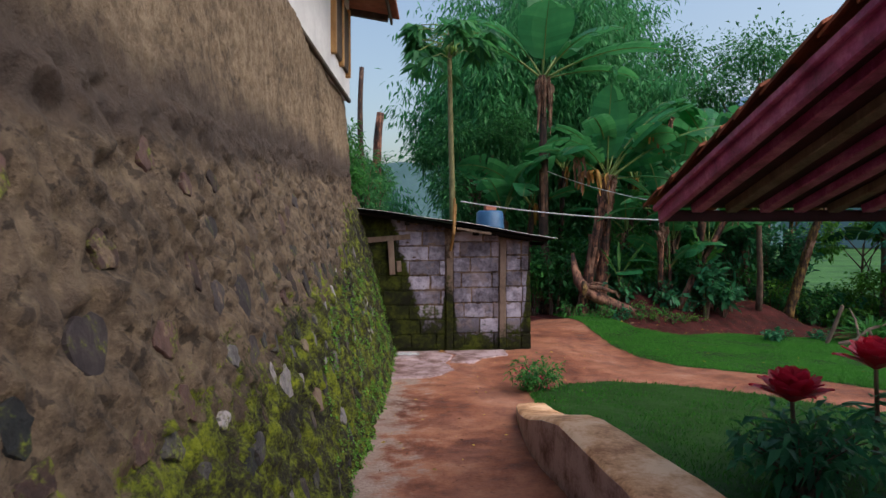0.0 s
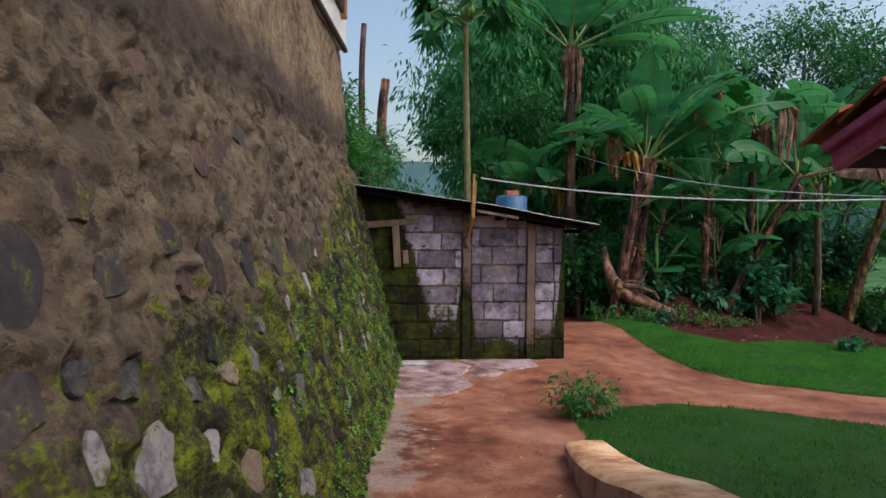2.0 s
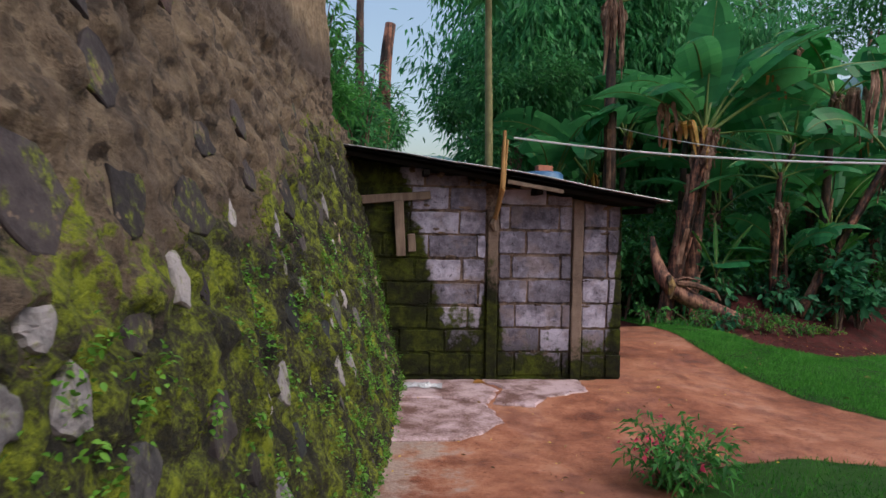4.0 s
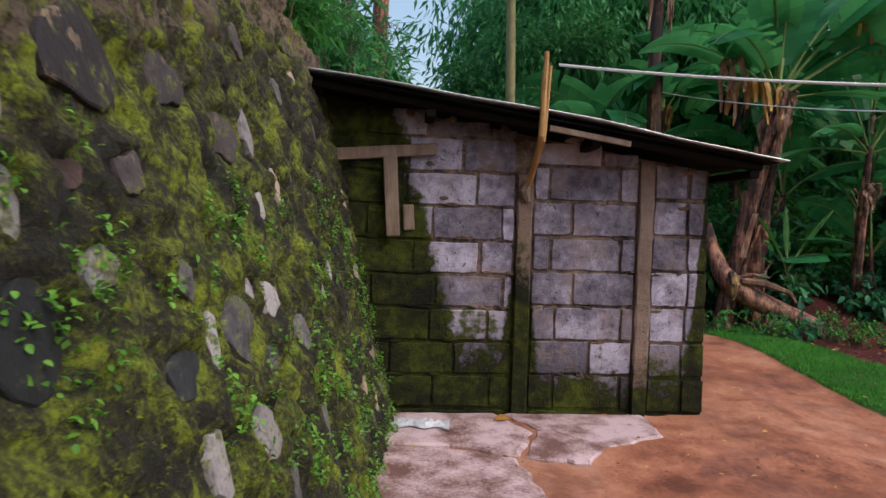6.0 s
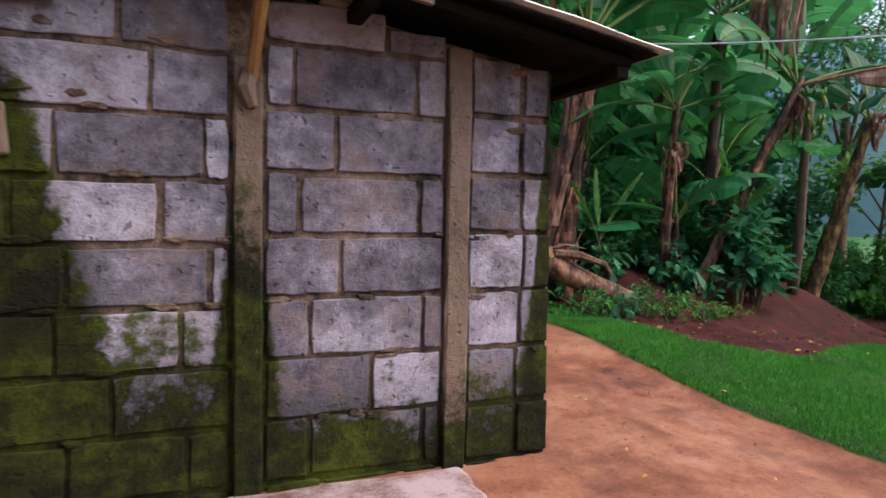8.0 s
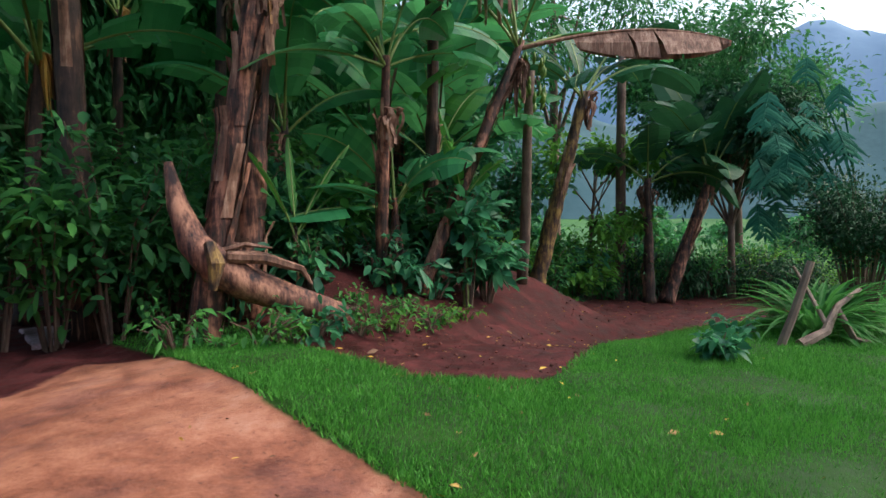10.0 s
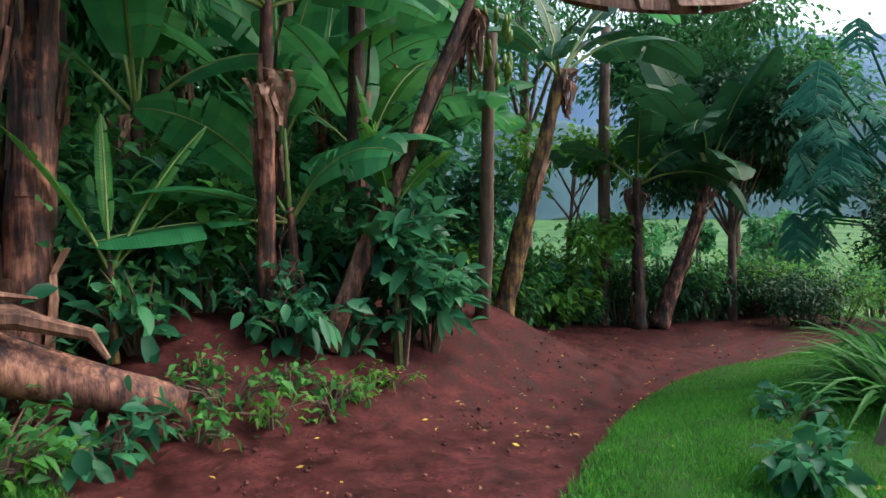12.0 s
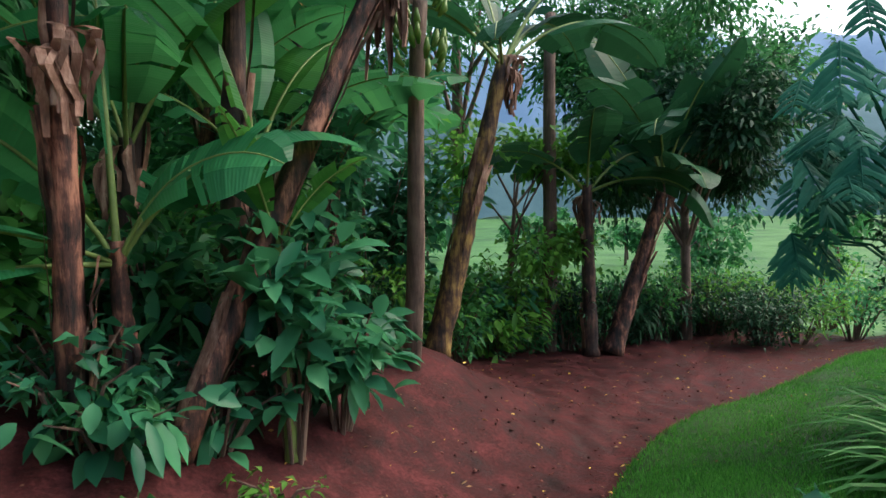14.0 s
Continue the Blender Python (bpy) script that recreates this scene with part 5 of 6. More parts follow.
    for k in range(yellow):
        dead_leaf(root, pts[n] + Vector((0, 0, 0.05)), rg.uniform(200, 340), rg.uniform(0.35, 0.6), rg, M_DRY_ORANGE)
    return root


def gz(x, y):
    return float(ground_height(x, y))


def crown_leaves(rg, n, ln, wd, lo=25, hi=75, dr=90):
    out = []
    a = rg.uniform(0, 360)
    for i in range(n):
        a += 137 + rg.uniform(-20, 20)
        out.append((a, rg.uniform(lo, hi), ln * rg.uniform(0.75, 1.15), wd * rg.uniform(1.05, 1.5), dr * rg.uniform(0.7, 1.3)))
    return out


R = rng_for(77)
tall_plant = banana("tall banana plant with a brown stem and broad leaves", (2.42, 14.35, gz(2.42, 14.35)), (2.36, 14.3, 5.15), 0.10,
       [(192, 36, 2.7, 0.8, 25, M_BANANA, 0.2), (92, 86, 2.4, 0.75, 8, M_BANANA, 0.1), (268, 72, 1.75, 1.25, 45, M_BANANA, 0.08), (2, 30, 3.1, 0.8, 50, M_BANANA, 0.6), (350, 14, 2.1, 0.7, 45, M_BANANA, 0.3), (160, 62, 2.4, 0.8, 60, M_BANANA, 0.3),
        (40, 55, 2.6, 0.8, 60, M_BANANA, 0.4), (320, 50, 2.2, 0.85, 80, M_BANANA, 0.3)], 31, M_BARK_DARK, dead=6, sheath=12)
shaggy_plant = banana("banana plant with a thick shaggy brown stem", (2.98, 13.15, gz(3, 13.15)), (3.5, 13.05, 2.8), 0.10,
       [(268, 84, 1.9, 0.75, 12, M_BANANA, 0.08), (340, 58, 2.3, 0.95, 50, M_BANANA, 0.2), (2, 38, 3.1, 0.75, 45, M_BANANA, 0.7), (15, 62, 2.7, 0.85, 60, M_BANANA, 0.4), (350, 10, 1.5, 0.42, 40, M_BANANA, 0.1), (185, 44, 1.9, 0.7, 80, M_BANANA, 0.3),
        (60, 55, 2.4, 0.8, 70, M_BANANA, 0.3), (215, 60, 1.6, 0.7, 120, M_BANANA, 0.3)], 32, M_BARK_BROWN, dead=6, sheath=22, yellow=1)
for plant, p, az, ln, mat, wide in ((tall_plant, (-0.02, -0.12, 5.3), 262, 1.05, M_DRY, 1.7), (tall_plant, (-0.05, -0.1, 5.25), 240, 0.7, M_DRY, 1.4), (tall_plant, (0.05, 0.0, 5.2), 330, 0.8, M_DRY, 1.4),
                                       (shaggy_plant, (0.0, -0.1, 3.35), 200, 0.6, M_DRY, 1.9), (shaggy_plant, (0.18, -0.12, 3.05), 230, 0.5, M_DRY_ORANGE, 2.2), (shaggy_plant, (1.5, -0.1, 4.0), 300, 0.5, M_DRY_ORANGE, 2.2), (shaggy_plant, (1.7, -0.1, 4.15), 330, 0.55, M_DRY, 2.0),
                                       (shaggy_plant, (3.0, -0.1, 3.9), 280, 0.9, M_DRY, 2.2), (shaggy_plant, (2.75, 0.0, 3.6), 250, 0.7, M_DRY, 2.0)):
    dead_leaf(plant, p, az, ln, R, mat, wide)
banana("thick brown banana stem beside the fallen log", (3.42, 13.4, gz(3.42, 13.4)), (3.66, 13.42, 2.8), 0.10,
       crown_leaves(R, 5, 2.1, 0.55), 33, M_BARK_BROWN, dead=3, sheath=22)
dark_stem = banana("banana plant with a dark stem and drooping green leaves", (4.72, 13.4, gz(4.72, 13.4)), (4.68, 13.2, 2.2), 0.050,
       [(190, 8, 1.5, 0.46, 50, M_BANANA, 0.1), (215, 28, 1.4, 0.4, 70), (350, 25, 1.2, 0.42, 60), (100, 70, 1.8, 0.5, 40), (300, 75, 1.2, 0.45, 30), (30, 50, 1.8, 0.45, 80), (150, 55, 1.7, 0.45, 80)], 34, M_BARK_BROWN, dead=0, sheath=20)
for az, z, ln in ((215, 1.58, 0.26), (290, 1.66, 0.30)):
    dead_leaf(dark_stem, (-0.03, -0.15, z - 0.08), az, ln, R, M_DRY)
banana("young banana plant beside the dark stem", (4.98, 13.5, gz(4.98, 13.5)), (4.95, 13.5, 0.95), 0.045,
       [(190, 24, 1.05, 0.5, 40, M_BANANA, 0.08), (188, 4, 1.25, 0.42, 22, M_BANANA, 0.08), (176, 62, 1.2, 0.44, 75), (335, 58, 1.35, 0.6, 95, M_BANANA, 0.1), (300, 62, 1.0, 0.5, 100), (95, 86, 1.75, 0.13, 4), (20, 55, 1.2, 0.42, 90)], 35, M_BARK_BROWN, leaf_mat=M_BANANA, dead=0, sheath=4)
banana("young banana shoot with narrow upright leaves", (3.82, 13.3, gz(3.82, 13.3)), (3.82, 13.3, 0.72), 0.022,
       [(0, 64, 0.95, 0.09, 22), (80, 82, 0.85, 0.09, 10), (20, 44, 0.7, 0.07, 30), (190, 68, 0.85, 0.09, 30)], 43, M_BARK_YELLOW, M_BANANA_LIGHT, dead=0, sheath=3)
banana("leaning banana plant with a peeling brown stem", (5.05, 13.25, gz(5.05, 13.25)), (6.28, 13.1, 2.55), 0.056,
       [(326, 14, 2.3, 0.62, 32, M_DRY, 0.18), (345, 22, 2.1, 0.45, 60), (60, 60, 2.0, 0.5, 70), (150, 55, 1.9, 0.5, 80), (200, 40, 1.8, 0.5, 90), (260, 60, 1.5, 0.5, 70), (100, 82, 1.8, 0.5, 20)], 36, M_BARK_BROWN, dead=3, sheath=22)
banana("small upright banana shoot with light green leaves", (5.6, 13.2, gz(5.6, 13.2)), (5.52, 13.15, 1.0), 0.025,
       [(130, 80, 0.95, 0.24, 12), (200, 70, 0.7, 0.16, 30), (320, 62, 0.6, 0.18, 50), (30, 60, 0.6, 0.16, 40)], 37, M_RIB, M_BANANA_LIGHT, dead=0, sheath=0)
banana("slender banana plant behind with a pale stem", (6.3, 15.6, gz(6.3, 15.6)), (6.5, 15.6, 1.9), 0.09,
       crown_leaves(R, 7, 1.9, 0.5, 50, 85, 60), 38, M_BARK_BROWN, dead=2)
banana("tall dark banana stem in the thicket", (5.75, 14.0, gz(5.75, 14.0)), (5.95, 14.1, 3.6), 0.07, crown_leaves(R, 6, 2.2, 0.55), 39, M_BARK_DARK, dead=3)
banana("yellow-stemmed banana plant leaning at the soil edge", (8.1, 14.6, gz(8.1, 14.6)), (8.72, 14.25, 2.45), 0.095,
       [(10, 45, 2.2, 0.7, 95), (335, 42, 2.1, 0.75, 110), (350, 60, 2.3, 0.7, 80), (60, 70, 1.8, 0.5, 60), (170, 40, 1.8, 0.45, 110), (215, 25, 1.4, 0.45, 80), (110, 60, 1.9, 0.5, 80)], 40, M_BARK_YELLOW, M_BANANA_SHADED, dead=3, sheath=8)
banana("leaning banana plant on the soil, its crown darkened by painted shade", (11.0, 14.35, gz(11, 14.35)), (11.75, 14.0, 1.35), 0.10,
       [(200, 55, 2.0, 0.8, 110), (170, 66, 2.1, 0.8, 80), (320, 68, 2.0, 0.8, 70), (100, 78, 2.3, 0.85, 40), (250, 74, 2.0, 0.8, 50), (30, 55, 1.9, 0.7, 80), (220, 30, 1.6, 0.6, 90)], 41, M_BARK_BROWN, M_BANANA_SHADED, dead=1)
banana("dark banana stem wrapped in climbing leaves", (10.75, 14.5, gz(10.75, 14.5)), (10.65, 14.5, 1.3), 0.08, crown_leaves(R, 5, 1.7, 0.5, 20, 60, 100), 42, M_BARK_DARK, M_BANANA_SHADED, dead=2)
for k, (x, y, h, az) in enumerate(((5.35, 14.5, 1.5, 0), (6.15, 14.45, 1.45, 50), (4.3, 14.6, 1.7, 100), (7.4, 15.2, 1.5, 20))):
    banana("banana plant with broad upright leaves among the stems", (x, y, gz(x, y)), (x + 0.05, y, h), 0.06,
           [(az + 20, 80, 1.6, 0.5, 25, M_BANANA, 0.15), (az + 150, 62, 1.7, 0.55, 70, M_BANANA, 0.2), (az + 250, 48, 1.5, 0.55, 80, M_BANANA, 0.2), (az + 320, 66, 1.6, 0.5, 60, M_BANANA_LIGHT, 0.15), (az + 80, 50, 1.6, 0.5, 85, M_BANANA, 0.2)], 50 + k, M_BARK_DARK, dead=1, sheath=5)
for k, (x, y, h) in enumerate(((1.5, 15.2, 2.1), (2.1, 15.6, 2.3), (4.0, 15.6, 3.3), (4.9, 16.6, 3.0), (7.2, 17.0, 2.6), (3.3, 17.5, 3.4), (6.2, 18.3, 3.0), (9.6, 17.6, 2.0), (5.5, 15.0, 2.9), (7.6, 16.3, 3.2), (8.8, 17.0, 3.5))):
    banana("banana plant in the thicket with torn green leaves", (x, y, gz(x, y)), (x + R.uniform(-0.2, 0.3), y, h), 0.07, crown_leaves(R, 7, 2.1, 0.55, 30, 80, 85), 60 + k, M_BARK_DARK, dead=2, sheath=3, yellow=k % 2)


def fallen_log():
    root = thing("fallen_banana_log", "fallen brown banana stem with split rotten end", "log")
    s = Shape()
    pts = [(2.83, 13.28, 1.2), (2.86, 13.2, 0.9), (2.93, 13.1, 0.62), (3.05, 13.0, 0.45), (3.22, 12.95, 0.33), (3.45, 12.9, 0.225), (3.7, 12.84, 0.13), (3.9, 12.8, 0.05), (3.99, 12.78, 0.015)]
    s.tube(pts, [0.03, 0.075, 0.11, 0.13, 0.125, 0.115, 0.10, 0.085, 0.06], 16, rough=0.10)
    part("stem", s, M_LOG, root, smooth=True)
    s = Shape()
    s.tube([(3.1, 12.9, 0.52), (3.35, 12.82, 0.5), (3.6, 12.75, 0.41), (3.66, 12.72, 0.3)], [0.05, 0.045, 0.03, 0.012], 7, rough=0.15)
    part("torn_strip", s, M_DRY, root)
    s = Shape()
    s.tube([(2.98, 12.9, 0.62), (2.99, 12.83, 0.48), (2.97, 12.84, 0.3)], [0.05, 0.06, 0.03], 7, rough=0.2)
    part("torn_strip", s, M_BARK_YELLOW, root)
    rg = rng_for(4)
    for k in range(7):
        s = Shape()
        a = Vector((3.05 + rg.uniform(-0.15, 0.2), 13.0 + rg.uniform(-0.1, 0.1), 0.42 + rg.uniform(-0.1, 0.15)))
        b = a + Vector((rg.uniform(0.15, 0.5), rg.uniform(-0.2, 0.05), rg.uniform(-0.2, 0.03)))
        s.tube([a, a.lerp(b, 0.5) + Vector((0, 0, 0.04)), b], [0.028, 0.02, 0.006], 5, rough=0.2)
        part("splinter", s, M_DRY if k % 2 else M_BARK_BROWN, root)
    return root


fallen_log()


def shrub(name, label, cat, x, y, height, radius, n, ln, wd, mat, seed, stems=5, sag=0.3, z=None, group="", low=0.12):
    rg = rng_for(seed)
    z0 = gz(x, y) if z is None else z
    root = thing(name, label, cat, Matrix.Translation((x, y, z0)), group)
    st = Shape()
    ats, ways = [], []
    twigs = []
    for k in range(stems):
        a = rg.uniform(0, 2 * math.pi)
        rr = radius * math.sqrt(rg.uniform(0.02, 1))
        tip = Vector((rr * math.cos(a), rr * math.sin(a), height * rg.uniform(0.6, 1.0)))
        mid = tip * 0.5 + Vector((0, 0, 0.15 * height))
        b = Vector((rr * 0.15 * math.cos(a), rr * 0.15 * math.sin(a), -0.03))
        st.tube([b, mid, tip], [0.012, 0.008, 0.003], 5, cap=False)
        twigs.append((b, mid, tip))
    for k in range(n):
        b, mid, tip = twigs[k % stems]
        t = rg.uniform(low, 1) ** 0.7
        p = (b.lerp(mid, t * 2) if t < 0.5 else mid.lerp(tip, t * 2 - 1)) + Vector(rg.normal(0, 1, 3)) * radius * 0.16
        ats.append(p)
        w = Vector((p.x, p.y, 0)) * 0.8 + Vector(rg.normal(0, 1, 3)) * radius * 0.6 + Vector((0, 0, 0.12 * height))
        ways.append(w)
    tagged(part("branchwork", st, M_BARK_GREY, root), kind="stuff")
    ats, ways = np.array(ats), np.array(ways)
    m = len(ats)
    co, tri = (oval_leaves if ln > 0.125 and wd > 0.05 else leaf_arrays)(ats, ways, ln * rg.uniform(0.6, 1.3, m), wd * rg.uniform(0.7, 1.2, m), rg, 0.18, sag)
    fast_mesh("foliage", co, tri, mat, root)
    return root


shrub("broadleaf_shrub", "green shrub with broad glossy leaves by the soil", "shrub", 5.62, 13.2, 1.3, 0.32, 380, 0.19, 0.10, M_BROAD, 201, 18, low=0.15)
shrub("broadleaf_shrub", "shrub with broad blue-green leaves under the banana", "shrub", 6.05, 13.4, 0.75, 0.36, 320, 0.17, 0.09, M_BROAD, 202, 14, low=0.25)
shrub("low_shrub", "low plant with wide blue-green leaves under a banana stem", "shrub", 4.82, 13.28, 0.30, 0.36, 110, 0.16, 0.08, M_BROAD, 203, 12)
shrub("low_shrub", "low plant with wide blue-green leaves by the soil", "shrub", 5.28, 13.3, 0.26, 0.32, 80, 0.16, 0.08, M_BROAD, 210, 12)
shrub("low_shrub", "low plant with wide dark leaves beside the log", "shrub", 3.95, 13.35, 0.3, 0.3, 70, 0.18, 0.085, M_BROAD, 204, 10)
shrub("low_shrub", "low dark leafy plant under the fallen log", "shrub", 3.6, 12.6, 0.17, 0.32, 90, 0.13, 0.06, M_BROAD, 205, 10)
shrub("weed_clump", "bright green weeds on the soil", "weeds", 4.2, 12.75, 0.16, 0.3, 90, 0.08, 0.035, M_FERN, 206, 10)
shrub("weed_clump", "bright green weeds on the soil", "weeds", 4.75, 12.68, 0.14, 0.25, 70, 0.08, 0.035, M_FERN, 207, 8)
shrub("weed_clump", "green weeds by the lawn edge", "weeds", 3.2, 12.5, 0.25, 0.3, 120, 0.09, 0.035, M_FERN, 208, 10)
shrub("weed_clump", "green weeds by the log", "weeds", 2.75, 12.9, 0.3, 0.3, 110, 0.1, 0.04, M_FERN, 209, 10)

for k, (x, y) in enumerate(((3.95, 12.55), (4.35, 12.6), (4.55, 12.85), (5.0, 12.8), (4.15, 12.95), (3.35, 12.45), (2.95, 12.6), (5.35, 12.95))):
    shrub("weed_clump", "small bright green weeds scattered on the soil", "weeds", x, y, 0.10 + 0.03 * (k % 3), 0.2, 70, 0.06, 0.032, (M_FERN, M_BRIGHT_LEAF)[k % 2], 215 + k, 8, group="weeds on the soil")

for k, (x, y, h, m) in enumerate(((3.7, 13.9, 0.75, M_BROAD), (4.1, 13.7, 0.6, M_BROAD), (4.45, 13.75, 0.8, M_FERN), (4.3, 14.2, 1.0, M_BROAD), (5.25, 13.9, 0.75, M_BROAD), (3.9, 14.4, 1.1, M_TREE_LEAF), (4.75, 14.2, 1.1, M_FERN), (5.6, 13.75, 0.8, M_TREE_LEAF))):
    shrub("leafy_bush", "leafy green bush filling the gap between banana stems", "bush", x, y, h, 0.42, 420, 0.15, 0.075, m, 230 + k, 14, group="bushes between the stems")

for k in range(9):
    x = 3.35 + 0.23 * k + R.uniform(-0.1, 0.1)
    y = 13.4 + R.uniform(-0.1, 0.5)
    shrub("ground_weeds", "low dense green weeds at the foot of the banana stems", "weeds", x, y, R.uniform(0.22, 0.5), 0.27, 200, 0.10, 0.045, (M_BROAD, M_TREE_LEAF)[k % 2], 260 + k, 10, group="weeds under the bananas")

# undergrowth behind the banana plants
RG = rng_for(90)
for k in range(80):
    x, y = RG.uniform(1.8, 10.2), RG.uniform(13.7, 17.8)
    if y < 15.1 and x > 6.3:
        continue
    h = RG.uniform(0.5, 1.5) * (1.25 if x < 5 else 0.75)
    m = (M_BROAD, M_TREE_LEAF, M_FERN, M_BRIGHT_LEAF)[int(RG.integers(0, 4))]
    shrub("undergrowth", "leafy undergrowth in the thicket", "undergrowth", x, y, h, 0.6, 520, 0.15, 0.07, m, 300 + k, 12, group="undergrowth")
for k in range(9):
    x, y, h = RG.uniform(2.4, 8.5), RG.uniform(15.4, 17.6), RG.uniform(1.8, 2.8)
    shrub("thicket_bush", "tall dark leafy bush in the thicket", "bush", x, y, h, 0.9, 1300, 0.2, 0.085, (M_TREE_LEAF, M_BROAD, M_BAMBOO_LEAF)[k % 3], 380 + k, 22, group="thicket")
for k in range(14):
    x, y = RG.uniform(6.6, 10.8), RG.uniform(15.2, 16.4)
    shrub("hedge_bush", "bright leafy bush behind the yellow banana stem", "bush", x, y, RG.uniform(0.7, 1.25), 0.6, 520, 0.12, 0.05, (M_BRIGHT_LEAF, M_FERN)[k % 2], 360 + k, 12, group="hedge")
for k in range(22):
    a = RG.uniform(0, 1)
    x, y = 9.2 + 5.8 * a, 15.7 + RG.uniform(-0.3, 0.9) - 2.0 * a
    shrub("hedge_bush", "bright leafy bush at the far soil edge", "bush", x, y, RG.uniform(0.5, 1.1), 0.6, 420, 0.10, 0.045, (M_BRIGHT_LEAF, M_FERN, M_TREE_LEAF)[k % 3], 400 + k, 12, group="hedge")


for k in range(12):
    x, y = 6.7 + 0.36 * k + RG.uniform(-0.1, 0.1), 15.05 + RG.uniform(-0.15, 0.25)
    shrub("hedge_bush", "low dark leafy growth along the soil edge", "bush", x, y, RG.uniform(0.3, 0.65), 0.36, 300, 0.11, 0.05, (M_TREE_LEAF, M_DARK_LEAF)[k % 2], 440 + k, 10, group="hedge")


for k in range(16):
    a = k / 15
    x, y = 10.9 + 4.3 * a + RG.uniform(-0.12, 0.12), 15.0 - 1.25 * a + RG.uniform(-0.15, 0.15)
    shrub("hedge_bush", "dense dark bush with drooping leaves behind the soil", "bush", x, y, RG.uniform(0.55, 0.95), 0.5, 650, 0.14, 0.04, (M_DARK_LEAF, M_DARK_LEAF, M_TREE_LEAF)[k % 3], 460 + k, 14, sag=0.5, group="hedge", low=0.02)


def tree(name, label, cat, base, height, crown_r, crown_z, n, ln, wd, mat, seed, trunk_r=0.12, lumps=9, droop=0.3, squash=0.8, bark=M_BARK_GREY, group=""):
    rg = rng_for(seed)
    root = thing(name, label, cat, Matrix.Translation(base), group)
    s = Shape()
    lean = Vector((rg.uniform(-0.3, 0.3), rg.uniform(-0.3, 0.3), 0))
    pts = [Vector((0, 0, -0.1)) + lean * (t ** 2) + Vector((0, 0, height * 0.85 * t)) for t in np.linspace(0, 1, 8)]
    s.tube(pts, [trunk_r * (1.2 - 0.9 * i / 7) for i in range(8)], 9, rough=0.06)
    centres = []
    for k in range(lumps):
        a, q = rg.uniform(0, 2 * math.pi), math.sqrt(rg.uniform(0.05, 1))
        c = Vector((crown_r * q * math.cos(a), crown_r * q * math.sin(a), crown_z + rg.uniform(-0.5, 0.6) * (height - crown_z) * 1.6)) + lean
        centres.append((c, crown_r * rg.uniform(0.28, 0.5)))
        j = pts[int(rg.integers(3, 7))]
        s.tube([j, j.lerp(c, 0.5) + Vector((0, 0, 0.2)), c], [trunk_r * 0.4, trunk_r * 0.22, 0.01], 6, cap=False)
    part("trunk", s, bark, root, smooth=True)
    per = n // lumps
    ats, ways = [], []
    for c, r in centres:
        d = rg.normal(size=(per, 3))
        d /= np.linalg.norm(d, axis=1, keepdims=True)
        rad = r * rg.uniform(0.35, 1.1, (per, 1)) * (1 + 0.3 * rg.normal(size=(per, 1)))
        p = np.array(c) + d * rad * np.array([1, 1, squash])
        ats.append(p)
        ways.append(d + rg.normal(0, 0.6, (per, 3)) + np.array([0, 0, -droop]))
    ats, ways = np.concatenate(ats), np.concatenate(ways)
    m = len(ats)
    co, tri = leaf_arrays(ats, ways, ln * rg.uniform(0.6, 1.3, m), wd * rg.uniform(0.7, 1.2, m), rg, 0.15, 0.2)
    fast_mesh("crown", co, tri, mat, root)
    return root


def bamboo_clump(x, y, height, culms, spread, n, seed, mat=M_BAMBOO_LEAF):
    rg = rng_for(seed)
    z0 = gz(x, y)
    root = thing("bamboo_clump", "tall arching bamboo clump with feathery foliage", "bamboo", Matrix.Translation((x, y, z0)), "bamboo clumps")
    s = Shape()
    ats, ways = [], []
    for k in range(culms):
        a = rg.uniform(0, 2 * math.pi)
        b = Vector((rg.normal(0, 0.35), rg.normal(0, 0.35), 0))
        h = height * rg.uniform(0.65, 1.05)
        out = spread * rg.uniform(0.35, 1.0)
        d = Vector((math.cos(a), math.sin(a), 0))
        pts = [b + d * out * t ** 2.2 + Vector((0, 0, h * (1.25 * t - 0.38 * t ** 3))) for t in np.linspace(0, 1, 9)]
        s = Shape()
        s.tube(pts, [0.04 * (1 - 0.85 * i / 8) for i in range(9)], 6, cap=False)
        part("culm", s, M_PAPAYA_BARK, root, smooth=True)
        per = n // culms
        t = rg.uniform(0.16, 1, per) ** 0.8
        base = np.array([list(pts[min(int(q * 8), 7)].lerp(pts[min(int(q * 8) + 1, 8)], q * 8 - int(q * 8))) for q in t])
        tw = rg.normal(0, 1, (per, 3)) * np.array([0.55, 0.55, 0.35])
        clump = rg.integers(0, 40, per)
        offs = rg.normal(0, 0.5, (40, 3))
        p = base + offs[clump] * 0.9 + tw * 0.38 + np.array([0, 0, -0.2])
        ats.append(p)
        ways.append(tw * 0.6 + np.array([0, 0, -0.55]))
    ats, ways = np.concatenate(ats), np.concatenate(ways)
    m = len(ats)
    co, tri = leaf_arrays(ats, ways, 0.24 * rg.uniform(0.6, 1.3, m), 0.058 * rg.uniform(0.7, 1.4, m), rg, 0.1, 0.15)
    fast_mesh("foliage", co, tri, mat, root)
    return root


bamboo_clump(1.2, 18.4, 7.4, 16, 2.1, 50000, 501)
bamboo_clump(2.8, 19.6, 9.5, 18, 3.0, 56000, 502)
bamboo_clump(5.2, 19.4, 8.0, 16, 3.0, 48000, 503)
bamboo_clump(4.0, 22.0, 12.0, 18, 4.0, 44000, 504)
bamboo_clump(-2.4, 23.0, 3.4, 12, 2.0, 12000, 505)
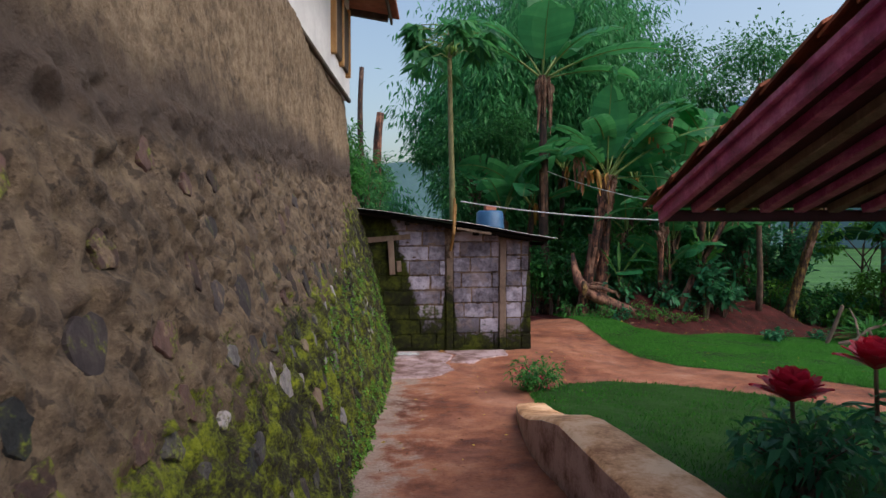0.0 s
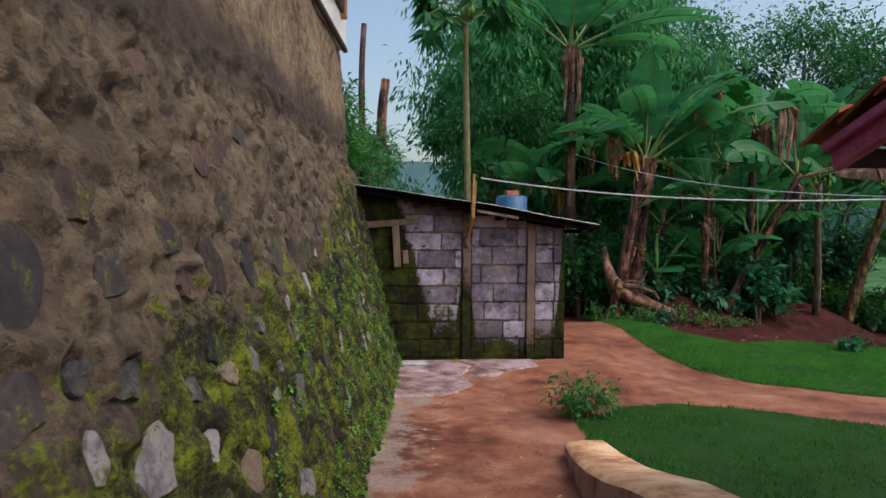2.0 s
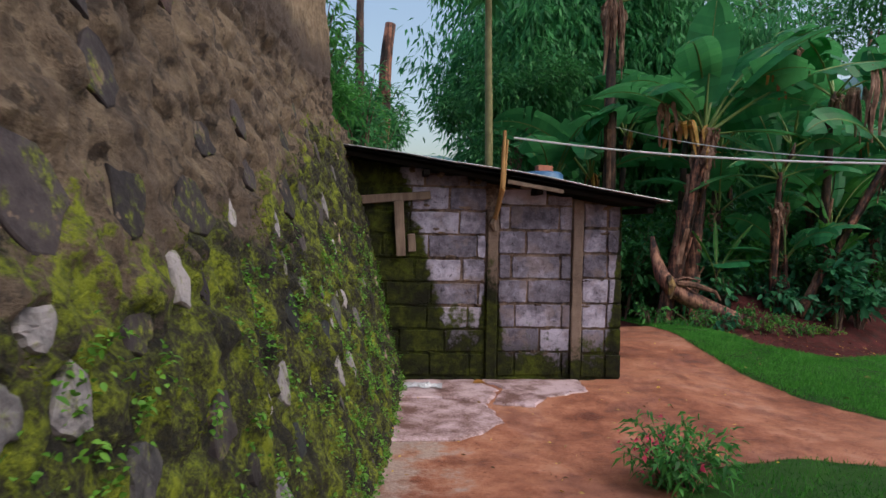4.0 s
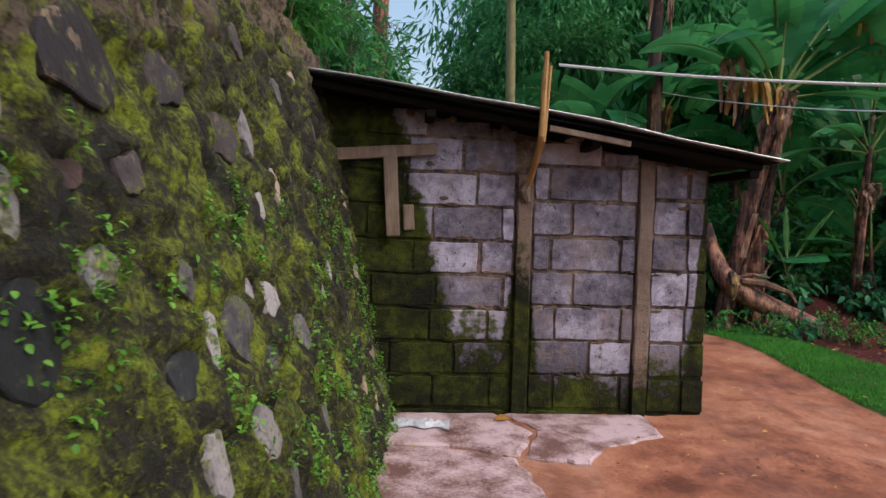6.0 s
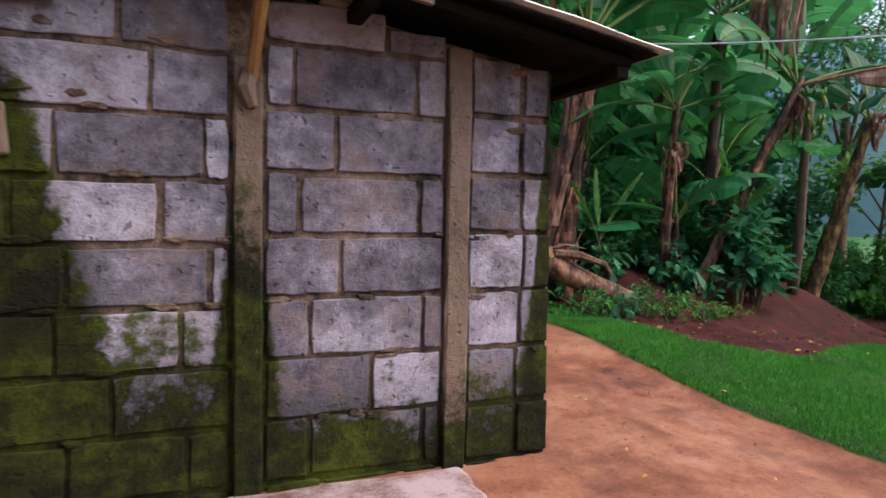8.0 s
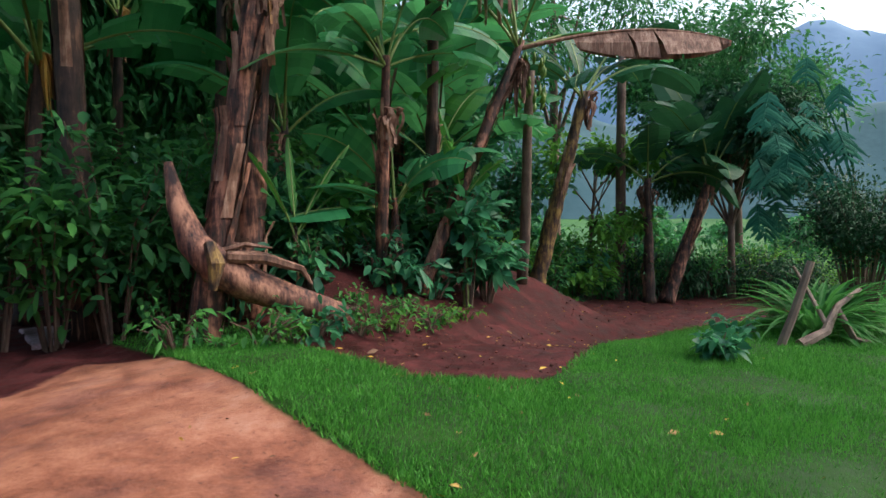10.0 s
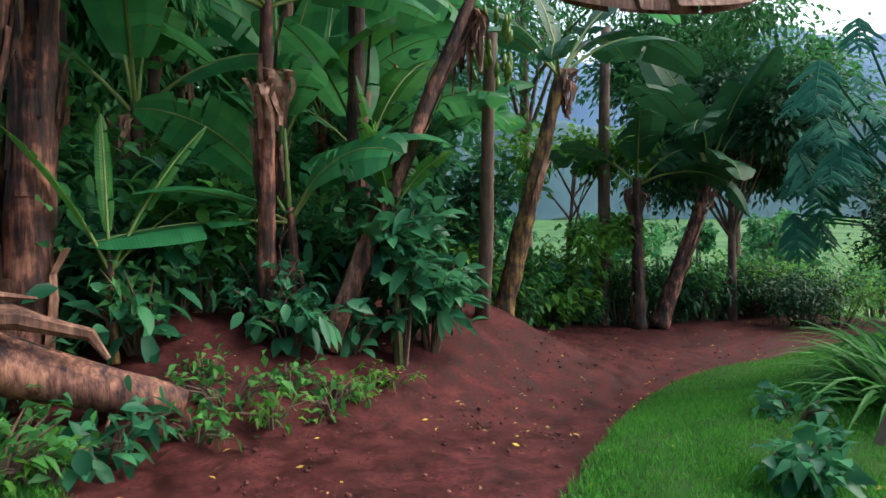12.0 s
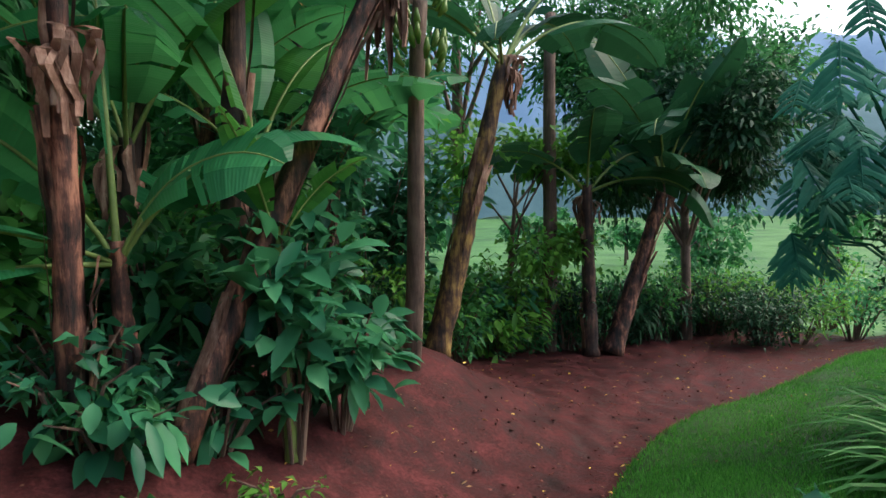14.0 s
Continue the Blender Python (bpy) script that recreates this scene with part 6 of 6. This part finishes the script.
bamboo_clump(2.6, 24.0, 10.5, 16, 3.4, 30000, 506)
bamboo_clump(8.2, 20.5, 6.0, 12, 2.4, 20000, 507)


def papaya():
    rg = rng_for(12)
    root = thing("papaya_tree", "slender papaya tree with a yellow-green trunk", "tree", Matrix.Translation((0.28, 13.2, gz(0.28, 13.2))))
    s = Shape()
    H = 6.1
    s.tube([(0.03 * math.sin(t * 5), 0, H * t - 0.05) for t in np.linspace(0, 1, 12)], [0.075 - 0.03 * t for t in np.linspace(0, 1, 12)], 9, rough=0.04)
    part("trunk", s, M_PAPAYA_BARK, root, smooth=True)
    ats, ways = [], []
    st = Shape()
    for k in range(24):
        a = rg.uniform(0, 2 * math.pi)
        z = H - rg.uniform(0, 0.7)
        b = Vector((0, 0, z))
        e = b + Vector((math.cos(a) * 0.75, math.sin(a) * 0.75, rg.uniform(-0.25, 0.45)))
        st.tube([b, b.lerp(e, 0.5) + Vector((0, 0, 0.1)), e], 0.012, 5, cap=False)
        for j in range(11):
            f = a + radians(-120 + 24 * j)
            ats.append(e)
            ways.append((math.cos(f), math.sin(f), rg.uniform(-0.9, -0.2)))
    part("stalks", st, M_RIB, root)
    co, tri = leaf_arrays(np.array(ats), np.array(ways), 0.46, 0.15, rg, 0.1, 0.2)
    fast_mesh("leaves", co, tri, M_TREE_LEAF, root)
    s = Shape()
    for k in range(4):
        a = k * 1.6
        s.tube([(0.07 * math.cos(a), 0.07 * math.sin(a), H - 0.35), (0.09 * math.cos(a), 0.09 * math.sin(a), H - 0.48), (0.07 * math.cos(a), 0.07 * math.sin(a), H - 0.62)], [0.02, 0.055, 0.02], 8)
    part("fruit", s, M_FRUIT, root, smooth=True)


papaya()

tree("leafy_tree", "dense green tree behind the banana plants", "tree", (0.9, 16.9, gz(0.9, 16.9)), 4.6, 1.5, 3.0, 9000, 0.14, 0.05, M_TREE_LEAF, 601, group="trees")
tree("leafy_tree", "tall feathery tree above the thicket", "tree", (6.8, 21.5, gz(6.8, 21.5)), 8.5, 3.2, 6.0, 14000, 0.16, 0.05, M_TREE_LEAF, 602, 0.16, 14, group="trees")
tree("leafy_tree", "dark leafy tree top over the roof", "tree", (13.5, 19.0, gz(13.5, 19)), 8.8, 2.6, 6.6, 12000, 0.15, 0.06, M_TREE_LEAF, 603, 0.15, 12, group="trees")
tree("leafy_tree", "tall leafy tree at the back of the thicket", "tree", (9.6, 19.2, gz(9.6, 19.2)), 8.4, 2.6, 5.6, 14000, 0.17, 0.07, M_TREE_LEAF, 606, 0.14, 14, group="trees")
tree("leafy_tree", "bright leafy small tree at the soil edge", "tree", (10.4, 15.5, gz(10.4, 15.5)), 2.6, 0.9, 1.5, 2600, 0.13, 0.07, M_BRIGHT_LEAF, 604, 0.05, 9, group="trees")
tree("leafy_tree", "slim tree with dark foliage above the soil", "tree", (14.2, 14.7, gz(14.2, 14.7)), 5.5, 1.9, 4.1, 20000, 0.13, 0.06, M_TREE_LEAF, 605, 0.08, 16, group="trees")


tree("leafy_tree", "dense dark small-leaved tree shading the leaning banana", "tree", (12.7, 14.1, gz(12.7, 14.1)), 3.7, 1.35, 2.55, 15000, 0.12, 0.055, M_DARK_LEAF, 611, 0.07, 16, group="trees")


def pole_tree(label, base, top, r, mat, seed):
    root = thing("slim_trunk", label, "tree trunk", Matrix.Translation(base), "slim trunks")
    s = Shape()
    d = Vector(top) - Vector(base)
    s.tube([d * t + Vector((0.02 * math.sin(6 * t), 0, 0)) for t in np.linspace(-0.03, 1, 9)], [r * (1.1 - 0.35 * t) for t in np.linspace(0, 1, 9)], 9, rough=0.05)
    part("trunk", s, mat, root, smooth=True)
    return root


fruit_stem = pole_tree("slender grey-brown papaya trunk with green fruit", (7.05, 13.85, gz(7.05, 13.85)), (6.9, 13.55, 2.4), 0.065, M_BARK_GREY, 1)
for k in range(34):
    a, zz = R.uniform(0, 6.28), R.uniform(1.95, 2.5)
    p = Vector((-0.15 + 0.12 * math.cos(a), -0.30 + 0.12 * math.sin(a), zz - gz(7.05, 13.85)))
    s = Shape()
    s.tube([p, p + Vector((0.04 * math.cos(a), 0.04 * math.sin(a), 0.05)), p + Vector((0.05 * math.cos(a), 0.05 * math.sin(a), 0.12))], [0.012, 0.026, 0.01], 6)
    part("fruit", s, M_FRUIT, fruit_stem, "green fruit", True)
pole_tree("bare grey trunk behind the bananas", (10.6, 15.0, gz(10.6, 15)), (10.65, 15.0, 3.4), 0.09, M_BARK_GREY, 2)
pole_tree("weathered wooden pole on the bank", (-1.35, 10.9, 1.9), (-1.28, 10.9, 4.45), 0.055, M_BARK_DARK, 3)
pole_tree("short broken trunk on the bank", (-1.15, 11.3, 1.9), (-1.0, 11.3, 3.75), 0.09, M_BARK_BROWN, 4)


def bank():
    """Earth bank behind the retaining wall, beside the shed."""
    vs, fs = [], []
    nx, ny = 30, 40
    for i in range(nx):
        for j in range(ny):
            x, y = -9 + 8.35 * i / (nx - 1), 8.6 + 12 * j / (ny - 1)
            h = 2.15 * float(ease(-x, 0.75, 1.35 + 0.12 * (y - 8.6))) * float(1 - ease(y, 13.5, 18))
            vs.append((x, y, h + 0.06 * noise.noise((x * 2, y * 2, 0)) - 0.3 * (h < 0.05)))
    for i in range(nx - 1):
        for j in range(ny - 1):
            a = i * ny + j
            fs.append((a, a + ny, a + ny + 1, a + 1))
    ob = link("bank", vs, fs, M_STONE_RED, None, True)
    ob.data.materials[0] = simple("bank_soil", ((0.3, (0.03, 0.02, 0.014)), (0.7, (0.12, 0.075, 0.05))), 4, 0.95, 40, 0.01)
    tagged(ob, "overgrown earth bank beside the shed", "bank", kind="structure")


bank()
for k in range(26):
    x, y = RG.uniform(-2.0, -1.1), RG.uniform(8.9, 12.5)
    shrub("bank_plant", "feathery green plants on top of the bank", "plant", x, y, RG.uniform(0.6, 1.25), 0.45, 700, 0.15, 0.03, (M_FERN, M_TREE_LEAF)[k % 2], 700 + k, 10, z=2.1 * float(ease(-x, 0.7, 1.3)) - 0.1, group="bank plants")


# ---- lawn side plants ----
def strap_plant(name, label, cat, x, y, n, ln, wd, mat, seed, z=None, up=0.9, spread=0.8, sag=0.35, group=""):
    """A rosette of long strap leaves, each a bent ribbon."""
    rg = rng_for(seed)
    root = thing(name, label, cat, Matrix.Translation((x, y, gz(x, y) if z is None else z)), group)
    for k in range(n):
        s = Shape()
        a = rg.uniform(0, 2 * math.pi)
        h = Vector((math.cos(a), math.sin(a), 0))
        sd = Vector((-h.y, h.x, 0))
        e = rg.uniform(0.35, 1.35) * up
        L = ln * rg.uniform(0.7, 1.15)
        p = h * 0.02 + Vector((rg.normal(0, 0.05), rg.normal(0, 0.05), 0)) * spread
        vs = []
        m = 6
        for i in range(m + 1):
            w = wd / 2 * (0.6 + 0.8 * i / m if i < m * 0.5 else 2.0 * (1 - i / m) + 0.04)
            vs += [p - sd * w, p + Vector((0, 0, -w * 0.35)), p + sd * w]
            p = p + (h * math.cos(e) + Vector((0, 0, math.sin(e)))) * L / m
            e -= sag * rg.uniform(0.6, 1.4)
        s.add(vs, [(b, b + 3, b + 4, b + 1) for b in range(0, 3 * m, 3)] + [(b + 1, b + 4, b + 5, b + 2) for b in range(0, 3 * m, 3)])
        part("leaf", s, mat, root)
    return root


strap_plant("lily_clump", "clump of long arching green strap leaves on the lawn", "lily", 7.32, 10.66, 110, 0.85, 0.042, M_FERN, 801, up=1.05, sag=0.27)
strap_plant("lily_clump", "clump of long arching green strap leaves on the lawn", "lily", 7.8, 10.72, 100, 0.85, 0.042, M_FERN, 802, up=1.05, sag=0.27)
strap_plant("lily_clump", "clump of long arching green strap leaves on the lawn", "lily", 8.3, 10.85, 100, 0.9, 0.045, M_FERN, 811)
shrub("lawn_weed", "leafy rosette weed on the lawn", "weeds", 5.75, 10.66, 0.22, 0.2, 110, 0.12, 0.07, M_BROAD, 803, 9)
shrub("lawn_weed", "leafy plant at the lawn edge", "weeds", 6.7, 11.05, 0.15, 0.2, 60, 0.11, 0.06, M_BROAD, 804, 9)
shrub("round_bush", "dense dark green fine-leaved bush", "bush", 8.7, 10.75, 1.5, 0.62, 11000, 0.055, 0.026, M_DARK_LEAF, 805, 40, low=0.4)
shrub("round_bush", "dense dark fine-leaved bush by the soil", "bush", 13.0, 13.2, 0.8, 0.8, 2200, 0.09, 0.035, M_DARK_LEAF, 806, 24)


for k, (x, y, h) in enumerate(((13.6, 12.9, 0.8), (14.5, 12.4, 0.9), (15.3, 12.9, 1.2), (15.0, 11.6, 1.0), (13.9, 11.5, 0.7))):
    shrub("pale_bush", "pale green leafy bush beyond the bare soil", "bush", x, y, h, 0.7, 800, 0.10, 0.045, (M_BRIGHT_LEAF, M_BAMBOO_LEAF)[k % 2], 820 + k, 16, group="bushes beyond the soil")


def stake():
    root = thing("wooden_stake", "leaning pale wooden stake in the lawn", "stake", pose(6.55, 10.6, gz(6.55, 10.6), 12, 15, 0))
    s = Shape()
    s.tube([(0, 0, -0.1), (0.01, 0, 0.3), (0, 0.01, 0.72)], [0.035, 0.032, 0.03], 7, rough=0.08)
    part("stick", s, M_GREYWOOD, root)


stake()


def dry_branch():
    root = thing("dry_branch", "gnarled grey dry branch lying on the lawn", "branch")
    z = gz(6.8, 10.5)
    for pts, r in (([(6.72, 10.52, z + 0.03), (6.95, 10.42, z + 0.12), (7.15, 10.42, z + 0.30), (7.45, 10.36, z + 0.42)], 0.045),
                   ([(7.15, 10.42, z + 0.28), (7.2, 10.3, z + 0.05), (7.35, 10.22, z + 0.0)], 0.03),
                   ([(7.0, 10.42, z + 0.14), (7.05, 10.62, z + 0.45), (7.0, 10.7, z + 0.62)], 0.02)):
        s = Shape()
        s.tube(pts, [r * (1 - 0.2 * i) for i in range(len(pts))], 7, rough=0.15)
        part("limb", s, M_GREYWOOD, root)


dry_branch()


def philodendron(x, y, aim, seed, count=20):
    """Large, deeply lobed leaves on long stalks that arch towards the open lawn."""
    rg = rng_for(seed)
    z0 = gz(x, y)
    root = thing("lobed_leaf_plant", "large plant with deeply lobed dark green leaves", "plant", Matrix.Translation((x, y, z0)))
    st = Shape()
    st.tube([(0, 0, -0.1), (0.05, 0, 0.5), (0, 0.05, 0.95)], [0.03, 0.028, 0.02], 8, rough=0.1)
    part("stem", st, M_BARK_GREY, root)
    for k in range(count):
        b = Vector((0, 0, rg.uniform(0.6, 0.95)))
        e = Vector(aim) + Vector((rg.normal(0, 0.26), rg.normal(0, 0.28), rg.normal(0, 0.34)))
        h = Vector((-0.8 + rg.normal(0, 0.45), -0.35 + rg.normal(0, 0.45), 0)).normalized()
        sd = Vector((-h.y, h.x, 0))
        s = Shape()
        s.tube([b, b.lerp(e, 0.5) + Vector((0, 0, 0.18)), e], 0.010, 5, cap=False)
        d = (h + Vector((0, 0, -rg.uniform(0.5, 1.6)))).normalized()
        L = rg.uniform(0.24, 0.36)
        n = 6
        s.tube([e, e + d * L * 1.1], [0.010, 0.003], 5, cap=False)
        bend = Vector((0, 0, -1))
        for i in range(n):
            u = (i + 0.4) / n
            c = e + d * L * u + bend * L * 0.18 * u * u
            w = L * 0.66 * math.sin(math.pi * (0.20 + 0.70 * u)) * rg.uniform(0.7, 1.15)
            for q in (-1, 1):
                out = (sd * q + d * rg.uniform(0.35, 0.9)).normalized()
                across = out.cross(bend.cross(out)).normalized() if abs(out.z) > 0.98 else (d - out * d.dot(out)).normalized()
                vs = []
                for t, wd in ((0.0, 0.075), (0.3, 0.05), (0.55, 0.062), (0.8, 0.05), (1.0, 0.006)):
                    m = c + out * w * t + bend * w * 0.35 * t * t
                    vs += [m - across * L * wd * 1.15, m + Vector((0, 0, 0.006)), m + across * L * wd * 1.15]
                s.add(vs, [(b, b + 3, b + 4, b + 1) for b in (0, 3, 6, 9)] + [(b + 1, b + 4, b + 5, b + 2) for b in (0, 3, 6, 9)])
                fork = c + out * w * 0.5 + bend * w * 0.09
                tipf = fork + (out + d * 0.9).normalized() * w * 0.38 + bend * w * 0.12
                s.add([fork - out * L * 0.03, fork + out * L * 0.04, tipf], [(0, 1, 2)])
        t = e + d * L + bend * L * 0.18
        s.add([t - sd * L * 0.05, t + d * L * 0.28 + bend * L * 0.1, t + sd * L * 0.05, t - d * L * 0.1], [(0, 1, 2, 3)])
        part("leaf", s, M_PHILO, root)


philodendron(9.5, 11.0, (-0.62, 0.52, 1.85), 55, 34)


def red_plant(x, y, z, h, seed):
    rg = rng_for(seed)
    root = thing("red_cordyline", "cordyline with a crimson leaf rosette on a green stem", "flowering plant", Matrix.Translation((x, y, gz(x, y))), "red cordylines")
    s = Shape()
    s.tube([(0, 0, -0.05), (0.02, 0, h * 0.5), (0, 0, h)], [0.02, 0.016, 0.014], 7)
    part("stem", s, M_BARK_GREY, root)
    for name, n, L, w, mat, zz, lo, hi in (("red_leaf", 28, 0.30, 0.165, M_REDLEAF, h, 0.5, 1.45), ("green_leaf", 22, 0.26, 0.06, M_BROAD, h * 0.78, -0.3, 0.5)):
        for k in range(n):
            a = k * 2.4 + rg.uniform(-0.2, 0.2)
            e = lo + (hi - lo) * k / n
            d = Vector((math.cos(a) * math.cos(e), math.sin(a) * math.cos(e), math.sin(e)))
            sd = Vector((-math.sin(a), math.cos(a), 0))
            b = Vector((0, 0, zz - (0.35 * h * rg.random() if name == "green_leaf" else 0)))
            q = Shape()
            vs = []
            for t, ww in ((0.0, 0.25), (0.35, 0.9), (0.65, 0.95), (0.88, 0.5), (1.0, 0.04)):
                c = b + d * L * t - Vector((0, 0, 0.10 * L * 4 * t * t * 0.6))
                vs += [c - sd * w / 2 * ww, c - Vector((0, 0, 0.012)), c + sd * w / 2 * ww]
            q.add(vs, [(i, i + 3, i + 4, i + 1) for i in (0, 3, 6, 9)] + [(i + 1, i + 4, i + 5, i + 2) for i in (0, 3, 6, 9)])
            part(name, q, mat, root)


red_plant(2.32, 4.05, 0, 0.60, 901)
red_plant(3.0, 4.25, 0, 0.78, 902)
shrub("garden_plant", "dark green garden plants under the red rosettes", "plant", 2.3, 3.9, 0.55, 0.45, 420, 0.14, 0.05, M_BROAD, 903, 18)
shrub("garden_plant", "feathery green garden plants on the lawn", "plant", 2.6, 4.4, 0.4, 0.5, 420, 0.10, 0.03, M_FERN, 904, 18)
shrub("flower_bush", "small bush with pink flowers at the path edge", "bush", 1.08, 6.95, 0.28, 0.32, 900, 0.075, 0.022, M_FERN, 905, 16)
fl = shrub("flower_sprig", "few small pink flowers in the bush", "flower", 1.05, 6.95, 0.28, 0.28, 60, 0.035, 0.03, M_PINK, 906, 9)


# ---- drum, litter, bits ----
def drum():
    x, y = 1.0, 12.1
    z0 = gz(x, y)
    st = thing("brick_stand", "rough brick stand behind the shed", "stand", Matrix.Translation((x, y, z0)))
    for k in range(11):
        for q in range(2):
            s = Shape()
            s.box((0.24, 0.5, 0.11), pose(-0.125 + 0.25 * q, 0, 0.055 + 0.12 * k), 0.006, 0.004)
            part("brick", s, M_BRICK, st)
    root = thing("blue_drum", "blue plastic water drum on the brick stand", "drum", Matrix.Translation((x, y, z0 + 1.33)))
    s = Shape()
    s.tube([(0, 0, z) for z in (0, 0.03, 0.25, 0.28, 0.31, 0.55, 0.58, 0.61, 0.86, 0.9)], [0.24, 0.26, 0.265, 0.28, 0.265, 0.265, 0.28, 0.265, 0.255, 0.22], 20)
    part("barrel", s, M_BLUE, root, smooth=True)
    b = thing("loose_brick", "red brick lying on the drum lid", "brick", Matrix.Translation((x, y, z0 + 2.23)))
    s = Shape()
    s.box((0.22, 0.11, 0.09), pose(0, 0, 0.045, 0, 0, 20), 0.008, 0.004)
    part("brick", s, M_BRICK, b)


drum()

bag = thing("plastic_bag", "crumpled clear plastic bag on the concrete", "plastic bag", Matrix.Translation((-0.42, 9.0, gz(-0.42, 9.0) + 0.02)))
s = Shape()
nb = 14
vb = [((i / nb - 0.5) * 0.34, (j / nb - 0.5) * 0.16 * (1 + 0.3 * math.sin(i)), 0.004 + 0.03 * abs(noise.noise((i * 0.6, j * 0.9, 2))) * math.sin(math.pi * i / nb) * math.sin(math.pi * j / nb) * 2) for i in range(nb + 1) for j in range(nb + 1)]
s.add(vb, [(i * (nb + 1) + j, (i + 1) * (nb + 1) + j, (i + 1) * (nb + 1) + j + 1, i * (nb + 1) + j + 1) for i in range(nb) for j in range(nb)])
part("film", s, M_PLASTIC, bag)


leaf_y = thing("fallen_leaf", "yellow fallen leaf on the concrete slab", "leaf", Matrix.Translation((0.02, 9.13, gz(0.02, 9.13) + 0.024)))
co, tri = oval_leaves(np.array([[0.0, 0.0, 0.0]]), np.array([[1.0, 0.15, 0.12]]), 0.11, 0.06, rng_for(5), 0.2, 0.1)
fast_mesh("blade", co, tri, M_DRY_ORANGE, leaf_y)


def litter():
    rg = rng_for(66)
    for poly, n, size in ((SOIL[1:10], 1300, 0.030), (FAR_LAWN[:10] + [(6, 9), (5, 11)], 110, 0.06), ([(-0.6, 3), (1.0, 5.5), (2.6, 9), (2.5, 12.5), (1.6, 9.2), (-0.7, 9)], 150, 0.028)):
        p = scatter(poly, n, rg)
        at = np.stack([p[:, 0], p[:, 1], ground_height(p[:, 0], p[:, 1]) + 0.03], 1)
        way = np.stack([rg.normal(size=n), rg.normal(size=n), rg.normal(0, 0.12, n)], 1)
        co, tri = leaf_arrays(at, way, size * rg.uniform(0.5, 1.6, n), size * 0.5 * rg.uniform(0.6, 1.3, n), rg, 0.15, 0.05)
        tagged(fast_mesh("leaf_litter", co, tri, M_LITTER), "fallen yellow and brown leaves on the ground", "leaf litter", kind="stuff")


litter()


def clods():
    """Crumbs and lumps of dug earth on the bare soil."""
    rg = rng_for(67)
    p = scatter([(3.4, 12.2), (3.5, 11.1), (4.2, 10.7), (5.6, 11.5), (6.9, 11.85), (9.4, 11.7), (11.5, 12.6), (11.2, 14.4), (8.6, 14.9), (6.4, 13.0), (4.6, 12.9)], 1700, rg)
    ring = np.array([[1, 0, 0], [0, 1, 0], [-1, 0, 0], [0, -1, 0], [0, 0, 0.75], [0, 0, -0.6]], float)
    faces = np.array([[0, 1, 4], [1, 2, 4], [2, 3, 4], [3, 0, 4], [1, 0, 5], [2, 1, 5], [3, 2, 5], [0, 3, 5]])
    n = len(p)
    size = 0.005 + 0.014 * rg.random((n, 1, 1)) ** 4
    turn = rg.uniform(0, 6.28, n)
    co = ring[None] * size * rg.uniform(0.6, 1.4, (n, 6, 1))
    x = co[..., 0] * np.cos(turn)[:, None] - co[..., 1] * np.sin(turn)[:, None]
    y = co[..., 0] * np.sin(turn)[:, None] + co[..., 1] * np.cos(turn)[:, None]
    at = np.stack([p[:, 0], p[:, 1], ground_height(p[:, 0], p[:, 1]) - 0.004], 1)
    co = np.stack([x, y, co[..., 2]], -1) + at[:, None]
    tri = faces[None] + (np.arange(n) * 6)[:, None, None]
    tagged(fast_mesh("soil_clods", co.reshape(-1, 3), tri.reshape(-1, 3), M_CLOD), "crumbs of reddish brown earth on the soil", "soil", kind="stuff")


clods()


# ---- distance ----
def hill(name, label, x0, x1, y0, y1, dist_mat, height, seed, z=-8, mean=0.62, swing=0.38):
    vs, fs = [], []
    n, m = 90, 8
    for i in range(n + 1):
        t = i / n
        x, y = x0 + (x1 - x0) * t, y0 + (y1 - y0) * t
        crest = height * (mean + swing * noise.noise((t * 3.2, seed, 0)) + 0.10 * noise.noise((t * 11, seed, 1)) + 0.03 * noise.noise((t * 40, seed, 2)))
        for j in range(m + 1):
            u = j / m
            back = Vector((y1 - y0, x0 - x1, 0)).normalized() * -1
            vs.append((x + back.x * u * height * 0.8, y + back.y * u * height * 0.8, z + crest * math.sin(u * math.pi / 2) + height * 0.05 * noise.noise((t * 20, u * 4, seed))))
    fs = [(i * (m + 1) + j, (i + 1) * (m + 1) + j, (i + 1) * (m + 1) + j + 1, i * (m + 1) + j + 1) for i in range(n) for j in range(m)]
    ob = link(name, vs, fs, dist_mat, None, True)
    return tagged(ob, label, "hill", kind="structure")


hill("backdrop", "wooded hill beyond the fields, tinted blue-green by painted haze", 130, 520, 420, -160, M_HILL, 120, 1.5)
hill("backdrop_north", "wooded hill behind the bamboo, tinted blue-green by painted haze", -420, 460, 200, 400, M_HILL, 80, 2.7)
hill("backdrop_far", "distant mountain, its blue haze painted into the colour", 300, 1100, 900, -200, M_HILL_FAR, 345, 4.2, mean=0.72, swing=0.12)
for k in range(26):
    x, y = RG.uniform(38, 75), RG.uniform(2, 60)
    tree("distant_tree", "small tree beyond the rice field", "tree", (x, y, gz(x, y)), RG.uniform(3, 6), RG.uniform(1.2, 2.4), 2.8, 500, 0.6, 0.35, M_TREE_LEAF, 950 + k, 0.12, 6, group="distant trees")
